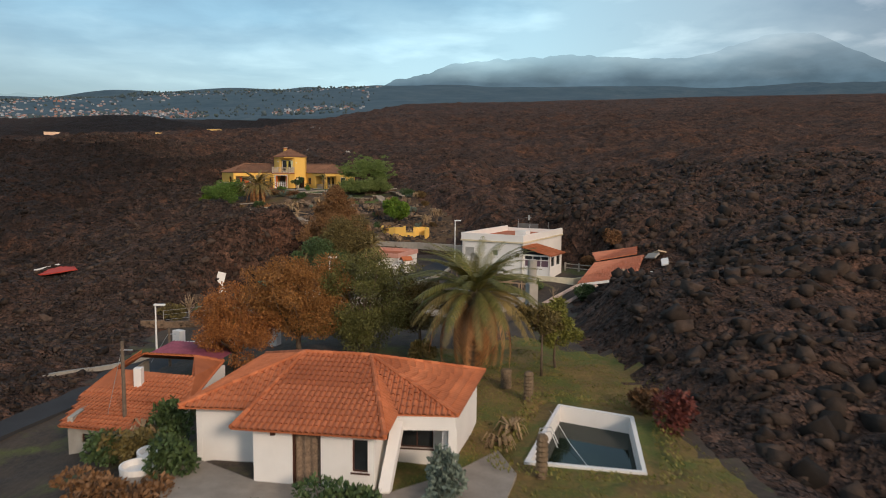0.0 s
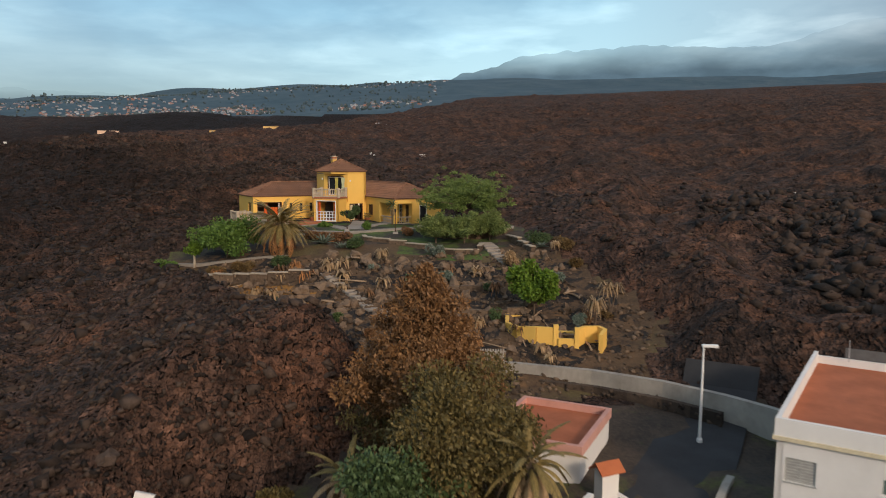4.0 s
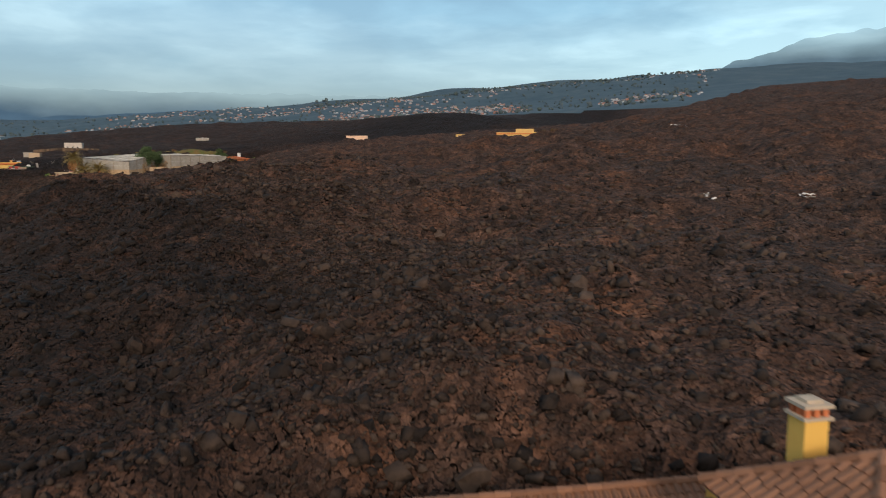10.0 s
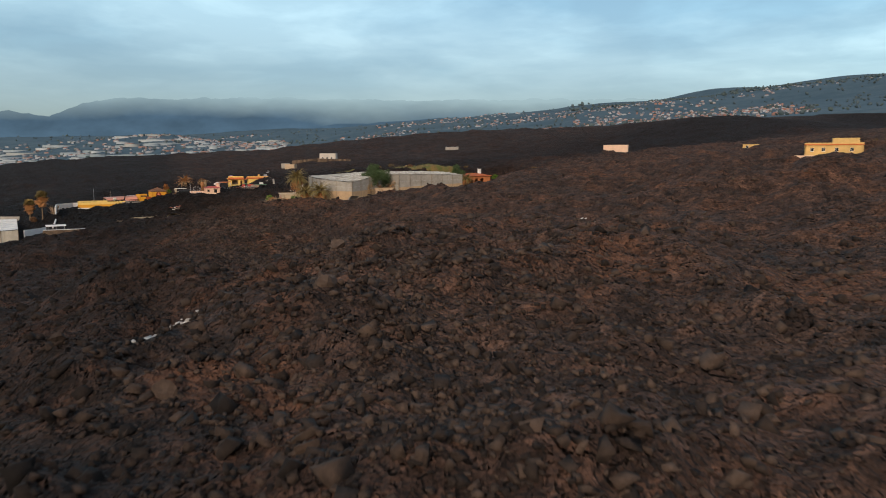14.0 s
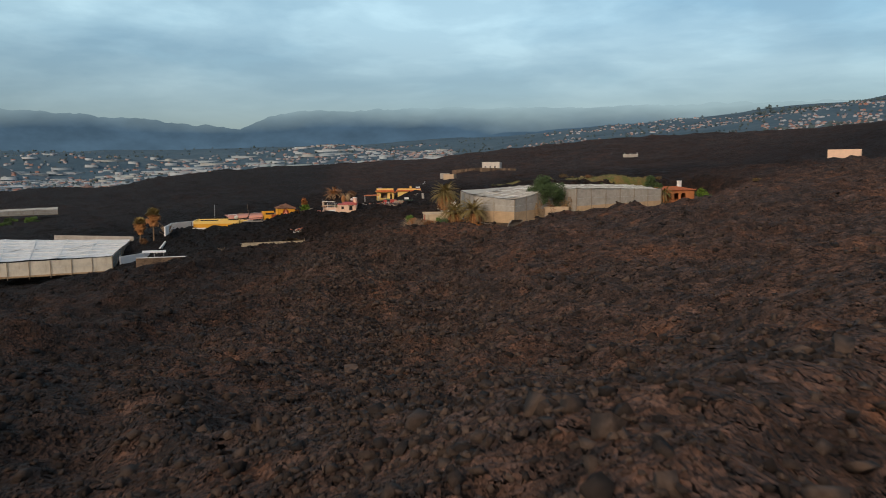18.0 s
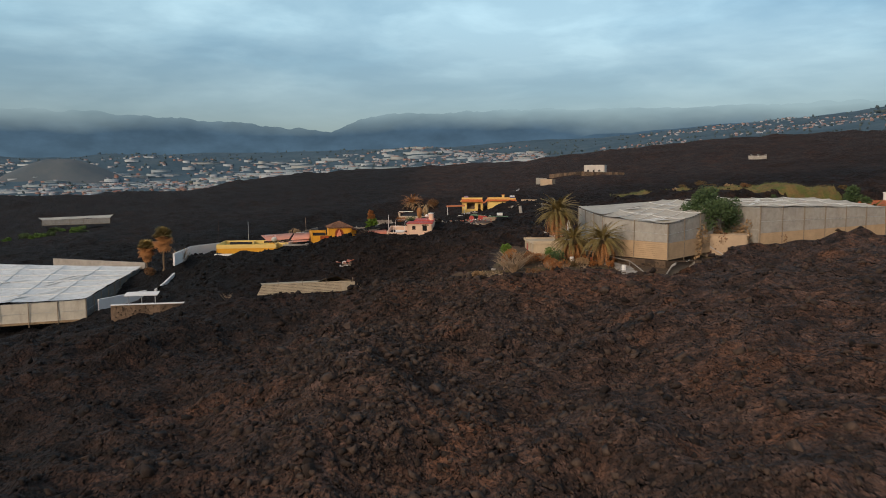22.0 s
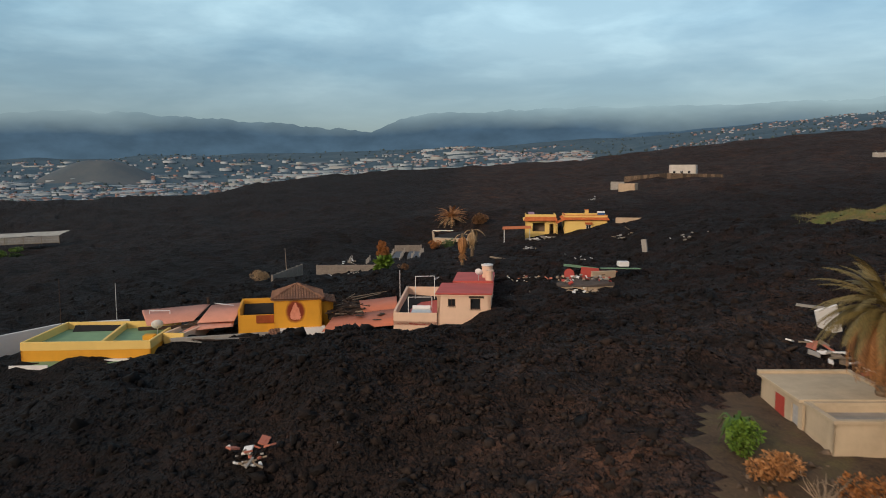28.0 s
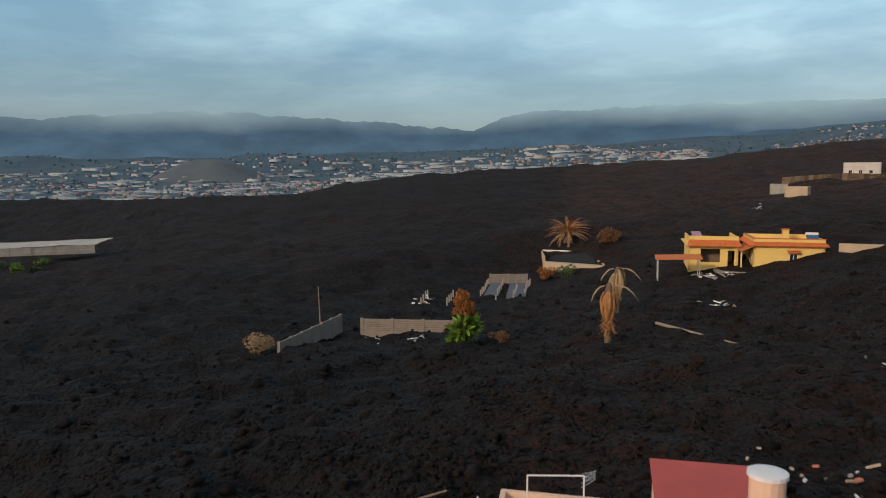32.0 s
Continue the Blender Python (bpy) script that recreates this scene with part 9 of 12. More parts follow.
for i, (x, y) in enumerate(((-235.6, 280.6), (-233.4, 280.8), (-242, 281.2), (-238.6, 284.7), (-232, 285.3), (-241.7, 288.9))):
    if float(inside(np.array(x), np.array(y), FARM)) < 0.3:
        continue
    bare_tree("dead_bush", "dead bush of thin grey twigs", x, y, 2.0, BRANCH, 110 + i, None, 22, "bush", 0.6, "dead bushes")
dead_crown("yucca", "yucca with green tips and a straw skirt", -248.1, 290.5, 1.6, 1.4, LEAF_FRESH, 7, 90, heads=3, wide=0.09)
for i, (x, y) in enumerate(((-240.4, 296.5), (-237.9, 299.6))):
    pot = thing("clay_pot", "small orange clay pot on the ground", "pot", pose(x, y, level(x, y) - 0.02), "clay pots")
    part("bowl", lathe(bmesh.new(), [(0.16, 0), (0.26, 0.4), (0.28, 0.45), (0.22, 0.45), (0.2, 0.38)], 12), CLAY, pot)
for i, (x, y) in enumerate(((-229.6, 298.9), (-237.9, 296), (-228.9, 280.8))):
    o = thing("white_drum", "white plastic drum standing in the garden", "drum", pose(x, y, level(x, y) - 0.02), "drums")
    part("drum", lathe(bmesh.new(), [(0.30, 0), (0.32, 0.3), (0.30, 0.34), (0.32, 0.62), (0.29, 0.9), (0.2, 0.92)], 14), WHITE_FRAME, o)


def rubbish_heap(name, label, x, y, spread, count, mats, seed, big=0.9):
    """A heap of broken boards, sheets and slabs."""
    rnd = random.Random(seed)
    t = thing(name, label, "rubble", pose(x, y, level(x, y)))
    for i in range(count):
        s = rnd.uniform(0.25, 1.0) * big
        dx, dy = rnd.gauss(0, spread * 0.5), rnd.gauss(0, spread * 0.35)
        z = level(x + dx, y + dy) - level(x, y) + rnd.uniform(0.05, 0.5)
        kind = rnd.random()
        b = boxes((-s, s, -s * 0.12, s * 0.12, -0.05, 0.05)) if kind < 0.4 else boxes((-s * 0.6, s * 0.6, -s * 0.4, s * 0.4, -0.05, 0.06), bevel=0.015)
        part("board" if kind < 0.4 else "fragment", b, rnd.choice(mats), t, m=pose(dx, dy, z, rnd.uniform(-25, 25), rnd.uniform(-30, 30), rnd.uniform(0, 180)))
    return t


PINK_SHEET = plain("faded_red_sheet", (0.50, 0.17, 0.11), 0.7, 0.14, 0.8, dirt=0.15)
rubbish_heap("wreckage", "heap of broken roof sheets and grey boards", -255.1, 305.8, 2.6, 26, (CONCRETE, POLE_WOOD, WHITE_WALL, PINK_SHEET), 5)
tip = thing("upright_slab", "broken white slab standing in the wreckage", "rubble", pose(-259.2, 310.5, level(-259.2, 310.5)))
part("slab", boxes((-0.8, 0.8, -0.1, 0.1, -0.2, 2.0)), WHITE_WALL, tip, m=pose(0, 0, 0, 14, -18, 60))
part("beam", boxes((-1.6, 1.2, -0.12, 0.12, 1.6, 1.8)), CONCRETE, tip, m=pose(-1.0, -0.6, 0, 0, 8, 70))

# ---- house with arches beside the meadow
h = thing("arched_house", "orange house with arches, tiled roof and white chimney", "house", pose(-239.7, 367.1, 34.2, 0, 0, 84))
TERRA_WALL = plain("orange_wall_paint", (0.55, 0.20, 0.075), 0.8, 0.1, 0.6, dirt=0.15)
m = wall_part(h, (0, 0), (11.0, 0), -1.5, 2.6, 0.3, TERRA_WALL, [(0.8, 2.6, 0, 1.9), (3.4, 5.2, 0, 1.9), (6.0, 7.8, 0, 1.9)])[1]
for x in (0.8, 3.4, 6.0):
    bm = bmesh.new()
    for k in range(8):
        a0, a1 = math.pi * k / 8, math.pi * (k + 1) / 8
        for s in (0,):
            pts = [(x + 0.9 - 0.9 * math.cos(a0), 1.45 + 0.45 * math.sin(a0)), (x + 0.9 - 0.9 * math.cos(a1), 1.45 + 0.45 * math.sin(a1)), (x + 0.9 - 0.9 * math.cos(a1), 1.9), (x + 0.9 - 0.9 * math.cos(a0), 1.9)]
            v = [bm.verts.new((px, 0.01, pz)) for px, pz in pts]
            w = [bm.verts.new((px, 0.29, pz)) for px, pz in pts]
            bm.faces.new(v)
            bm.faces.new(w[::-1])
            bm.faces.new((v[0], v[1], w[1], w[0]))
    part("arch", bm, TERRA_WALL, h, m=m)
wall_part(h, (11, 0), (11, 7), -1.5, 2.6, 0.3, TERRA_WALL)
wall_part(h, (11, 7), (0, 7), -1.5, 2.6, 0.3, TERRA_WALL)
wall_part(h, (0, 7), (0, 0), -1.5, 2.6, 0.3, TERRA_WALL)
hip_roof(h, 0, 11, 0, 7, 2.7, 0.9, ROOF_ORANGE, over=0.35, rows=False)
part("chimney", boxes((9.6, 10.5, 4.5, 5.4, 2.2, 5.0), (9.5, 10.6, 4.4, 5.5, 5.0, 5.2)), WHITE_WALL, h)
tree("slender_tree", "tall thin grey-green tree beside the meadow", -238.5, 360.8, 8.0, 2.4, LEAF_OLIVE, 0.20, 3500, 14, 0.16, 0.25, 74, (0.8, 0.8, 1.3))
palm("date_palm", "small palm with yellow-green fronds", -237.5, 364.3, 2.4, 3.0, 22, 14, 8, 0.35, 84)
shrub("yellow_shrub", "yellow-green shrub beside the arched house", -237.4, 380.3, 2.0, 3.2, LEAF_FRESH, 0.2, 1400, 85)
tree("cypress", "dark narrow cypress beyond the net houses", -254, 357, 7.0, 1.5, LEAF_DARK, 0.16, 3000, 14, 0.14, 0.08, 75, (0.7, 0.7, 2.2))
for i in range(24):
    rr = random.Random(900 + i)
    x, y = rr.uniform(-312, -222), rr.uniform(360, 398)
    shrub("field_shrub", "low dry olive shrub on the old field", x, y, rr.uniform(0.8, 2.0), rr.uniform(0.6, 1.6), rr.choice((LEAF_OLIVE, LEAF_HEDGE, STRAW, LEAF_BROWN)), 0.18, 350, 900 + i, 5, group="field shrubs")

fg = random.Random(818)
for i in range(34):
    x, y = fg.uniform(-244, -226), fg.uniform(278.5, 296)
    if float(inside(np.array(x), np.array(y), FARM)) < 0.3 or math.hypot(x + 222.8, y - 286.9) < 7.0 or math.hypot(x + 243.5, y - 296) < 4.5:
        continue
    if i % 3 == 0:
        bare_tree("dead_bush", "dead bush of thin grey twigs", x, y, fg.uniform(1.0, 2.0), BRANCH, 820 + i, None, 20, "bush", 0.7, "dead bushes")
    else:
        shrub("dry_bush", "withered rust-brown garden bush", x, y, fg.uniform(0.6, 1.4), fg.uniform(0.5, 1.3), fg.choice((LEAF_RUST, LEAF_BROWN, LEAF_BROWN, STRAW, LEAF_HEDGE)), 0.09, 900, 860 + i, 7, group="dry bushes")
gx, gy = np.random.RandomState(6).uniform(-246, -225, 900), np.random.RandomState(7).uniform(277, 303, 900)
ok = (inside(gx, gy, FARM) > 0) & (np.hypot(gx + 222.8, gy - 286.9) > 6.6)
gx, gy = gx[ok], gy[ok]
v, f = scatter_rocks(np.stack([gx, gy, height(gx, gy)], -1), 0.08 + 0.25 * np.random.RandomState(8).random(len(gx)) ** 2, 408, 6, 1, 0.3, 0.85)
tagged(new("farm_stones", raw_mesh("farm_stones", v, f, FIELD_STONE)), "brown stones strewn over the farm garden", "stones", kind="stuff")


# ------------------------------------------------------------------ the western houses in the lava
OCHRE = plain("ochre_wall_paint", (0.72, 0.34, 0.030), 0.78, 0.08, 0.6, dirt=0.10)
LEMON = plain("lemon_wall_paint", (0.80, 0.55, 0.17), 0.78, 0.06, 0.5, dirt=0.08)
GREEN_FLOOR = plain("green_roof_coating", (0.20, 0.32, 0.17), 0.7, 0.14, 0.5, dirt=0.18)
CREAM_PINK = plain("cream_pink_wall_paint", (0.76, 0.52, 0.37), 0.82, 0.08, 0.5, dirt=0.14)
RED_ROOF = plain("red_roof_coating", (0.50, 0.085, 0.065), 0.65, 0.14, 0.5, dirt=0.15)
BURNT = plain("burnt_brown_timber", (0.055, 0.035, 0.025), 0.95, 0.4, 2.0)
ORANGE_TRIM = plain("orange_eave_tiles", (0.60, 0.17, 0.05), 0.8, 0.15, 3.0, dirt=0.12)


def rooms(parent, x0, x1, y0, y1, z0, z1, mat, holes=None, thick=0.25):
    """Four outer walls; holes by side (front, right, back, left). Gives the front's and right's poses."""
    holes = holes or {}
    out = {}
    for side, p, q in (("front", (x0, y0), (x1, y0)), ("right", (x1, y0), (x1, y1)), ("back", (x1, y1), (x0, y1)), ("left", (x0, y1), (x0, y0))):
        out[side] = wall_part(parent, p, q, z0, z1, thick, mat, holes.get(side, ()))[1]
    return out


def parapets(parent, x0, x1, y0, y1, z0, z1, mat, w=0.22, sides="frbl"):
    rows = {"f": (x0, x1, y0, y0 + w), "b": (x0, x1, y1 - w, y1), "l": (x0, x0 + w, y0 + w, y1 - w), "r": (x1 - w, x1, y0 + w, y1 - w)}
    for s in sides:
        part("parapet", boxes((*rows[s], z0, z1), bevel=0.015), mat, parent)


def dish(parent, x, y, z, r=0.45, turn=0):
    bm = bmesh.new()
    lathe(bm, [(0.02, 0), (r * 0.5, 0.05), (r * 0.85, 0.14), (r, 0.22), (r * 0.97, 0.235), (r * 0.8, 0.16), (r * 0.4, 0.07)], 16)
    part("satellite_dish", bm, WHITE_FRAME, parent, m=pose(x, y, z, 60, 0, turn))
    bm = bmesh.new()
    tube(bm, [(x, y, z - 0.9), (x, y, z)], 0.03, 6)
    part("dish_mast", bm, STEEL, parent)


def pole_part(parent, x, y, z0, z1, mat, r=0.045, name="pole"):
    part(name, lathe(bmesh.new(), [(r, z0), (r * 0.8, z1)], 7), mat, parent, m=pose(x, y, 0))


def yellow_compound():
    t = thing("flat_roofed_house", "yellow house with green flat roofs sunk in lava", "house", pose(-293.5, 253.6, 26.0, 0, 0, 70.3))
    rooms(t, 0.02, 11.18, 0.02, 9.18, -1.0, 3.1, OCHRE)
    part("roof_floor", boxes((0.2, 11.0, 0.2, 9.0, 2.95, 3.15)), GREEN_FLOOR, t, "green coated roof floor")
    parapets(t, 0, 11.2, 0, 9.2, 3.1, 3.85, LEMON, 0.24)
    bm = bmesh.new()
    prism(bm, [(6.7, 0.26), (6.95, 0.26), (5.95, 8.9), (5.7, 8.9)], 3.15, 3.75)
    part("dividing_parapet", bm, LEMON, t)
    part("ash_heap", prism(bmesh.new(), [(1.2, 7.6), (5.2, 7.9), (5.4, 8.8), (1.0, 8.8)], 3.155, [3.2, 3.2, 3.55, 3.6]), ASH, t, "black ash blown against the parapet")
    # lower front terrace
    part("front_terrace", boxes((0.1, 10.6, -1.9, -0.02, 1.9, 2.15)), GREEN_FLOOR, t)
    part("terrace_edge", boxes((0.0, 3.2, -2.05, -1.92, 1.85, 2.3)), WHITE_WALL, t)
    part("terrace_edge", boxes((6.8, 10.6, -0.5, -0.04, 2.16, 2.32)), WHITE_WALL, t)
    wall_part(t, (0.0, -1.9), (10.4, -1.9), -1.5, 1.85, 0.2, OCHRE)
    part("side_terrace", boxes((-3.4, -0.02, 0.6, 4.6, 1.0, 1.5)), plain("bright_green_coating", (0.06, 0.25, 0.05), 0.7), t)
    # raised roof light and small plant box
    r = new("roof_light")
    r.parent, r.matrix_basis = t, pose(11.3, 3.2, 3.1, 0, 0, -12)
    part("floor", boxes((0.2, 1.8, 0.2, 5.8, 0, 0.3)), plain("grey_green_screed", (0.30, 0.32, 0.27)), r)
    for row in ((0, 2.0, 0, 0.2), (0, 2.0, 5.8, 6.0), (0, 0.2, 0.2, 5.8), (1.8, 2.0, 0.2, 5.8)):
        part("kerb", boxes((*row, -1.2, 0.75)), LEMON if row[3] < 1 else CREAM_PINK, r)
    part("cooling_unit", boxes((9.6, 10.6, 2.6, 3.5, 3.15, 3.75), bevel=0.04), OCHRE, t)
    dish(t, 10.4, 4.4, 4.3, 0.55, 200)
    pole_part(t, 4.6, 9.9, 0, 7.6, STEEL)
    pole_part(t, -1.6, 11.4, 0, 7.9, BURNT)
    bm = bmesh.new()
    for a, b in (((8.2, 8.9, 3.8), (8.2, 8.9, 4.9)), ((10.2, 8.9, 3.8), (10.2, 8.9, 4.9)), ((8.2, 8.9, 4.9), (10.2, 8.9, 4.9))):
        tube(bm, [a, b], 0.04, 5)
    part("clothes_frame", bm, WHITE_FRAME, t)
    return t


yellow_compound()
solid_wall("white_parapet_wall", "white boundary wall beside the yellow house", [(-287, 245.2), (-300, 249.9), (-305.1, 255.9), (-304.7, 262.4)], 1.0, 0.3, WHITE_WALL, 28.2)
solid_wall("white_parapet_wall", "low white wall stepping up from the net tunnel", [(-277.1, 241.1), (-281.5, 242.9), (-287, 245.2)], 0.7, 0.3, WHITE_WALL)


def corrugated(parent, ring, mat, name="roof_sheet", ribs=24, deep=0.06):
    """A corrugated sheet spanned between four corners."""
    A, B, C, D = [Vector(p) for p in ring]
    v, f = [], []
    for i in range(ribs + 1):
        z = Vector((0, 0, deep * (i % 2)))
        for w in (0, 0.5, 1):
            v.append(A.lerp(B, i / ribs).lerp(D.lerp(C, i / ribs), w) + z)
    for i in range(ribs):
        for w in (0, 1):
            a = i * 3 + w
            f.append((a, a + 3, a + 4, a + 1))
    me = raw_mesh(name, v, f, mat)
    ob = part(name, me, mat, parent)
    s = ob.modifiers.new("thickness", "SOLIDIFY")
    s.thickness = 0.02
    return ob


SALMON_SHEET = plain("salmon_roof_sheet", (0.60, 0.265, 0.185), 0.75, 0.12, 0.6, dirt=0.18)
sh = thing("collapsed_roof", "collapsed salmon roof sheets between the houses", "roof")
corrugated(sh, [(-296.4, 264.0, 29.9), (-295.6, 268.2, 30.2), (-299.6, 270.2, 31.1), (-300.4, 263.6, 30.8)], SALMON_SHEET, "roof_sheet", 30, 0.03)
corrugated(sh, [(-295.4, 268.5, 30.0), (-293.4, 271.8, 30.3), (-298.6, 273.5, 31.2), (-299.4, 270.3, 31.0)], SALMON_SHEET, "roof_sheet", 26, 0.03)
corrugated(sh, [(-293.8, 267.0, 29.6), (-292.8, 271.6, 29.9), (-294.8, 272.0, 30.2), (-295.4, 268.4, 29.9)], SALMON_SHEET, "roof_sheet", 16, 0.03)
part("fascia", boxes((0, 5.4, -0.06, 0.06, -0.35, 0.0)), BURNT, sh, m=pose(-295.7, 263.2, 30.0, 0, 0, 82))
part("vent_pipe", lathe(bmesh.new(), [(0.14, 0), (0.14, 0.7), (0.2, 0.72), (0.2, 0.82)], 8), BURNT, sh, m=pose(-299.6, 270.0, 31.0))
for i in range(4):
    part("fallen_slat", boxes((0, 1.6, -0.04, 0.04, 0, 0.05)), WHITE_FRAME, sh, m=pose(-299.2 + 0.3 * i, 270.6 + 0.2 * i, 31.2, 0, 0, 40))
part("edge_beam", boxes((0, 11.5, -0.2, 0.2, -0.25, 0.05)), CONCRETE, sh, m=pose(-291.4, 265.9, 29.5, 0, 0, 84))
for i in range(4):
    part("broken_board", boxes((-1.4, 1.4, -0.1, 0.1, 0, 0.08)), BURNT if i % 2 else CONCRETE, sh, m=pose(-288.6 + 0.3 * i, 267.0 + i * 1.9, 29.75, 8 * i - 10, 6, 70 + 15 * i))


def burnt_house():
    """Small ochre house with a tiled hip roof; fire left a flame-shaped stain on its front."""
    t = thing("ochre_house", "ochre house with hipped tile roof and burnt window stain", "house", pose(-291, 275.2, 28.6, 0, 0, 78.4))
    rooms(t, 0, 4.5, 0, 4.4, -1.0, 3.98, OCHRE)
    hip_roof(t, 0, 4.5, 0, 4.4, 4.0, 1.1, ROOF_BROWN, over=0.22, along_a=True, seed=3)
    part("eave_board", boxes((-0.14, 4.64, -0.14, -0.02, 3.82, 3.96)), CREAM_PINK, t)
    soot = Mat("sooty_red_stain", 0.85)
    at = soot.n("ShaderNodeSeparateXYZ")
    soot.link(soot.space("Object"), at.inputs[0])
    u = soot.math("DIVIDE", soot.math("SUBTRACT", at.outputs[0], 2.02), 1.0)
    v = soot.math("DIVIDE", soot.math("SUBTRACT", at.outputs[2], 2.72), 1.22)
    d = soot.math("SQRT", soot.math("ADD", soot.math("MULTIPLY", u, u), soot.math("MULTIPLY", v, v)))
    d = soot.math("ADD", d, soot.math("MULTIPLY", soot.math("SUBTRACT", soot.noise(2.4, 6, 0.65), 0.5), 0.35))
    soot.color(soot.ramp(d, [(0.55, (0.20, 0.030, 0.012)), (0.72, (0.22, 0.040, 0.013)), (0.86, (0.44, 0.155, 0.022)), (1.0, (0.72, 0.34, 0.030))]))
    bm = bmesh.new()
    pts = [(2.02 + 1.12 * math.cos(a), 2.72 + 1.24 * math.sin(a)) for a in [6.28318 * i / 32 for i in range(32)]]
    bm.faces.new([bm.verts.new((x, -0.006, z)) for x, z in pts])
    part("soot_stain", bm, soot.m, t, "dark red soot stain fading into the paint")
    peel = Mat("bare_peach_plaster", 0.9)
    peel.color(peel.ramp(peel.noise(2.5, 6, 0.7), [(0.3, (0.62, 0.20, 0.12)), (0.7, (0.82, 0.34, 0.22))]))
    bm = bmesh.new()
    flame = [(1.55, 2.05), (1.75, 1.9), (2.2, 1.88), (2.5, 1.98), (2.52, 2.35), (2.40, 2.75), (2.36, 3.05), (2.20, 3.18), (2.14, 3.48), (2.02, 3.60), (1.92, 3.35), (1.80, 3.22), (1.68, 2.95), (1.58, 2.70), (1.50, 2.35)]
    ragged, rr = [], random.Random(12)
    for (x0, z0), (x1, z1) in zip(flame, flame[1:] + flame[:1]):
        ragged += [(x0 + (x1 - x0) * k / 4 + rr.uniform(-0.05, 0.05), z0 + (z1 - z0) * k / 4 + rr.uniform(-0.05, 0.05)) for k in range(4)]
    bm.faces.new([bm.verts.new((x, -0.011, z)) for x, z in ragged])
    part("bare_plaster", bm, peel.m, t)
    # lean-to behind
    rooms(t, 4.52, 5.7, 1.6, 4.9, -1.0, 3.3, OCHRE)
    tiled_face(t, [(4.5, 1.3, 3.55), (5.95, 1.3, 3.3), (5.95, 5.0, 3.4), (4.5, 5.0, 3.65)], ROOF_BROWN, 0.25, rows=False)
    # walled yard
    wall_part(t, (-3.4, 0.9), (-0.02, 0.9), -1.0, 2.35, 0.2, OCHRE)
    wall_part(t, (-3.4, 6.6), (-3.4, 0.9), -1.0, 2.95, 0.2, OCHRE)
    wall_part(t, (-0.02, 7.0), (-3.4, 7.0), -1.0, 3.0, 0.2, OCHRE)
    part("yard_floor", boxes((-3.2, 0.0, 1.1, 6.8, 1.4, 1.6)), plain("pale_blue_screed", (0.27, 0.29, 0.32), 0.8, 0.12, 0.8, dirt=0.2), t)
    part("scorched_band", boxes((-1.7, -0.04, 0.78, 0.796, 1.55, 2.33)), plain("scorched_red_paint", (0.30, 0.07, 0.02), 0.85, 0.35, 1.6), t)
    part("ash_heap", prism(bmesh.new(), [(-3.1, 4.6), (-0.2, 4.9), (-0.2, 6.7), (-3.1, 6.7)], 1.6, [1.8, 1.8, 2.5, 2.5]), ASH, t)
    # white porch wall and tile remnant before the front
    part("porch_wall", boxes((0.5, 4.5, -0.75, -0.55, 0.2, 1.15), (0.5, 4.5, -0.55, -0.02, 0.9, 1.15)), WHITE_WALL, t)
    tiled_face(t, [(-0.7, -1.6, 0.65), (0.6, -1.4, 0.75), (0.5, -0.4, 1.25), (-0.4, -0.5, 1.2)], ROOF_BROWN, 0.25, rows=False)
    part("doorstep", boxes((4.52, 4.8, -0.8, 0.2, 0.4, 1.2)), WHITE_WALL, t)
    return t


burnt_house()
tr = thing("collapsed_roof", "broken orange roof sheets with black burnt roof trusses", "roof")
ORANGE_SHEET = plain("orange_roof_sheet", (0.56, 0.185, 0.105), 0.75, 0.16, 0.5, dirt=0.22)
corrugated(tr, [(-286.0, 278.6, 30.1), (-284.3, 285.9, 30.5), (-289.3, 287.1, 31.1), (-289.8, 280.6, 30.6)], ORANGE_SHEET, "roof_sheet", 52, 0.03)
corrugated(tr, [(-289.7, 283.5, 30.85), (-289.3, 287.1, 31.1), (-293.6, 288.5, 31.55), (-293.2, 284.3, 31.45)], ORANGE_SHEET, "roof_sheet", 30, 0.03)
part("burnt_ceiling", prism(bmesh.new(), [(-289.8, 280.4), (-289.6, 283.6), (-294.2, 284.2), (-294.6, 280.8)], 30.2, [30.5, 30.65, 31.1, 31.0]), BURNT, tr)
tn = random.Random(31)
for i in range(70):
    x, y = tn.uniform(-294.4, -289.2), tn.uniform(280.6, 284.3)
    s = tn.uniform(0.3, 1.1)
    z = 30.75 - 0.1 * (x + 289.2) + tn.uniform(0, 0.3)
    part("burnt_truss", boxes((-s, s, -0.07, 0.07, -0.05, 0.05)), POLE_WOOD if i % 9 == 0 else BURNT, tr, m=pose(x, y, z, tn.uniform(-10, 10), tn.uniform(-12, 12), tn.choice((10, 80, 100)) + tn.uniform(-25, 25)))
for i in range(5):
    x, y = tn.uniform(-288.6, -286.4), tn.uniform(281.5, 285.5)
    part("burnt_hole", boxes((-0.35, 0.35, -0.15, 0.15, 0, 0.03), (-0.5, 0.1, -0.05, 0.25, 0, 0.028)), BURNT, tr, m=pose(x, y, 30.62 + 0.155 * (-286.5 - x), 0, 0, tn.uniform(0, 180)))
for p, q in (((-295.6, 283.8, 31.1), (-297, 287.8, 31.4)), ((-296.5, 284.4, 31.3), (-297.6, 288.7, 31.5)), ((-294.7, 282.3, 31.0), (-297.3, 285, 31.5))):
    bm = bmesh.new()
    tube(bm, [p, q], 0.05, 5)
    part("bent_pipe", bm, POLE_WOOD, tr)


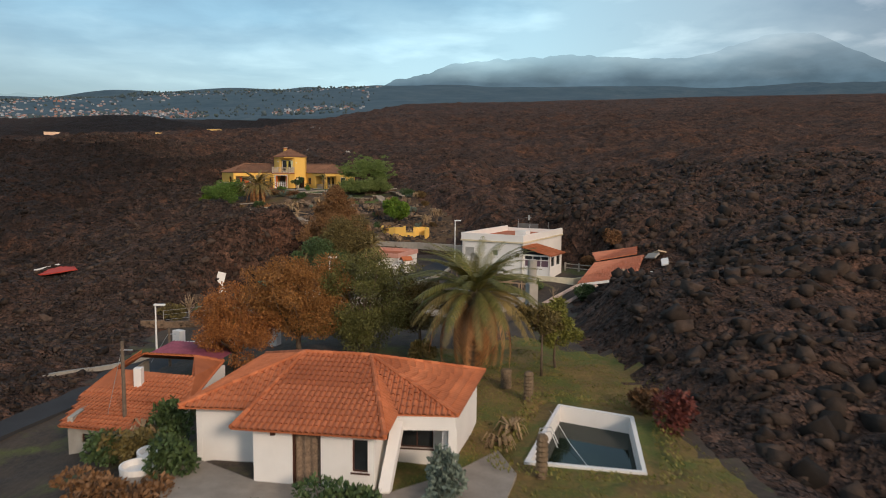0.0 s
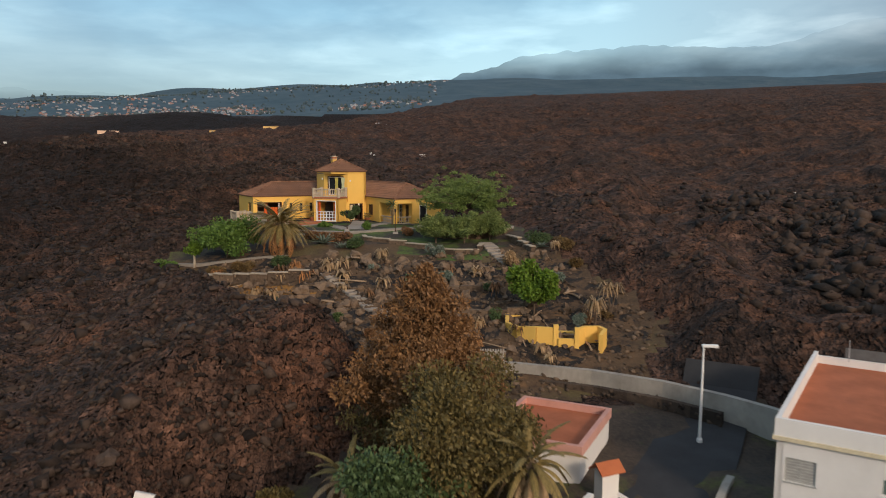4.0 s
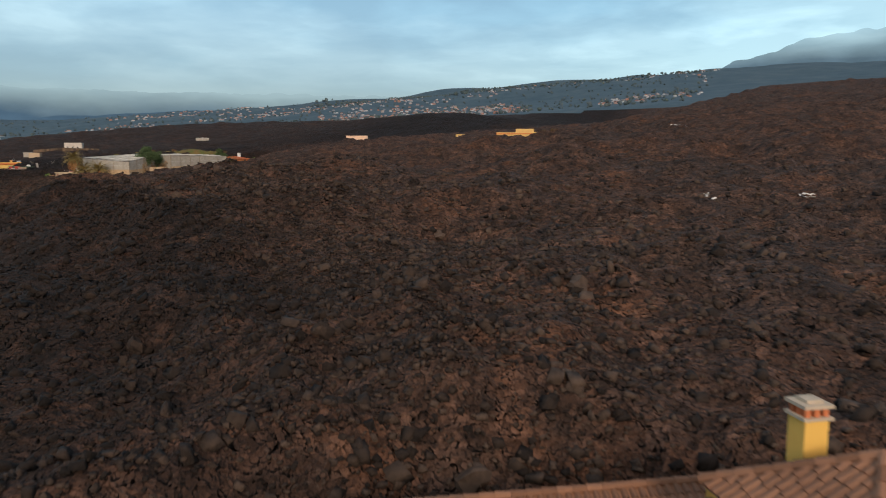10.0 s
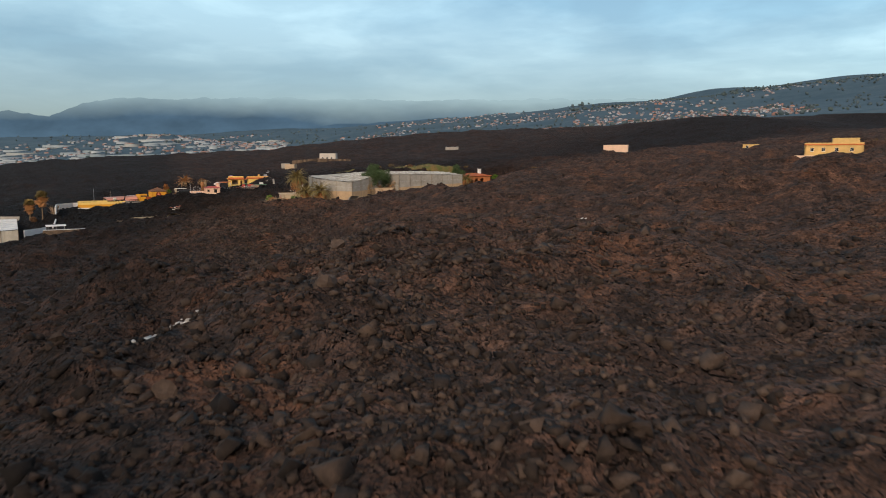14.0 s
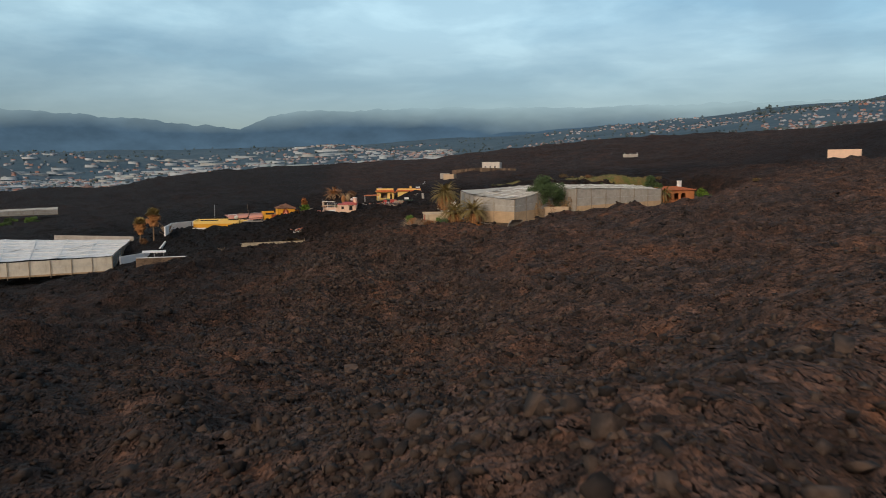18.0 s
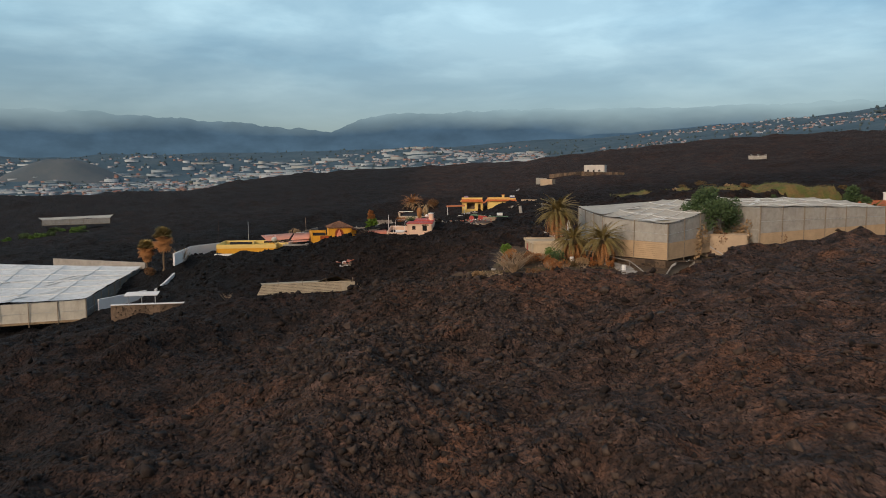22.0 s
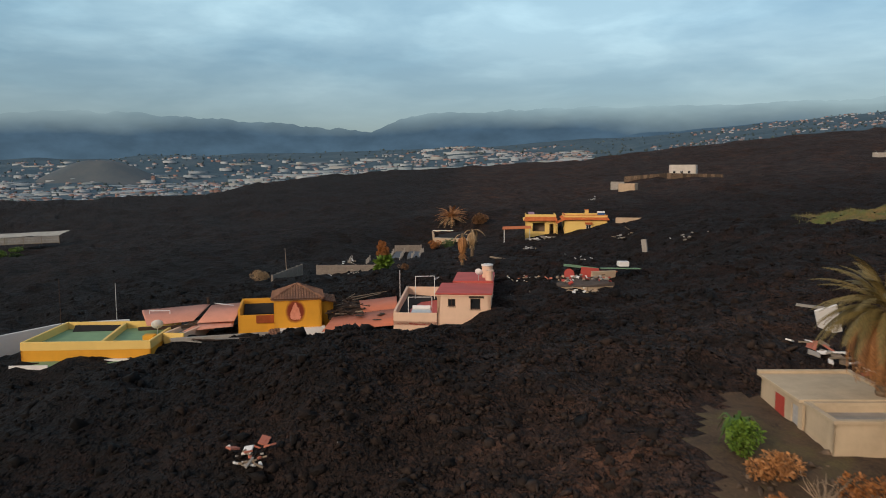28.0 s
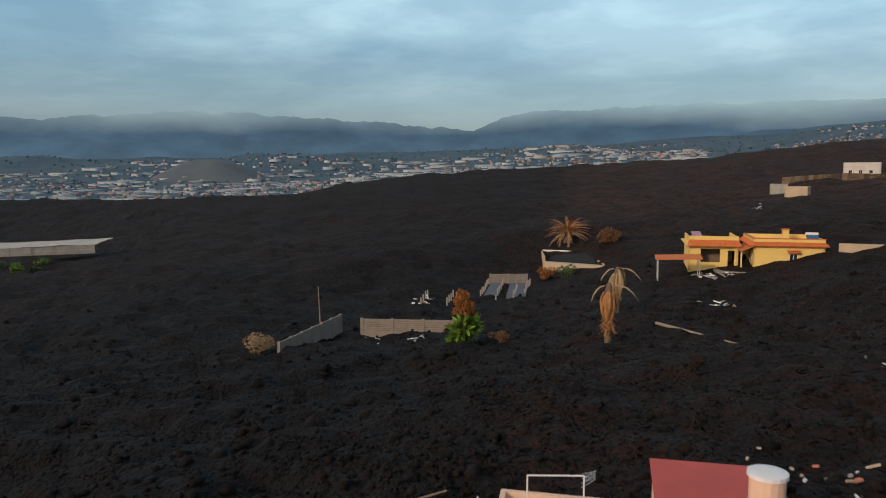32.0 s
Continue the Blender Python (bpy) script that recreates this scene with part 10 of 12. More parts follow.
def pink_house():
    t = thing("pink_house", "cream-pink house with red flat roof and walled terrace", "house", pose(-281.8, 288.2, 30.0, 0, 0, 62))
    H = {"front": [(1.0, 1.68, 2.35, 3.05), (3.05, 3.95, 2.1, 3.1)]}
    w = rooms(t, 0, 4.9, 0.5, 6.8, -1.0, 3.45, CREAM_PINK, H)
    window(t, 1.0, 1.68, 2.35, 3.05, w["front"], DARK_WOOD, (2, 1), 0.08, width=0.07)
    window(t, 3.05, 3.95, 2.1, 3.1, w["front"], DARK_WOOD, (1, 1), 0.14, width=0.05)
    part("soot_stain", boxes((2.9, 4.3, 0.492, 0.497, 3.12, 3.36)), BURNT, t)
    rooms(t, 1.05, 4.88, 6.82, 13.6, -1.0, 3.6, CREAM_PINK)
    part("roof", boxes((-0.15, 5.05, 0.32, 6.8, 3.45, 3.6), bevel=0.03), RED_ROOF, t)
    part("eave", boxes((-0.1, 5.0, 0.38, 0.55, 3.34, 3.44)), CREAM_PINK, t)
    part("rear_roof", boxes((0.95, 5.0, 6.82, 13.7, 3.61, 3.78), bevel=0.03), RED_ROOF, t)
    tank = new("roof_tank")
    tank.parent, tank.matrix_basis = t, pose(4.3, 9.8, 3.78)
    part("tank", lathe(bmesh.new(), [(0.55, 0), (0.55, 1.15), (0.5, 1.2)], 16), CREAM_PINK, tank)
    part("lid", lathe(bmesh.new(), [(0.62, 1.2), (0.62, 1.34), (0.4, 1.38)], 16), WHITE_FRAME, tank)
    part("chimney", lathe(bmesh.new(), [(0.38, 0), (0.38, 0.95), (0.48, 0.97), (0.48, 1.1)], 12), CREAM_PINK, t, m=pose(4.55, 7.6, 3.7))
    dish(t, 3.5, 7.4, 4.5, 0.42, 170)
    # roof terrace
    part("terrace_floor", boxes((-4.0, -0.02, 0.3, 13.2, 0.6, 0.95)), RED_ROOF, t)
    part("ash_drift", prism(bmesh.new(), [(-3.85, 0.6), (-3.2, 0.7), (-3.0, 3.6), (-3.3, 6.5), (-2.7, 10.6), (-1.2, 12.0), (-0.4, 13.0), (-4.3, 13.05)], 0.95, [1.2, 0.97, 0.97, 0.97, 0.97, 0.97, 1.1, 1.4]), ASH, t, "black ash drifted along the parapet")
    wall_part(t, (-4.0, 0.3), (-0.02, 0.3), -1.0, 1.75, 0.2, CREAM_PINK)
    bm = bmesh.new()
    prism(bm, [(-4.6, 13.3), (-4.4, 13.3), (-3.8, 0.52), (-4.0, 0.5)], -1.0, [2.2, 2.2, 1.9, 1.9])
    part("terrace_parapet", bm, CREAM_PINK, t)
    part("terrace_parapet", boxes((-4.4, 0.9, 13.1, 13.3, -1.0, 2.2)), CREAM_PINK, t)
    part("terrace_parapet", boxes((-0.3, 0.95, 6.85, 7.05, 0.9, 2.1)), CREAM_PINK, t)
    s = new("solar_heater")
    s.parent, s.matrix_basis, s["label"] = t, pose(-1.6, 1.6, 0.95), "white solar water heater frame"
    part("panel", boxes((-0.9, 0.9, -0.5, 0.5, 0.4, 0.48)), plain("pale_blue_panel", (0.40, 0.47, 0.52), 0.3), s, m=pose(0, 0, 0.2, 24, 0, 0))
    part("tank", lathe(bmesh.new(), [(0.2, -0.85), (0.24, -0.8), (0.24, 0.8), (0.2, 0.85)], 12), WHITE_FRAME, s, m=pose(0, 0.5, 0.95, 0, 90, 0))
    for name, x0, y0, x1, y1, z in (("clothes_frame", -3.4, 11.6, -1.4, 12.0, 2.6), ("clothes_frame", -2.9, 2.4, -0.7, 2.6, 1.9)):
        bm = bmesh.new()
        for a, b in (((x0, y0, 0.95), (x0, y0, 0.95 + z)), ((x1, y1, 0.95), (x1, y1, 0.95 + z)), ((x0, y0, 0.95 + z), (x1, y1, 0.95 + z))):
            tube(bm, [a, b], 0.035, 5)
        part(name, bm, WHITE_FRAME, t)
    pole_part(t, -4.3, 6.5, 0, 4.9, WHITE_FRAME, 0.04, "mast")
    bm = bmesh.new()
    for k in range(7):
        tube(bm, [(-1.5, 12.2 + 0.14 * k, 3.0 + 0.12 * (k % 3)), (-1.0, 12.4 + 0.14 * k, 3.3)], 0.012, 3)
    part("antenna", bm, STEEL, t)
    return t


pink_house()


def rubble_house():
    t = thing("wrecked_house", "wrecked house with tilted red and green roof slab", "ruin", pose(-287.8, 306.3, 33.1, 0, 0, 72))
    green = plain("faded_green_roof", (0.16, 0.27, 0.17), 0.75, 0.15, 0.8, dirt=0.2)
    part("roof_slab", boxes((-0.3, 2.8, -0.2, 2.6, 1.3, 1.55)), green, t, m=pose(0, 0, 0, -6, 8, 0))
    part("red_wall", boxes((0.9, 2.8, -0.35, -0.15, 0.3, 1.45)), RED_ROOF, t, m=pose(0, 0, 0, 4, 6, 0))
    part("tilted_sheet", boxes((2.8, 5.2, -0.1, 1.0, 0.95, 1.05)), PINK_SHEET, t, m=pose(0, 0, 0, -8, 4, 4))
    part("long_sheet", boxes((3.4, 7.6, 0.2, 1.2, 1.1, 1.2)), green, t, m=pose(0, 0, 0, -4, 1, -3))
    part("roof_box", boxes((5.4, 6.5, 0.3, 1.2, 1.2, 1.75), bevel=0.03), WHITE_WALL, t)
    part("floor_slab", prism(bmesh.new(), [(-2.4, -3.4), (-2.4, -4.5), (0.4, -4.9), (3.4, -4.3), (3.2, -0.6), (-0.6, -0.9)], -0.15, [0.1, 0.0, 0.0, 0.15, 0.3, 0.3]), plain("dirty_screed", (0.11, 0.085, 0.07), 0.9, 0.4, 1.5), t)
    for p, q in (((-2.2, -4.4), (0.4, -4.8)), ((0.5, -4.8), (3.3, -4.2)), ((-0.6, -1.0), (-2.2, -3.4))):
        wall_part(t, p, q, -1.8, -0.16, 0.25, TAN_WALL)
    part("broken_wall", boxes((1.6, 4.4, -1.6, -1.35, 0.2, 1.2)), TAN_WALL, t, m=pose(0, 0, 0, 10, 0, 12))
    part("curved_panel", lathe(bmesh.new(), [(0.02, 0), (0.55, 0.02), (0.6, 0.08), (0.02, 0.1)], 14), RED_ROOF, t, m=pose(-0.7, -1.8, 0.75, 75, 0, 10))
    rr = random.Random(77)
    for i in range(64):
        s, k = rr.uniform(0.10, 0.42), rr.random()
        bm = boxes((-s, s, -s * 0.18, s * 0.18, -0.04, 0.04)) if k < 0.3 else boxes((-s * 0.6, s * 0.6, -s * 0.45, s * 0.45, -s * 0.25, s * 0.25), bevel=0.02)
        mat = rr.choice((CONCRETE, TAN_WALL, BURNT, RED_ROOF, BURNT, TAN_WALL, WHITE_WALL))
        part("board" if k < 0.3 else "fragment", bm, mat, t, m=pose(rr.uniform(-2.0, 3.2), rr.uniform(-4.6, -0.6), 0.25 + rr.uniform(0, 0.35), rr.uniform(-30, 30), rr.uniform(-30, 30), rr.uniform(0, 180)))
    return t


rubble_house()
rubbish_heap("wreckage", "heap of plaster and brick fragments below the wreck", -280.6, 302.6, 2.6, 26, (TAN_WALL, CONCRETE, BURNT, WHITE_WALL), 6, 0.35)
rubbish_heap("wreckage", "scattered white fragments on the lava", -290.4, 303.0, 5.0, 26, (WHITE_WALL, CONCRETE, TAN_WALL, PINK_SHEET), 7, 0.3)
rubbish_heap("wreckage", "heap of pale boards and twisted sheets", -261.1, 268.5, 1.8, 26, (CONCRETE, POLE_WOOD, PINK_SHEET, WHITE_WALL), 8, 0.7)
rubbish_heap("wreckage", "pale fragments of a buried house", -259.6, 260.7, 2.0, 6, (WHITE_WALL, CONCRETE), 9, 0.4)


# ---- net tunnel, walls and the half-buried net house
def net_tunnel():
    g = thing("net_greenhouse", "wide white net greenhouse at the edge of the lava", "greenhouse")
    a, b, c, d = (-275.2, 200), (-270.9, 230.8), (-307.8, 241), (-338, 200)
    net_wall(g, a, b, (20.8, 21.2), (21.2, 21.5), (24.0, 24.5), 8, PALE_NET)
    net_wall(g, b, c, (21.2, 22.0), (21.4, 22.2), (24.5, 24.6), 9, DARK_NET)
    net_roof(g, [(*a, 24.1), (*b, 24.6), (*c, 24.7), (*d, 24.7)], net_material("bright_net_roof", (0.72, 0.72, 0.70), 0.05), 0.35, 6, True, 13)
    return g


net_tunnel()
stone_wall("field_wall", "rubble field wall with a white coping", [(-262.3, 234), (-259.8, 243.6)], 1.5, 0.7, FIELD_STONE, WHITE_WALL, 71, 0.34, base=23.2)
stone_wall("field_wall", "broken end of the rubble field wall", [(-259.8, 243.6), (-260.8, 246.8)], 1.1, 0.7, FIELD_STONE, None, 72, 0.34, base=23.2)
lean = thing("lean_to", "low white sheet roof on posts behind the wall", "shelter", pose(-266, 236.4, 23.4, 0, 0, 75))
part("sheet_roof", boxes((-0.5, 4.2, 0, 2.2, 1.9, 2.0)), WHITE_WALL, lean, m=pose(0, 0, 0, 6, 0, 0))
for x in (0, 1.9, 3.8):
    part("post", boxes((x - 0.05, x + 0.05, 0.2, 0.3, -0.8, 1.9)), STEEL, lean)
solid_wall("net_yard_wall", "pale low wall beside the net greenhouse", [(-272, 232.5), (-278.5, 239.8)], 1.0, 0.25, WHITE_WALL, 23.2)
solid_wall("net_yard_wall", "long low concrete wall behind the net greenhouse", [(-308.3, 241.9), (-325.5, 224.9)], 0.9, 0.25, CONCRETE, 24.6)


SAND_NET = plain("sandy_woven_net", (0.46, 0.38, 0.27), 0.9, 0.16, 1.2, dirt=0.3, grain=14, bump=0.5)


def buried_net_house():
    t = thing("buried_greenhouse", "half-buried net house on a rubble stone base", "greenhouse", pose(-254.3, 253, 25.8, 0, 0, 82))
    for i in range(7):
        part("net_band", boxes((0.12 * i, 14.0 - 0.05 * i, 0.10 * i, 0.10 * i + 0.06, 0.1 + 0.21 * i, 0.1 + 0.21 * (i + 1) - 0.025)), SAND_NET, t)
    v, f = [], []
    n = 24
    for i in range(n + 1):
        x = 0.8 + 13.4 * i / n
        top = 1.55 + (0.75 * max(0, 1 - abs(x - 11.2) / 2.8)) + 0.06 * math.sin(i * 1.7)
        for y, z in ((0.6, top), (2.0, top - 0.25), (4.5, 1.2), (6.5, 0.9)):
            v.append((x, y, z))
    for i in range(n):
        for k in range(3):
            a = i * 4 + k
            f.append((a, a + 4, a + 5, a + 1))
    part("net_roof", raw_mesh("net_roof", v, f, SAND_NET), SAND_NET, t)
    bm = bmesh.new()
    prism(bm, [(12.2, -0.1), (14.2, -0.1), (14.2, 2.0), (12.2, 2.0)], -0.3, [1.3, 1.5, 1.2, 1.0])
    part("net_end", bm, SAND_NET, t)
    for x in (3.0, 6.5, 10.0, 14.0):
        part("post", lathe(bmesh.new(), [(0.05, -0.4), (0.05, 2.0)], 5), POLE_WOOD, t, m=pose(x, 0.5, 0))
    return t


buried_net_house()
stone_wall("rubble_base", "rubble stone terrace below the buried net house", [(-254.2, 250.5), (-253.7, 260.2), (-254.2, 268.2)], 0.9, 0.8, RUBBLE, None, 73, 0.36, base=24.7)
for i, (x, y) in enumerate(((-252.8, 264.8), (-252.5, 266.9))):
    shrub("dry_bush", "withered red-brown bush at the stone base", x, y, 0.9, 1.1, LEAF_RUST, 0.09, 800, 610 + i, group="dry bushes")
    bare_tree("dead_bush", "dead bush of thin grey twigs", x - 0.4, y + 0.5, 1.8, BRANCH, 620 + i, None, 20, "bush", 0.7, "dead bushes")
bare_tree("dead_bush", "bleached driftwood-like bush on the lava", -249.7, 248.1, 1.6, BRANCH, 630, None, 14, "bush", 0.8)


def fan_palm(name, label, x, y, trunk, r, seed, z=None, lean=0.0):
    """A fan palm: slim trunk, a crown of fans and a skirt of dead leaves."""
    rnd = random.Random(seed)
    z = level(x, y) - 0.2 if z is None else z
    t = thing(name, label, "palm tree", pose(x, y, z, lean, 0, 0), "fan palms")
    part("trunk", lathe(bmesh.new(), [(0.3, 0), (0.2, 0.6), (0.17, trunk * 0.6), (0.19, trunk)], 10), PALM_BARK, t)

    def fan(mat, long):
        v, f = [(0, 0, 0)], []
        n = 15
        for i in range(n):
            a = radians(-105 + 210 * i / (n - 1))
            b = radians(7)
            for s, l in ((-b, 0.72), (0, 1.0), (b, 0.72)):
                q = long * l * (0.8 + 0.2 * math.cos(a))
                v.append((long * 0.35 + q * math.cos(a + s) * 0.65, q * math.sin(a + s) * 0.65, -0.18 * q * abs(math.sin(a)) - (0.14 * q if l == 1.0 else 0)))
            o = 1 + 3 * i
            f.append((0, o, o + 1, o + 2))
        return raw_mesh("fan_leaf", v, f, mat)

    for mat, count, lo, hi in ((PALM_MIXED, 22, 5, 80), (PALM_DEAD, 18, -35, 15), (PALM_DEAD, 30, -85, -45)):
        me = fan(mat, r)
        for i in range(count):
            part("fan_leaf", me, None, t, m=pose(0, 0, trunk - (0.7 if mat is PALM_DEAD else 0) * rnd.random() * r, 0, 0, 137.5 * i + rnd.uniform(-10, 10)) @ pose(0.15, 0, 0, rnd.uniform(-20, 20), -rnd.uniform(lo, hi), 0))
    return t


fan_palm("fan_palm", "tall fan palm with green crown and orange skirt", -294.8, 244.2, 6.6, 2.0, 5, 25.2)
fan_palm("fan_palm", "shorter fan palm with a straw-coloured crown", -296.6, 241.4, 4.6, 1.8, 6, 25.0)
bare_tree("bare_tree", "bare grey tree beside the fan palms", -293.4, 247.0, 4.2, BRANCH, 640, 25.4, 34, spread=0.5)
shrub("dry_bush", "brown withered shrub below the fan palms", -294.6, 241.8, 1.5, 1.6, LEAF_BROWN, 0.12, 1400, 641)

# ---- far net tunnel and garden
far_net = thing("net_greenhouse", "distant white net greenhouse on a green garden patch", "greenhouse")
net_roof(far_net, [(-484.0, 216.0, 25.3), (-488.0, 241.0, 25.5), (-506.0, 243.0, 25.6), (-502.0, 214.0, 25.4)], NET_ROOF, 0.4, 3, False, 21)
net_wall(far_net, (-484.0, 216.0), (-488.0, 241.0), (23.0, 23.0), (23.1, 23.1), (25.2, 25.4), 5)
for i in range(12):
    rr = random.Random(700 + i)
    x, y = rr.uniform(-482, -462), rr.uniform(205, 234)
    shrub("garden_shrub", "green shrub on a spared garden patch", x, y, rr.uniform(1.5, 3), rr.uniform(1.0, 2.2), rr.choice((LEAF_OLIVE, LEAF_BRIGHT, LEAF_DARK)), 0.3, 500, 700 + i, 6, group="garden shrubs")


# ---- villa with orange eaves
def eaves_villa():
    t = thing("yellow_villa", "yellow villa of two wings with orange tiled eaves", "house", pose(-355.6, 348.1, 31.4, 0, 0, 61))
    L, D = 9.0, 9.5
    H = {"front": [(4.55, 5.65, 1.0, 2.2), (7.2, 8.4, 1.2, 2.1)], "left": [(8.1, 8.9, 0.9, 2.3), (5.5, 6.4, 0.05, 2.3)]}
    w = rooms(t, 0, L, 0, D, -1.5, 3.35, LEMON, H)
    window(t, 4.55, 5.65, 1.0, 2.2, w["front"], WHITE_FRAME, (2, 1), 0.04, width=0.1)
    window(t, 7.2, 8.4, 1.2, 2.1, w["front"], LEAF_OLIVE, (2, 1), 0.05, width=0.08)
    window(t, 8.1, 8.9, 0.9, 2.3, w["left"], WHITE_FRAME, (1, 1), 0.04, width=0.1)
    window(t, 5.5, 6.4, 0.05, 2.3, w["left"], WHITE_FRAME, (2, 1), 0.04, name="glazed_door", sill=False, width=0.1)
    E = [(-0.5, -0.5), (L + 0.4, -0.5), (L + 0.4, D + 0.3), (-0.5, D + 0.3)]
    I = [(0.0, 0.0), (L, 0.0), (L, D), (0.0, D)]
    for i in range(4):
        j = (i + 1) % 4
        tiled_face(t, [(*E[i], 3.25), (*E[j], 3.25), (*I[j], 3.75), (*I[i], 3.75)], ORANGE_TRIM, 0.28, rows=False)
    parapets(t, 0, L, 0, D, 3.36, 4.15, LEMON, 0.2)
    part("parapet_cap", boxes((-0.06, L + 0.06, -0.06, 0.26, 4.15, 4.25)), ORANGE_TRIM, t)
    part("parapet_cap", boxes((-0.06, 0.26, 0.26, D - 0.2, 4.15, 4.25)), ORANGE_TRIM, t)
    part("roof_floor", boxes((0.2, L - 0.2, 0.2, D - 0.2, 3.4, 3.55)), OCHRE_RED, t)
    tiled_face(t, [(4.3, -0.6, 2.35), (5.9, -0.6, 2.35), (5.9, -0.02, 2.65), (4.3, -0.02, 2.65)], ORANGE_TRIM, 0.28, rows=False)
    tiled_face(t, [(6.4, -1.6, 1.0), (9.6, -1.6, 1.25), (9.6, -0.02, 1.9), (6.4, -0.02, 1.65)], ORANGE_TRIM, 0.28, rows=False)
    part("porch_wall", boxes((6.5, 9.5, -1.2, -0.9, -1.0, 1.05)), WHITE_WALL, t)
    tiled_face(t, [(-1.75, -0.6, 2.5), (-1.75, 4.8, 2.5), (-0.02, 4.8, 3.2), (-0.02, -0.6, 3.2)], ORANGE_TRIM, 0.28, rows=False)
    for y in (-0.3, 4.5):
        part("porch_post", boxes((-1.65, -1.47, y - 0.1, y + 0.1, -1.0, 2.52)), LEMON, t)
    ch = new("chimney")
    ch.parent, ch.matrix_basis = t, pose(5.2, 6.4, 3.5)
    part("stack", boxes((-0.4, 0.4, -0.4, 0.4, 0, 1.5)), LEMON, ch)
    part("cap", prism(bmesh.new(), [(-0.5, -0.5), (0.5, -0.5), (0.5, 0.5), (-0.5, 0.5)], 1.5, 1.65), ORANGE_TRIM, ch)
    s = new("solar_heater")
    s.parent, s.matrix_basis = t, pose(8.0, 3.0, 3.7)
    part("panel", boxes((-0.8, 0.8, -0.5, 0.5, 0.3, 0.38)), plain("dark_blue_panel", (0.05, 0.10, 0.20), 0.2), s, m=pose(0, 0, 0.25, 35, 0, 0))
    part("tank", lathe(bmesh.new(), [(0.24, -0.8), (0.24, 0.8)], 12), WHITE_FRAME, s, m=pose(0, 0.5, 0.95, 0, 90, 0))
    # left wing
    wx, wy = -8.3, 1.4
    g = new("side_wing")
    g.parent, g.matrix_basis = t, pose(wx, wy, 0)
    hs = {"front": [(1.6, 4.2, 0.6, 2.5), (5.2, 6.1, 0.1, 2.3)], "left": [(6.0, 6.9, 1.5, 2.5), (2.5, 3.3, 1.5, 2.5)]}
    ms = {}
    for side, p, q in (("front", (0, 0), (6.6, 0)), ("right", (6.6, 0), (6.6, 8.5)), ("back", (6.6, 8.5), (0, 8.5)), ("left", (0, 8.5), (0, 0))):
        ms[side] = wall_part(g, p, q, -1.5, 3.3, 0.25, LEMON, hs.get(side, ()))[1]
    part("parapet", boxes((0.0, 6.6, 0.0, 0.2, 3.3, 4.3)), LEMON, g)
    part("parapet", boxes((0.0, 0.2, 0.2, 8.5, 3.3, 4.1)), LEMON, g)
    part("parapet", boxes((6.4, 6.6, 0.2, 8.5, 3.3, 4.2)), LEMON, g)
    part("roof_floor", boxes((0.2, 6.4, 0.2, 8.5, 3.2, 3.35)), OCHRE_RED, g)
    part("room_back", boxes((0.6, 6.0, 2.2, 2.4, 0.0, 2.8)), ROOM, g)
    part("eave", boxes((-0.5, 0.0, -0.6, 8.5, 3.0, 3.2)), LEMON, g)
    tiled_face(g, [(-0.3, -0.7, 2.95), (6.9, -0.7, 2.95), (6.6, -0.02, 3.75), (0.0, -0.02, 3.75)], ORANGE_TRIM, 0.28, rows=False)
    part("solar_panel", boxes((-0.7, 0.7, -0.6, 0.6, 0, 0.1)), plain("violet_panel", (0.35, 0.22, 0.30), 0.4), g, m=pose(1.4, 5.0, 4.1, 40, 0, 20))
    # carport
    p = new("carport")
    p.parent, p.matrix_basis, p["label"] = t, pose(-13.0, -5.8, 0), "red sheet carport roof on posts"
    part("sheet_roof", boxes((0, 6.0, 0, 3.6, 1.55, 1.65)), ORANGE_TRIM, p, m=pose(0, 0, 0, 4, -2, 0))
    for x in (0.3, 5.6):
        for y in (0.3, 3.2):
            part("post", boxes((x - 0.06, x + 0.06, y - 0.06, y + 0.06, -1.4, 1.6)), STEEL, p)
    part("forecourt", boxes((-5.0, 0.0, -2.0, 5.5, -0.5, -0.25)), PAVING, t)
    part("ramp", prism(bmesh.new(), [(-3.6, -3.6), (-1.4, -4.0), (-1.0, -0.4), (-3.2, -0.4)], -1.6, [-1.2, -1.2, -0.2, -0.2]), TAN_WALL, t)
    return t


eaves_villa()
solid_wall("yard_wall", "plain grey yard wall running up the slope", [(-351, 357.9), (-347.5, 362.3), (-342.4, 364.6)], 1.5, 0.25, TAN_WALL, 33.6)
rubbish_heap("wreckage", "broken concrete and boards before the villa", -353.5, 340.6, 3.5, 22, (CONCRETE, WHITE_WALL, POLE_WOOD), 41, 0.8)


BARE_BLOCK = plain("bare_concrete_block", (0.27, 0.225, 0.185), 0.92, 0.2, 1.5, dirt=0.25)


def block_wall(p, q, tall, base, label, bays=4):
    """A wall of bare concrete blocks between piers."""
    t = thing("block_wall", label, "wall")
    L, m = dist(p, q), along(p, q, base)
    k = max(3, round(tall / 0.22))
    for c in range(k):
        part("block_course", boxes((0, L, 0.012 * (c % 2), 0.20, -0.6 if c == 0 else tall * c / k, tall * (c + 1) / k - 0.03)), BARE_BLOCK, t, m=m)
    for i in range(bays + 1):
        part("pier", boxes((-0.16, 0.16, -0.06, 0.26, -0.6, tall + 0.06)), BARE_BLOCK, t, m=m @ pose(L * i / bays, 0, 0))
    return t


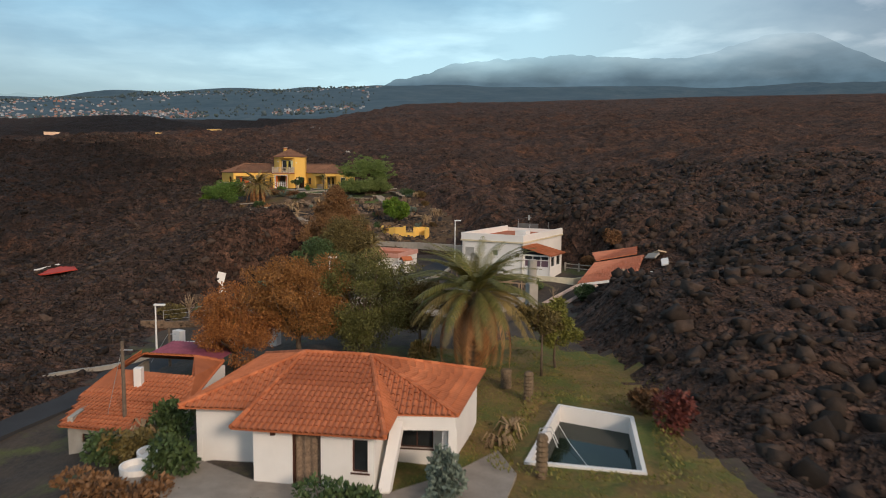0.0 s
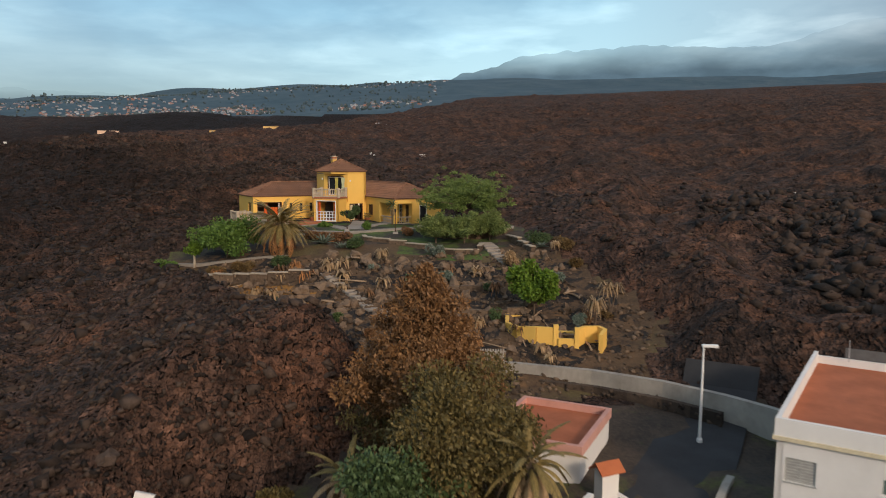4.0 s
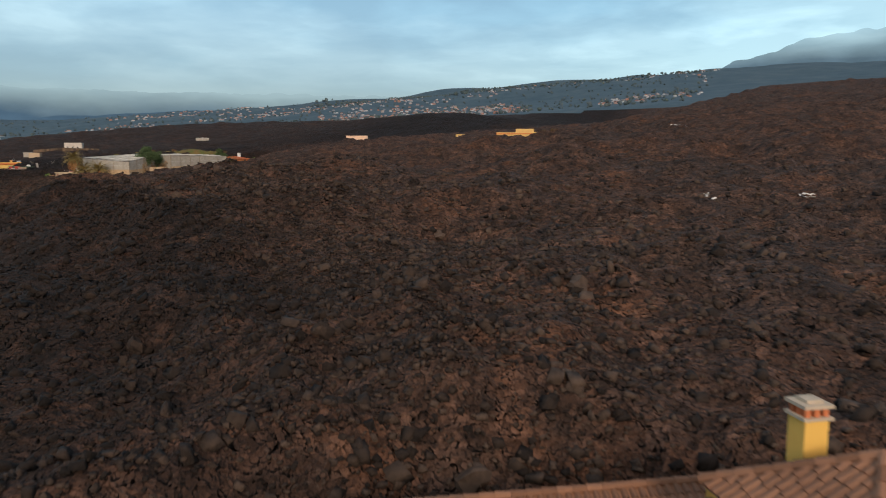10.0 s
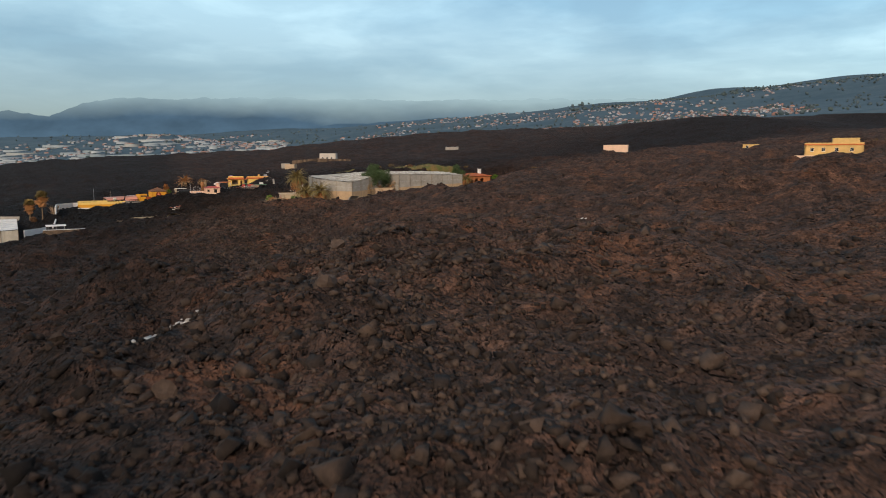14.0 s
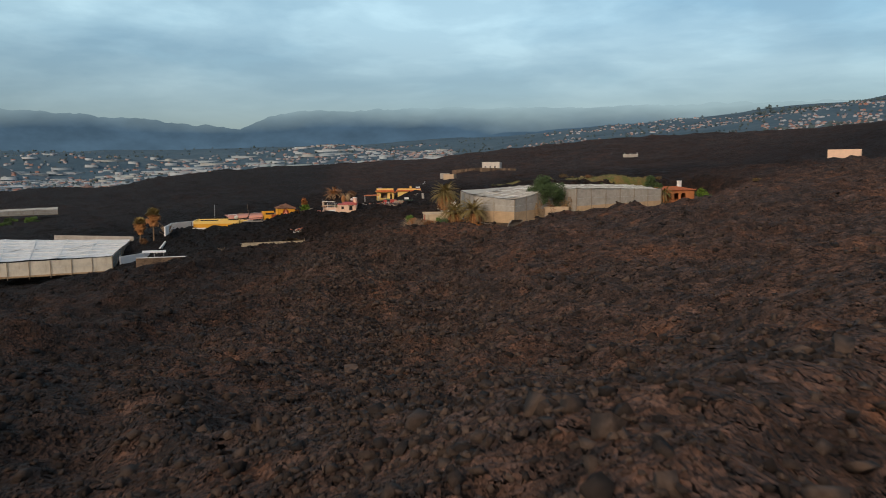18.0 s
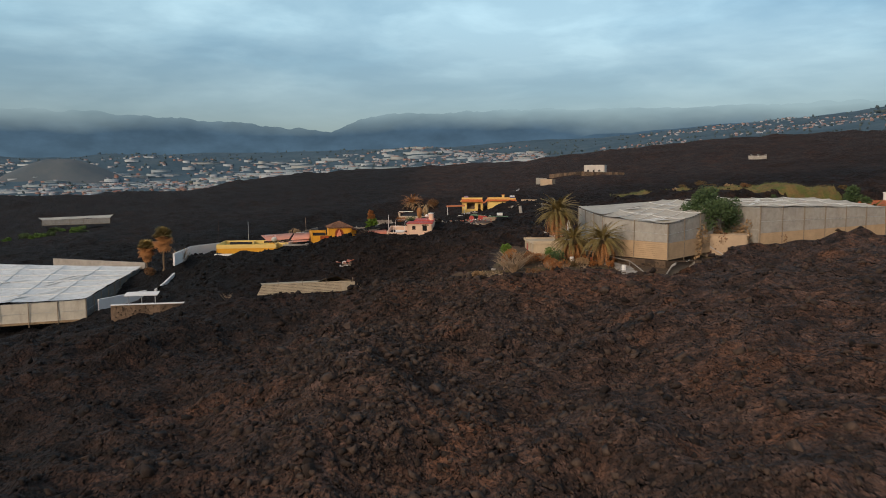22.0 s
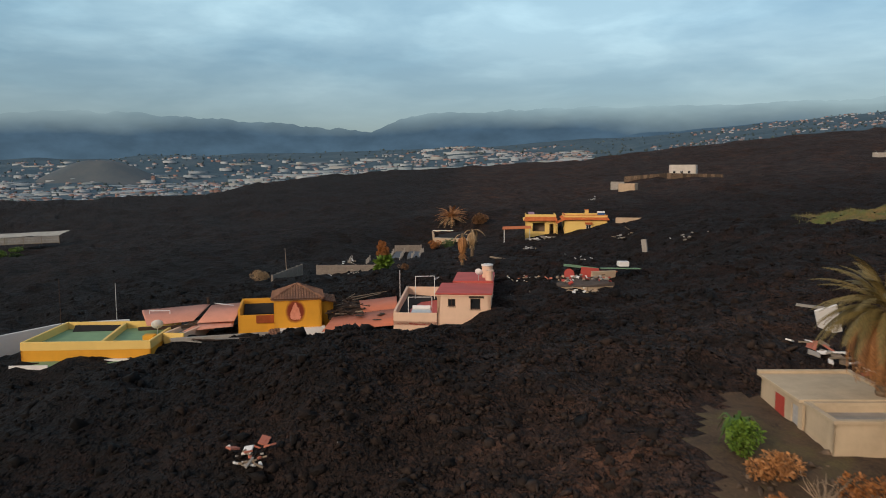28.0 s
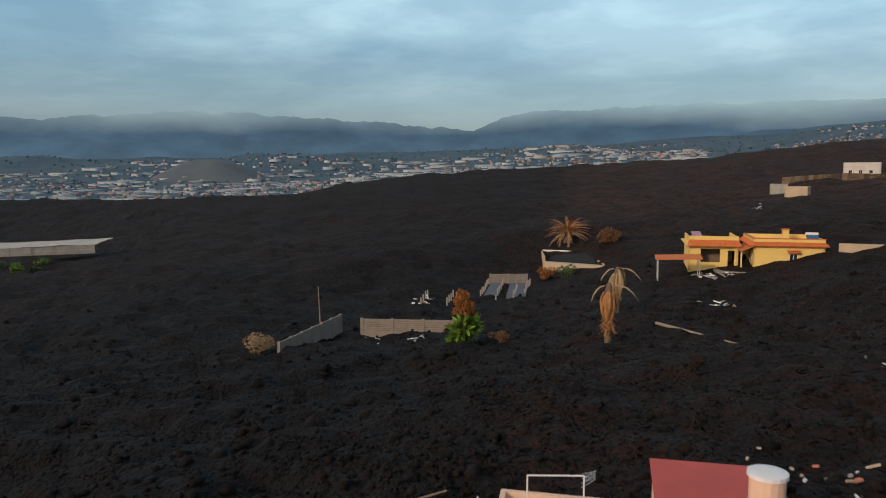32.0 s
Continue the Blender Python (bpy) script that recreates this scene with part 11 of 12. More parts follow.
block_wall((-351.1, 293.4), (-347.4, 303.1), 1.5, 26.7, "bare concrete block wall across the lava", 3)
block_wall((-342.4, 284), (-355.2, 291.6), 1.7, 26.3, "leaning concrete block fence with narrow piers", 6)
block_wall((-387.5, 321.0), (-386.0, 327.0), 1.8, 25.7, "concrete block yard wall with two window bays", 2)
for k, (p, q) in enumerate((((-378.1, 316.2), (-388.6, 321.0)), ((-374.3, 317.4), (-387.2, 323.4)), ((-371.0, 319.0), (-379.6, 322.8)), ((-374.4, 322.1), (-385.0, 327.2)), ((-376.7, 306.3), (-381.0, 308.4)), ((-375.7, 310.1), (-380.4, 312.4)))):
    c = thing("post_row", "row of white posts beside an ash-covered ramp", "posts", pose(*p, 0), "post rows")
    n = 6 if k < 4 else 4
    for i in range(n):
        x, y = (p[j] + (q[j] - p[j]) * i / (n - 1) for j in (0, 1))
        part("post", boxes((-0.09, 0.09, -0.09, 0.09, -0.6, 1.15), bevel=0.01), CONCRETE, c, m=pose(x - p[0], y - p[1], level(x, y)))
SCREED = plain("blue_grey_screed", (0.105, 0.112, 0.125), 0.8, 0.15, 0.8, dirt=0.2)
for p, q, r in (((-377.6, 316.6), (-387.6, 321.2), (-386.6, 323.0)), ((-373.0, 318.6), (-386.0, 324.0), (-384.6, 326.6))):
    ramp_slab = thing("concrete_ramp", "blue-grey concrete ramp between rows of posts", "ramp")
    z0, z1 = max(level(*p), level(p[0] + r[0] - q[0], p[1] + r[1] - q[1])) + 0.1, max(level(*q), level(*r)) + 0.15
    part("ramp_floor", prism(bmesh.new(), [p, q, r, (p[0] + r[0] - q[0], p[1] + r[1] - q[1])], 24.6, [z0, z1, z1, z0]), SCREED, ramp_slab)


def ash_filled_house():
    """A low house buried to its eaves, black ash banked up on its flat roof."""
    t = thing("half_buried_house", "low grey house with ash-covered flat roof and slanting gable", "house")
    F0, F1, B0, B1 = (-397.0, 335.0), (-388.5, 342.5), (-406.0, 338.2), (-400.5, 346.0)
    for p, q, z in ((F1, F0, 28.0), (F0, B0, 29.1), (B0, B1, 29.2), (B1, F1, 28.4)):
        wall_part(t, p, q, 25.0, z, 0.3, TAN_WALL)
    part("flat_roof", prism(bmesh.new(), [F0, F1, B1, B0], 27.3, 27.7), CONCRETE, t)
    part("coping", boxes((0, dist(F0, F1), -0.1, 0.35, 28.0, 28.16)), CONCRETE, t, m=along(F0, F1))
    part("coping", boxes((0, dist(B0, B1), -0.1, 0.35, 29.2, 29.35)), WHITE_WALL, t, m=along(B0, B1))
    bm = bmesh.new()
    prism(bm, [(-398.6, 335.8), (-391.0, 342.4), (-399.6, 345.0), (-402.6, 339.0)], 27.7, [27.9, 28.3, 29.3, 28.6])
    part("ash_bank", bm, ASH, t, "black ash banked up on the roof")
    part("awning", boxes((0, 2.6, -1.2, 0, -0.05, 0.05)), PINK_SHEET, t, m=along((-391.0, 340.2), (-389.0, 341.9), 27.3) @ pose(0, 0, 0, 24, 0, 0))
    return t


ash_filled_house()
pale = thing("pole", "thin leaning wooden pole on the lava", "pole", pose(-359.8, 289.6, level(-359.8, 289.6), 2, -3, 0))
part("post", lathe(bmesh.new(), [(0.09, -0.5), (0.06, 5.0)], 6), POLE_WOOD, pale)
tree("cypress", "brown scorched cypress above a green bush", -334.6, 300.6, 5.6, 1.15, LEAF_RUST, 0.12, 5000, 16, 0.12, 0.15, 76, (0.75, 0.75, 2.1), z=28.6)
shrub("banana_clump", "yellow-green banana clump at the cypress foot", -334, 300.4, 1.2, 1.9, LEAF_FRESH, 0.26, 900, 650, longer=3.2)
shrub("dry_bush", "small brown bush beside the cypress", -333.2, 303.7, 1.0, 1.2, LEAF_BROWN, 0.10, 700, 651)
shrub("dry_bush", "pale straw bush beside the block fence", -343.2, 281.9, 1.9, 2.0, STRAW, 0.10, 1500, 652)
shrub("dry_bush", "dry orange bush at the yard wall", -388.2, 331.6, 1.9, 2.2, LEAF_RUST, 0.16, 1300, 653)
shrub("dry_bush", "dark brown withered bush behind the yard", -399.0, 349.5, 3.2, 3.0, LEAF_BROWN, 0.22, 1800, 654)
shrub("dry_bush", "green bush by the ash-filled yard", -388.8, 335.4, 2.3, 2.0, LEAF_OLIVE, 0.18, 1300, 655)
palm("dead_palm", "dead straw-coloured palm on the lava", -326, 310.8, 5.2, 2.6, 0, 2, 96, 0.30, 86, z=29.5, mats=(STRAW, STRAW, PALM_DEAD), boss=False, hang=1.0)
palm("dead_palm", "withered pale palm with hanging fronds behind another", -338.6, 318.4, 4.6, 2.6, 0, 4, 64, 0.30, 87, mats=(STRAW, STRAW, STRAW), boss=False, hang=0.7)
palm("dead_palm", "upright fan of dry orange fronds behind the yard", -408.0, 344.6, 0.5, 5.0, 46, 14, 6, 0.4, 88, mats=(PALM_DEAD, STRAW, STRAW), boss=False)
beam = thing("fallen_pole", "long fallen telegraph pole on the lava", "pole", pose(-328.4, 316.9, level(-328.4, 316.9) + 0.35, 0, 2, 17))
part("post", lathe(bmesh.new(), [(0.16, 0), (0.11, 9.4)], 8), POLE_WOOD, beam, m=pose(0, 0, 0, 0, 90, 0))
rubbish_heap("wreckage", "dry fronds and sheets strewn on the lava", -331.6, 326.1, 2.0, 10, (POLE_WOOD, CONCRETE, WHITE_WALL), 43, 0.7)
rubbish_heap("wreckage", "torn pale sheets caught on the lava", -314.6, 333.3, 2.4, 8, (POLE_WOOD, CONCRETE), 44, 0.8)
st = thing("standing_slab", "pale broken slab standing upright in the lava", "rubble", pose(-302, 327.2, level(-302, 327.2)))
part("slab", boxes((-0.35, 0.35, -0.15, 0.15, -0.3, 1.7)), CONCRETE, st, m=pose(0, 0, 0, 5, -6, 30))
rubbish_heap("wreckage", "white fragments before the block wall", -341.9, 296.8, 4.5, 12, (WHITE_WALL, CONCRETE), 45, 0.45)
rubbish_heap("wreckage", "bleached wood and plaster on the ash", -377, 307, 3.0, 14, (WHITE_WALL, POLE_WOOD), 46, 0.7)


# ---- scattered houses on the upper lava
FADED_YELLOW = plain("faded_yellow_wall", (0.66, 0.43, 0.16), 0.85, 0.16, 0.4, dirt=0.2)
PALE_RENDER = plain("greyed_white_render", (0.58, 0.53, 0.47), 0.85, 0.15, 0.5, dirt=0.2)
def simple_house(name, label, x, y, z, turn, L, D, tall, wall, roof=None, windows=()):
    t = thing(name, label, "house", pose(x, y, z, 0, 0, turn))
    holes = [(a, a + 1.1, 1.0, 2.2) for a in windows]
    w = rooms(t, 0, L, 0, D, -2.0, tall, wall, {"front": holes})
    for a in windows:
        window(t, a, a + 1.1, 1.0, 2.2, w["front"], WHITE_FRAME, (2, 1), 0.06)
    if roof:
        hip_roof(t, 0, L, 0, D, tall, 0.9, roof, over=0.3, rows=False)
    else:
        parapets(t, 0, L, 0, D, tall, tall + 0.5, wall)
        part("roof_floor", boxes((0.22, L - 0.22, 0.22, D - 0.22, tall - 0.1, tall + 0.1)), CONCRETE, t)
    return t


far_home = simple_house("yellow_house", "distant yellow house with a flat roof and white upper room", -150.5, 439.3, 44.4, 20, 17.5, 9, 3.4, FADED_YELLOW, None, (1.6, 5.0, 9.0, 13.5))
part("upper_room", boxes((8.5, 16.5, 3.5, 8.5, 3.5, 5.5)), FADED_YELLOW, far_home)
part("eave", boxes((-0.2, 17.7, -0.35, -0.02, 3.1, 3.4)), ORANGE_TRIM, far_home)
part("garage_block", boxes((-3.2, 8.0, -5.0, -1.0, -4.5, -0.4)), CREAM_PINK, far_home, "pale block of a lower storey before the house")
for i in range(4):
    shrub("garden_shrub", "dry olive shrub behind a distant house", -142.0 + 4.2 * i, 452.0 + 1.4 * i, 2.0, 5.0 + i % 2, LEAF_HEDGE, 0.3, 500, 770 + i, 6, z=44.5, group="distant shrubs")
simple_house("yellow_house", "distant buried yellow house with a low roof", -190.2, 484.0, 46.6, 22, 9, 7, 2.2, FADED_YELLOW, None, (1.2, 6.0))
simple_house("ruined_house", "distant ruined house with an orange wall stump", -298.0, 548.0, 49.6, 27, 14, 5, 1.9, CREAM_PINK, None, ())
simple_house("white_house", "white flat-roofed house on the hill crest", -476.0, 476.0, 43.4, 44, 11, 8, 4.2, PALE_RENDER, None, (1.6, 4.6, 7.6))
simple_house("outbuilding", "low stone outbuilding beside the white house", -484.0, 470.4, 42.0, 44, 5, 4, 1.4, TAN_WALL, None, ())
stone_wall("terrace_wall", "stone terrace wall below the white house", [(-488.0, 462.0), (-470.0, 470.0), (-455.0, 486.0)], 2.0, 0.8, FIELD_STONE, None, 75, 0.6)
simple_house("white_house", "long low white house on the far slope", -471.0, 594.0, 52.6, 38, 10, 4, 1.0, CONCRETE, None, (1.0, 5.0, 9.0))
simple_house("ruined_house", "roofless pale ruin on the far slope", -446.0, 428.0, 39.6, 40, 6, 5, 0.7, TAN_WALL, None, ())
simple_house("ruined_house", "roofless pale ruin on the far slope", -462.0, 436.0, 39.9, 50, 5, 4, 0.9, CONCRETE, None, ())
for i, (x, y, n, sp) in enumerate(((-39.6, 215.6, 8, 1.6), (30.0, 160.0, 6, 1.5), (60.0, 300.0, 6, 2.0), (-60.0, 330.0, 6, 2.0), (-190.0, 330.0, 8, 2.0), (-299.7, 332.1, 8, 2.4), (-303.3, 317.2, 8, 2.6), (-420.0, 400.0, 10, 3.0), (-243.9, 260.3, 5, 1.5), (-120.0, 262.0, 5, 1.5), (-29.9, 224.7, 9, 1.6))):
    rubbish_heap("wreckage", "few white building fragments on the lava", x, y, sp, n, (WHITE_WALL, CONCRETE), 60 + i, 0.55)


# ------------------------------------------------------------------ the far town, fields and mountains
def hazy_town_mat(name, stops, rough=0.8):
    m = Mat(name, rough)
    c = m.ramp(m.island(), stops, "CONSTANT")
    # blue-grey distance haze is blended into each colour in soft patches
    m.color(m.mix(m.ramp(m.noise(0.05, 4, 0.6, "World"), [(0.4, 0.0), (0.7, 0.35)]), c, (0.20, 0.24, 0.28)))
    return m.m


TOWN_WALL = hazy_town_mat("town_wall", [(0.0, (0.42, 0.44, 0.47)), (0.28, (0.35, 0.30, 0.29)), (0.5, (0.31, 0.19, 0.155)), (0.68, (0.31, 0.33, 0.36)), (0.85, (0.19, 0.22, 0.26))])
TOWN_ROOF = hazy_town_mat("town_roof", [(0.0, (0.34, 0.13, 0.075)), (0.45, (0.42, 0.20, 0.12)), (0.7, (0.45, 0.42, 0.40)), (0.9, (0.26, 0.10, 0.07))])
SHEET_FIELD = hazy_town_mat("greenhouse_sheet", [(0.0, (0.40, 0.45, 0.48)), (0.3, (0.32, 0.38, 0.42)), (0.55, (0.45, 0.49, 0.52)), (0.75, (0.28, 0.34, 0.37)), (0.9, (0.37, 0.39, 0.38))])
FAR_TREE = hazy_town_mat("far_tree", [(0.0, (0.048, 0.072, 0.076)), (0.4, (0.058, 0.084, 0.082)), (0.7, (0.070, 0.095, 0.084)), (0.9, (0.052, 0.078, 0.084))], 0.95)


def from_polar(r, az):
    return CENTRE[0] - r * np.sin(np.radians(az)), CENTRE[1] + r * np.cos(np.radians(az))


def many_blocks(name, label, category, az, r, wide, deep, tall, gable, mats, seed):
    """Many simple houses or sheds in one mesh: walls and a low pitched roof."""
    nr = np.random.RandomState(seed)
    wide, deep, tall = wide * 0.8, deep * 0.8, tall * 0.75
    x, y = from_polar(r, az)
    z = height(x, y)
    n = len(x)
    a = np.radians(nr.choice((0, 90), n) + nr.uniform(-14, 14, n) + az)
    ca, sa = np.cos(a), np.sin(a)
    V, F, M = [], [], []
    lx, ly = wide / 2, deep / 2
    loc = [(-lx, -ly, -6 + 0 * tall), (lx, -ly, -6 + 0 * tall), (lx, ly, -6 + 0 * tall), (-lx, ly, -6 + 0 * tall), (-lx, -ly, tall), (lx, -ly, tall), (lx, ly, tall), (-lx, ly, tall)]
    o1, o2 = 1.06, 1.06
    roof = [(-lx * o1, -ly * o2, tall), (lx * o1, -ly * o2, tall), (lx * o1, ly * o2, tall), (-lx * o1, ly * o2, tall), (-lx * (1 - 0.6 * (gable > 0)), 0 * ly, tall + gable + 0.3), (lx * (1 - 0.6 * (gable > 0)), 0 * ly, tall + gable + 0.3)]
    P = np.stack([np.stack([x + px * ca - py * sa, y + px * sa + py * ca, z + pz + 0 * x], -1) for px, py, pz in loc + roof], 1)
    base = (np.arange(n) * 14)[:, None, None]
    wall = np.array([(0, 1, 5, 4), (1, 2, 6, 5), (2, 3, 7, 6), (3, 0, 4, 7)])
    top = np.array([(8, 9, 13, 12), (10, 11, 12, 13), (9, 10, 13, 13), (11, 8, 12, 12)])
    faces = np.concatenate([(wall[None] + base).reshape(-1, 4), (top[None, :2] + base).reshape(-1, 4)])
    idx = np.concatenate([np.zeros(n * 4, int), np.ones(n * 2, int)])
    me = raw_mesh(name, P.reshape(-1, 3), faces, mats, False, idx)
    return tagged(new(name, me), label, category, kind="stuff")


fr = np.random.RandomState(77)
# hillside town
n = 3000
az = fr.uniform(3, 68, n)
r = 1250 + 1900 * fr.random(n) ** 1.1
keep = (smooth_noise(az * 60, r, 420, 51) + 0.5 * smooth_noise(az * 60, r, 150, 52) > -0.15)
az, r = az[keep], r[keep]
k = len(az)
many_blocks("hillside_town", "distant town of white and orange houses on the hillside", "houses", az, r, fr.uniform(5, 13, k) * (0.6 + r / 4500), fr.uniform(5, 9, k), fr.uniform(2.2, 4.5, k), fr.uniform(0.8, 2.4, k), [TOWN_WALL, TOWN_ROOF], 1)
# valley plain with sheds and houses
n = 1700
az = fr.uniform(56, 110, n)
r = 1250 + 1600 * fr.random(n) ** 1.2
k = len(az)
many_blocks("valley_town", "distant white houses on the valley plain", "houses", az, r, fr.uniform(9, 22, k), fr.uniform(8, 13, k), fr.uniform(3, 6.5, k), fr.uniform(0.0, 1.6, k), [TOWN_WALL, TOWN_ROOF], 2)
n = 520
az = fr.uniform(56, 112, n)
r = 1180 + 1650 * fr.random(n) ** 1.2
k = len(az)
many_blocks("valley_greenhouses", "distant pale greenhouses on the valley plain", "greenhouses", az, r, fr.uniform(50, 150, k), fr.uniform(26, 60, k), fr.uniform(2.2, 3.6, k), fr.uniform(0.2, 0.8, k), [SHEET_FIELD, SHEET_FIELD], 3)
# trees
n = 2600
az = fr.uniform(3, 108, n)
r = 1150 + 2250 * fr.random(n)
x, y = from_polar(r, az)
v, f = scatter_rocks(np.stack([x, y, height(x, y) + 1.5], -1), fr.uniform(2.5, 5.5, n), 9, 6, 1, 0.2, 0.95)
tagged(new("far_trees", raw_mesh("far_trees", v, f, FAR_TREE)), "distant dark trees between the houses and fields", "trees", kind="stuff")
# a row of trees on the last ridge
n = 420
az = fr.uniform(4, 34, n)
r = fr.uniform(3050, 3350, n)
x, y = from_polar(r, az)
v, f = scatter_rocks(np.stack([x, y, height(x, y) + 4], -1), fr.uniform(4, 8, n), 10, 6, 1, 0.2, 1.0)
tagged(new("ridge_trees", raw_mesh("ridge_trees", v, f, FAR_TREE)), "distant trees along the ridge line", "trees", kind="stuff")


def cinder_cone():
    cx, cy, zc = -2636.0, 176.0, 16.0
    n, rings = 72, 16
    v, f = [], []
    for j in range(rings + 1):
        u = j / rings
        for i in range(n):
            a = 6.28318 * i / n
            rad = 265 * u * (1 + 0.10 * math.sin(2 * a + 0.6) + 0.05 * math.sin(5 * a))
            z = 76 * (1 - ease(np.array(u), 0.05, 1.0)) * (1 + 0.05 * math.sin(7 * a) * u) - 10 * (u < 0.1)
            v.append((cx + rad * math.cos(a) * 0.8, cy + rad * math.sin(a), zc + float(z)))
    for j in range(rings):
        for i in range(n):
            k = (i + 1) % n
            f.append((j * n + i, (j + 1) * n + i, (j + 1) * n + k, j * n + k))
    m = Mat("hazy_cinder_slope", 1.0)
    # distance haze put into the base colour: cinder brown turned pale blue-grey
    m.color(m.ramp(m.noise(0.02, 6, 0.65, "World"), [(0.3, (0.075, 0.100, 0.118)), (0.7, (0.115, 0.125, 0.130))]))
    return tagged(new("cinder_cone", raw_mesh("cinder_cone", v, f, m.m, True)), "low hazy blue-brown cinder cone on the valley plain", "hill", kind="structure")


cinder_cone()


def mountain(name, label, azs, tops, radius, low, dark, light, fade):
    """A range some kilometres off: blue evening haze as emission, summits faded into cloud."""
    a0, a1 = azs[0], azs[-1]
    n, rows = int(abs(a1 - a0) * 5), 14
    az = np.linspace(a0, a1, n)
    k = np.interp(az, azs, tops) + 0.0016 * smooth_noise(az * 10, az * 0, 9, 61) + 0.0009 * smooth_noise(az * 10, az * 0, 3, 62)
    v, f = [], []
    for j in range(rows + 1):
        u = j / rows
        rr = radius - 260 * (1 - u) + 60 * smooth_noise(az * 10, az * 0 + j * 3, 16, 63) * (1 - u)
        z = 44 + rr * (low + (k - low) * u ** 0.9)
        x, y = from_polar(rr, az)
        v += list(zip(x, y, z))
    for j in range(rows):
        for i in range(n - 1):
            f.append((j * n + i, j * n + i + 1, (j + 1) * n + i + 1, (j + 1) * n + i))
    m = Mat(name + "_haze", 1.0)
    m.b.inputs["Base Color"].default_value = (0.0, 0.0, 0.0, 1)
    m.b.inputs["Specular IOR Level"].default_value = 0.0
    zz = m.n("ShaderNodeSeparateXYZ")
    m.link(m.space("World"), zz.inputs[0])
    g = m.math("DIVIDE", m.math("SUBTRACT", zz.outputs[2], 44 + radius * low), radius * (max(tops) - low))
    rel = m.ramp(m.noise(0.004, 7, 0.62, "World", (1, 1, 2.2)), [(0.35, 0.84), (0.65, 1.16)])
    # painted haze, graded by height and glowing in place of a lit surface
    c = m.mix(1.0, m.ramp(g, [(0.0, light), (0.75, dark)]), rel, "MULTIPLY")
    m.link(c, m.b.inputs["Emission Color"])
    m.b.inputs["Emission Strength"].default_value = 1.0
    # alpha thins towards the top so the summits melt into the sky
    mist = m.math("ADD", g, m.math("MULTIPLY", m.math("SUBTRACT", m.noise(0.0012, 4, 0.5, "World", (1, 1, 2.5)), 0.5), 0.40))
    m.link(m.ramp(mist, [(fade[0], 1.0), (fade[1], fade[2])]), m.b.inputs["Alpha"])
    return tagged(new(name, raw_mesh(name, v, f, m.m, True)), label, "mountains", kind="structure")


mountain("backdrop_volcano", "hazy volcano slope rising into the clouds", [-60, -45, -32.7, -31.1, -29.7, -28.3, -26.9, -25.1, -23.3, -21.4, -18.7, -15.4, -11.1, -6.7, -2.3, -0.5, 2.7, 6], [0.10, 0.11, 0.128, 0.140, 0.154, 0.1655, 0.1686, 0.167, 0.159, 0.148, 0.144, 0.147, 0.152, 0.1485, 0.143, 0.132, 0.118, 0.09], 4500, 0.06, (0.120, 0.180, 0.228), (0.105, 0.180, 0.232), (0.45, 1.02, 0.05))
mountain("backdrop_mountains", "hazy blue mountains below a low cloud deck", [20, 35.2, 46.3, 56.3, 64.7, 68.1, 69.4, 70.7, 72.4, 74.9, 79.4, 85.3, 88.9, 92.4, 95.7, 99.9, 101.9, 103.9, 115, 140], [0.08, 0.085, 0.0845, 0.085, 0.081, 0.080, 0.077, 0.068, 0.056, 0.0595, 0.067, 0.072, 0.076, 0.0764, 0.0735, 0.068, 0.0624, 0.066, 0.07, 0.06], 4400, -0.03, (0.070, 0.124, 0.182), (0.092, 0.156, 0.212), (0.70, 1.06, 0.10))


# ------------------------------------------------------------------ rubble of the lava flow
WAY = [(-14, 20), (-20, 60), (-24, 90), (-33, 130), (-45, 152), (-69, 181), (-102, 206), (-150, 231), (-192, 250), (-232, 268), (-270, 281), (-303, 290)]


def rubble(name, label, count, reach, near, sizes, seed, detail=1, square=True, keep=None):
    nr = np.random.RandomState(seed)
    i = nr.randint(0, len(WAY) - 1, count * 3)
    t = nr.random(count * 3)
    w = np.array(WAY, float)
    p = w[i] * (1 - t)[:, None] + w[i + 1] * t[:, None]
    d = nr.uniform(near, reach, count * 3) * (nr.random(count * 3) ** 0.35)
    a = nr.uniform(0, 6.2832, count * 3)
    x, y = p[:, 0] + d * np.cos(a), p[:, 1] + d * np.sin(a)
    ok = np.ones(len(x), bool)
    for ring in ISLANDS:
        ok &= inside(x, y, ring) < -0.8
    for cx, cy, r in ((-295.5, 259.9, 9), (-291.6, 277.4, 6), (-286.2, 292, 9), (-290.2, 220.9, 24), (-255.7, 260.2, 6), (-297.4, 268.3, 6), (-291.8, 283.3, 7), (-361.5, 348.6, 11), (-283.2, 306.7, 5)):
        ok &= np.hypot(x - cx, y - cy) > r
    x, y = x[ok][:count], y[ok][:count]
    s = sizes[0] + (sizes[1] - sizes[0]) * nr.random(len(x)) ** 2.5
    v, f = scatter_rocks(np.stack([x, y, height(x, y)], -1), s, seed, 8, detail, 0.3, 0.8)
    return tagged(new(name, raw_mesh(name, v, f, LAVA_BLOCK)), label, "lava rubble", kind="stuff")


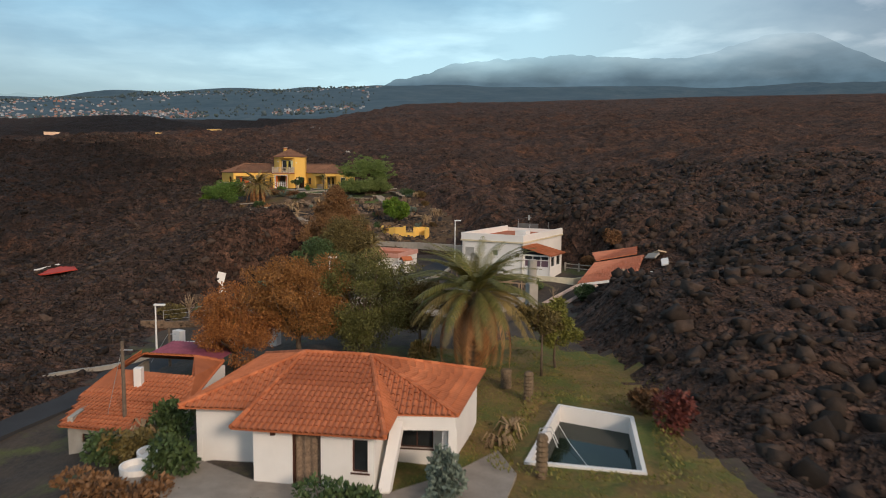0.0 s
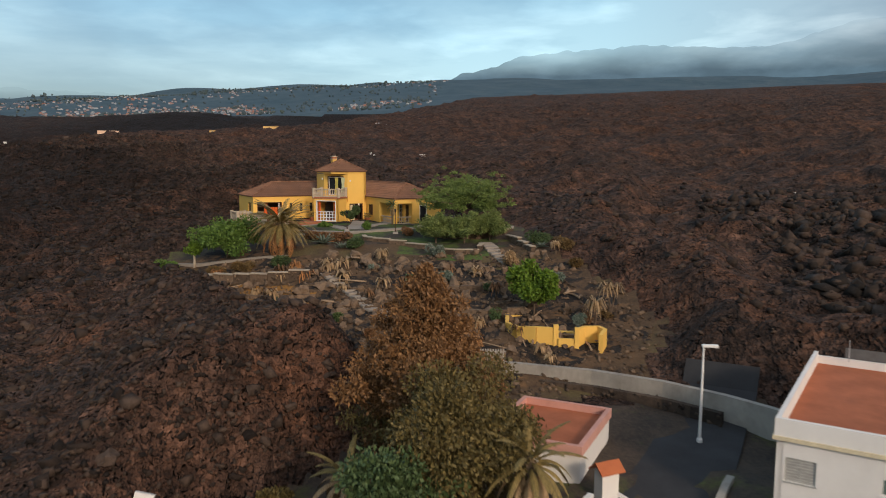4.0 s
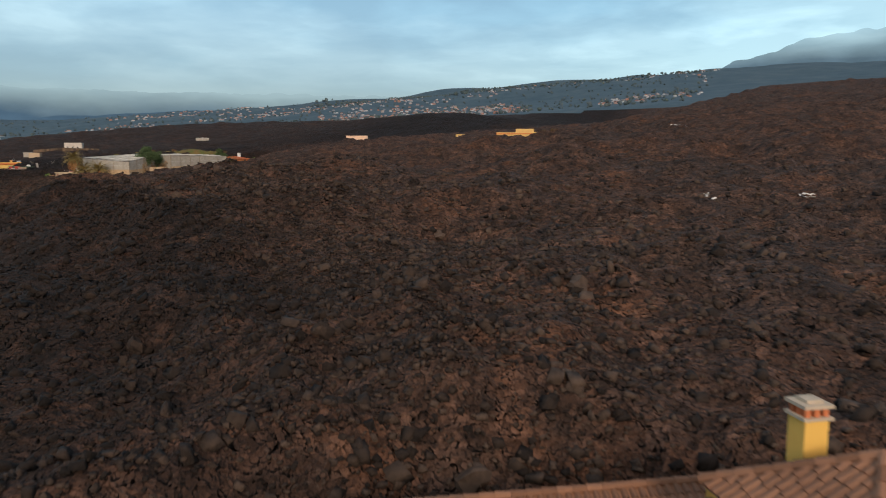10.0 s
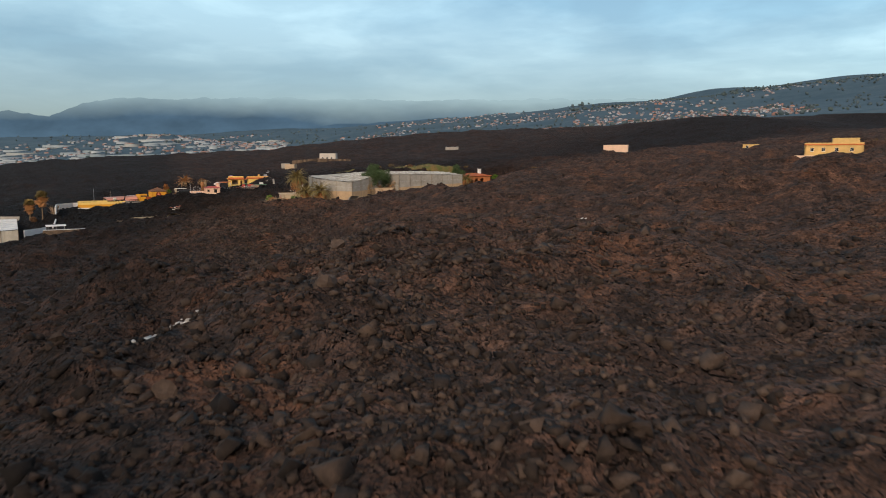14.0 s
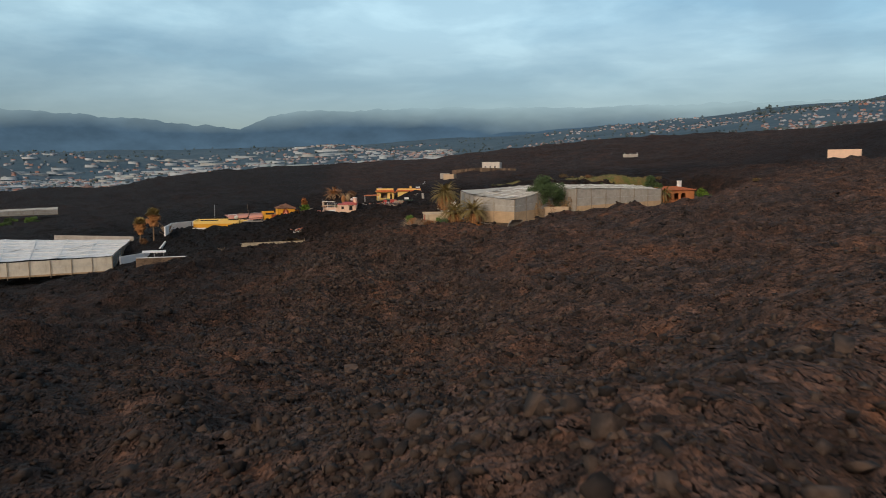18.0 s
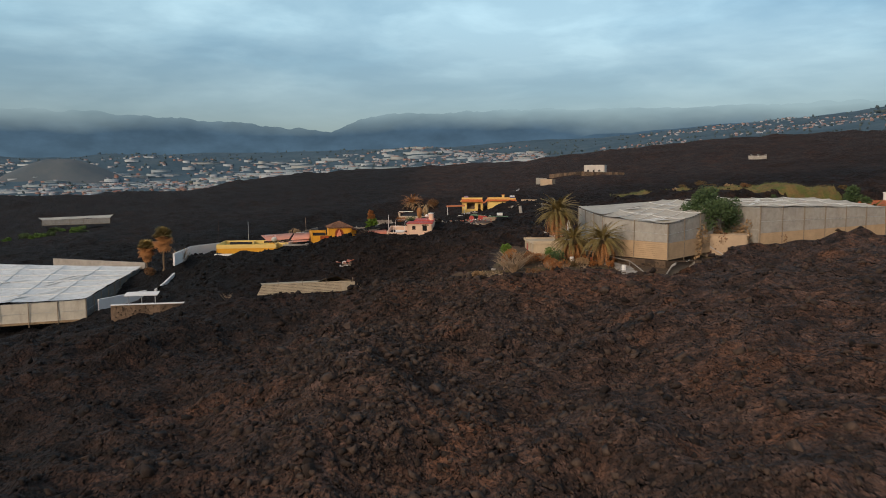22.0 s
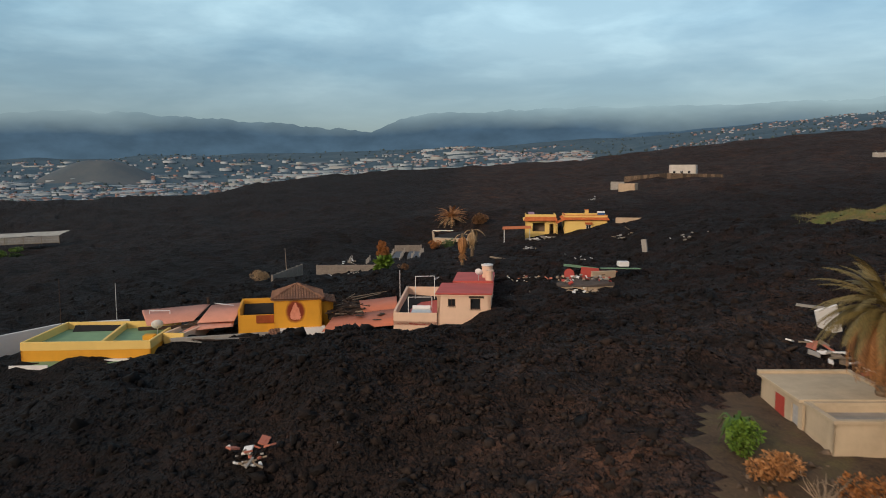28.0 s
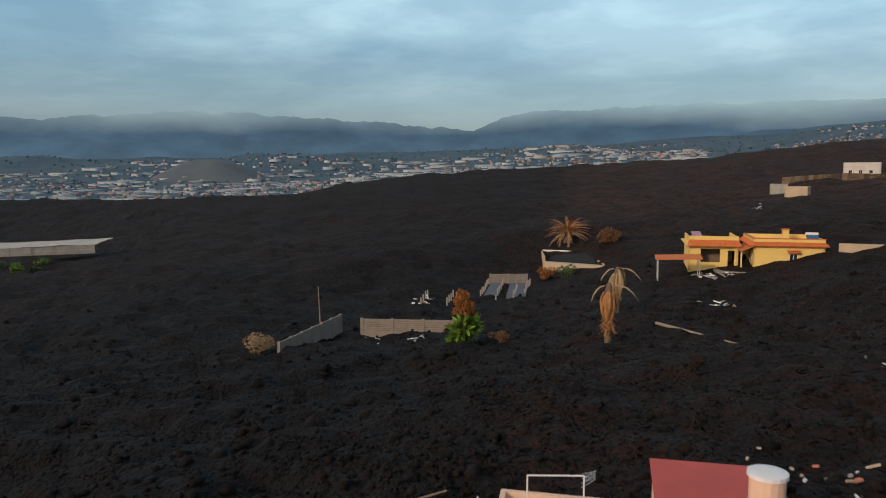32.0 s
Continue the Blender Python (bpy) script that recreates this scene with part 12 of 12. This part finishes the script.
rubble("lava_rubble", "loose dark brown lava stones", 60000, 36, 1, (0.07, 0.25), 201, 0)
rubble("lava_blocks", "larger lava blocks strewn over the flow", 34000, 115, 5, (0.12, 0.44), 202, 0)
rb = random.Random(55)
for i in range(80):
    j = rb.randrange(len(WAY) - 1)
    u, a, d = rb.random(), rb.uniform(0, 6.28), rb.uniform(4, 60)
    x, y = WAY[j][0] + (WAY[j + 1][0] - WAY[j][0]) * u + d * math.cos(a), WAY[j][1] + (WAY[j + 1][1] - WAY[j][1]) * u + d * math.sin(a)
    if max(float(inside(np.array(x), np.array(y), ring)) for ring in ISLANDS) > -2 or math.hypot(x + 290, y - 275) < 26 or math.hypot(x + 290, y - 225) < 34:
        continue
    s = rb.uniform(0.35, 0.8)
    o = new("lava_boulder", finish(rock_shape(rb, 2), "lava_boulder", LAVA_BLOCK))
    o.matrix_world = pose(x, y, level(x, y) + 0.1 * s, rb.uniform(0, 360), rb.uniform(0, 360), 0) @ Matrix.Scale(s, 4)
    tagged(o, "rugged dark brown lava boulder on the flow", "boulder", "lava boulders")


# broken slabs and blocks east of the lane
nr = np.random.RandomState(77)
x, y = nr.uniform(13, 80, 13000), nr.uniform(8, 150, 13000)
ok = (inside(x, y, LANE) < -1.0) & (inside(x, y, HILL) < -2.0) & (x - 13 < 8 + (x - 13) * nr.random(13000) * 1.6) & (np.hypot(x - 18.5, y - 75) > 7)
x, y = x[ok], y[ok]
v, f = scatter_rocks(np.stack([x, y, height(x, y)], -1), 0.16 + 0.60 * nr.random(len(x)) ** 3.0, 207, 8, 0, 0.3, 0.8)
tagged(new("lava_slabs", raw_mesh("lava_slabs", v, f, stone_mat("grey_lava_slab", (0.012, 0.009, 0.007), (0.095, 0.064, 0.048)))), "broken grey lava slabs and blocks beside the lane", "lava rubble", kind="stuff")


def grass(name, label, ring, count, tall, mat, seed):
    """Thin blades over a patch of ground."""
    g = np.random.RandomState(seed)
    xs, ys = [p[0] for p in ring], [p[1] for p in ring]
    x, y = g.uniform(min(xs), max(xs), count), g.uniform(min(ys), max(ys), count)
    ok = inside(x, y, ring) + 0.8 * smooth_noise(x, y, 2.0, 91) > 0
    ok &= inside(x, y, [(6.4, 37.9), (9.9, 36.1), (8.7, 29.1), (3.8, 30.1)]) < -0.3
    x, y = x[ok], y[ok]
    z = height(x, y) + np.where(inside(x, y, [(6.4, 37.9), (9.9, 36.1), (8.7, 29.1), (3.8, 30.1)]) > -1.6, 0.35, 0.0)
    a = g.uniform(0, 6.2832, len(x))
    h = tall * g.uniform(0.5, 1.4, len(x))
    dx, dy = np.cos(a) * 0.05, np.sin(a) * 0.05
    lx, ly = g.normal(0, 0.06, len(x)), g.normal(0, 0.06, len(x))
    q = np.stack([np.stack([x - dx, y - dy, z - 0.04], -1), np.stack([x + dx, y + dy, z - 0.04], -1), np.stack([x + lx, y + ly, z + h], -1)], 1)
    me = raw_mesh(name, q.reshape(-1, 3), np.arange(len(x) * 3).reshape(-1, 3), mat)
    return tagged(new(name, me), label, "grass", kind="stuff")


grass("lawn_grass", "short yellow-green lawn grass round the pool", [(-1, 24), (0, 50), (6, 54), (12, 47), (13, 22)], 24000, 0.06, leaf_mat("lawn_blade", (0.10, 0.12, 0.022), (0.26, 0.21, 0.055)), 5)
grass("meadow_grass", "dry green grass of the old field", MEADOW, 14000, 0.35, leaf_mat("meadow_blade", (0.08, 0.095, 0.03), (0.19, 0.17, 0.06)), 6)


# pale mineral crust round an old vent
FUME = (-105.3, 192.4)
nr = np.random.RandomState(31)
vx, vy = FUME[0] + nr.normal(0, 1.3, 700) , FUME[1] + nr.normal(0, 1.3, 700)
vx, vy = vx - 0.55 * (vx - FUME[0]), vy - 0.5 * (vy - FUME[1]) - 1.3 * (vx - FUME[0]) * 0.45
v, f = scatter_rocks(np.stack([vx, vy, height(vx, vy)], -1), 0.08 + 0.30 * nr.random(700) ** 2, 311, 6, 1, 0.45, 0.5)
tagged(new("mineral_crust", raw_mesh("mineral_crust", v, f, stone_mat("white_mineral_crust", (0.30, 0.29, 0.28), (0.66, 0.64, 0.62)))), "white mineral crust on the lava round a vent", "stones", kind="stuff")
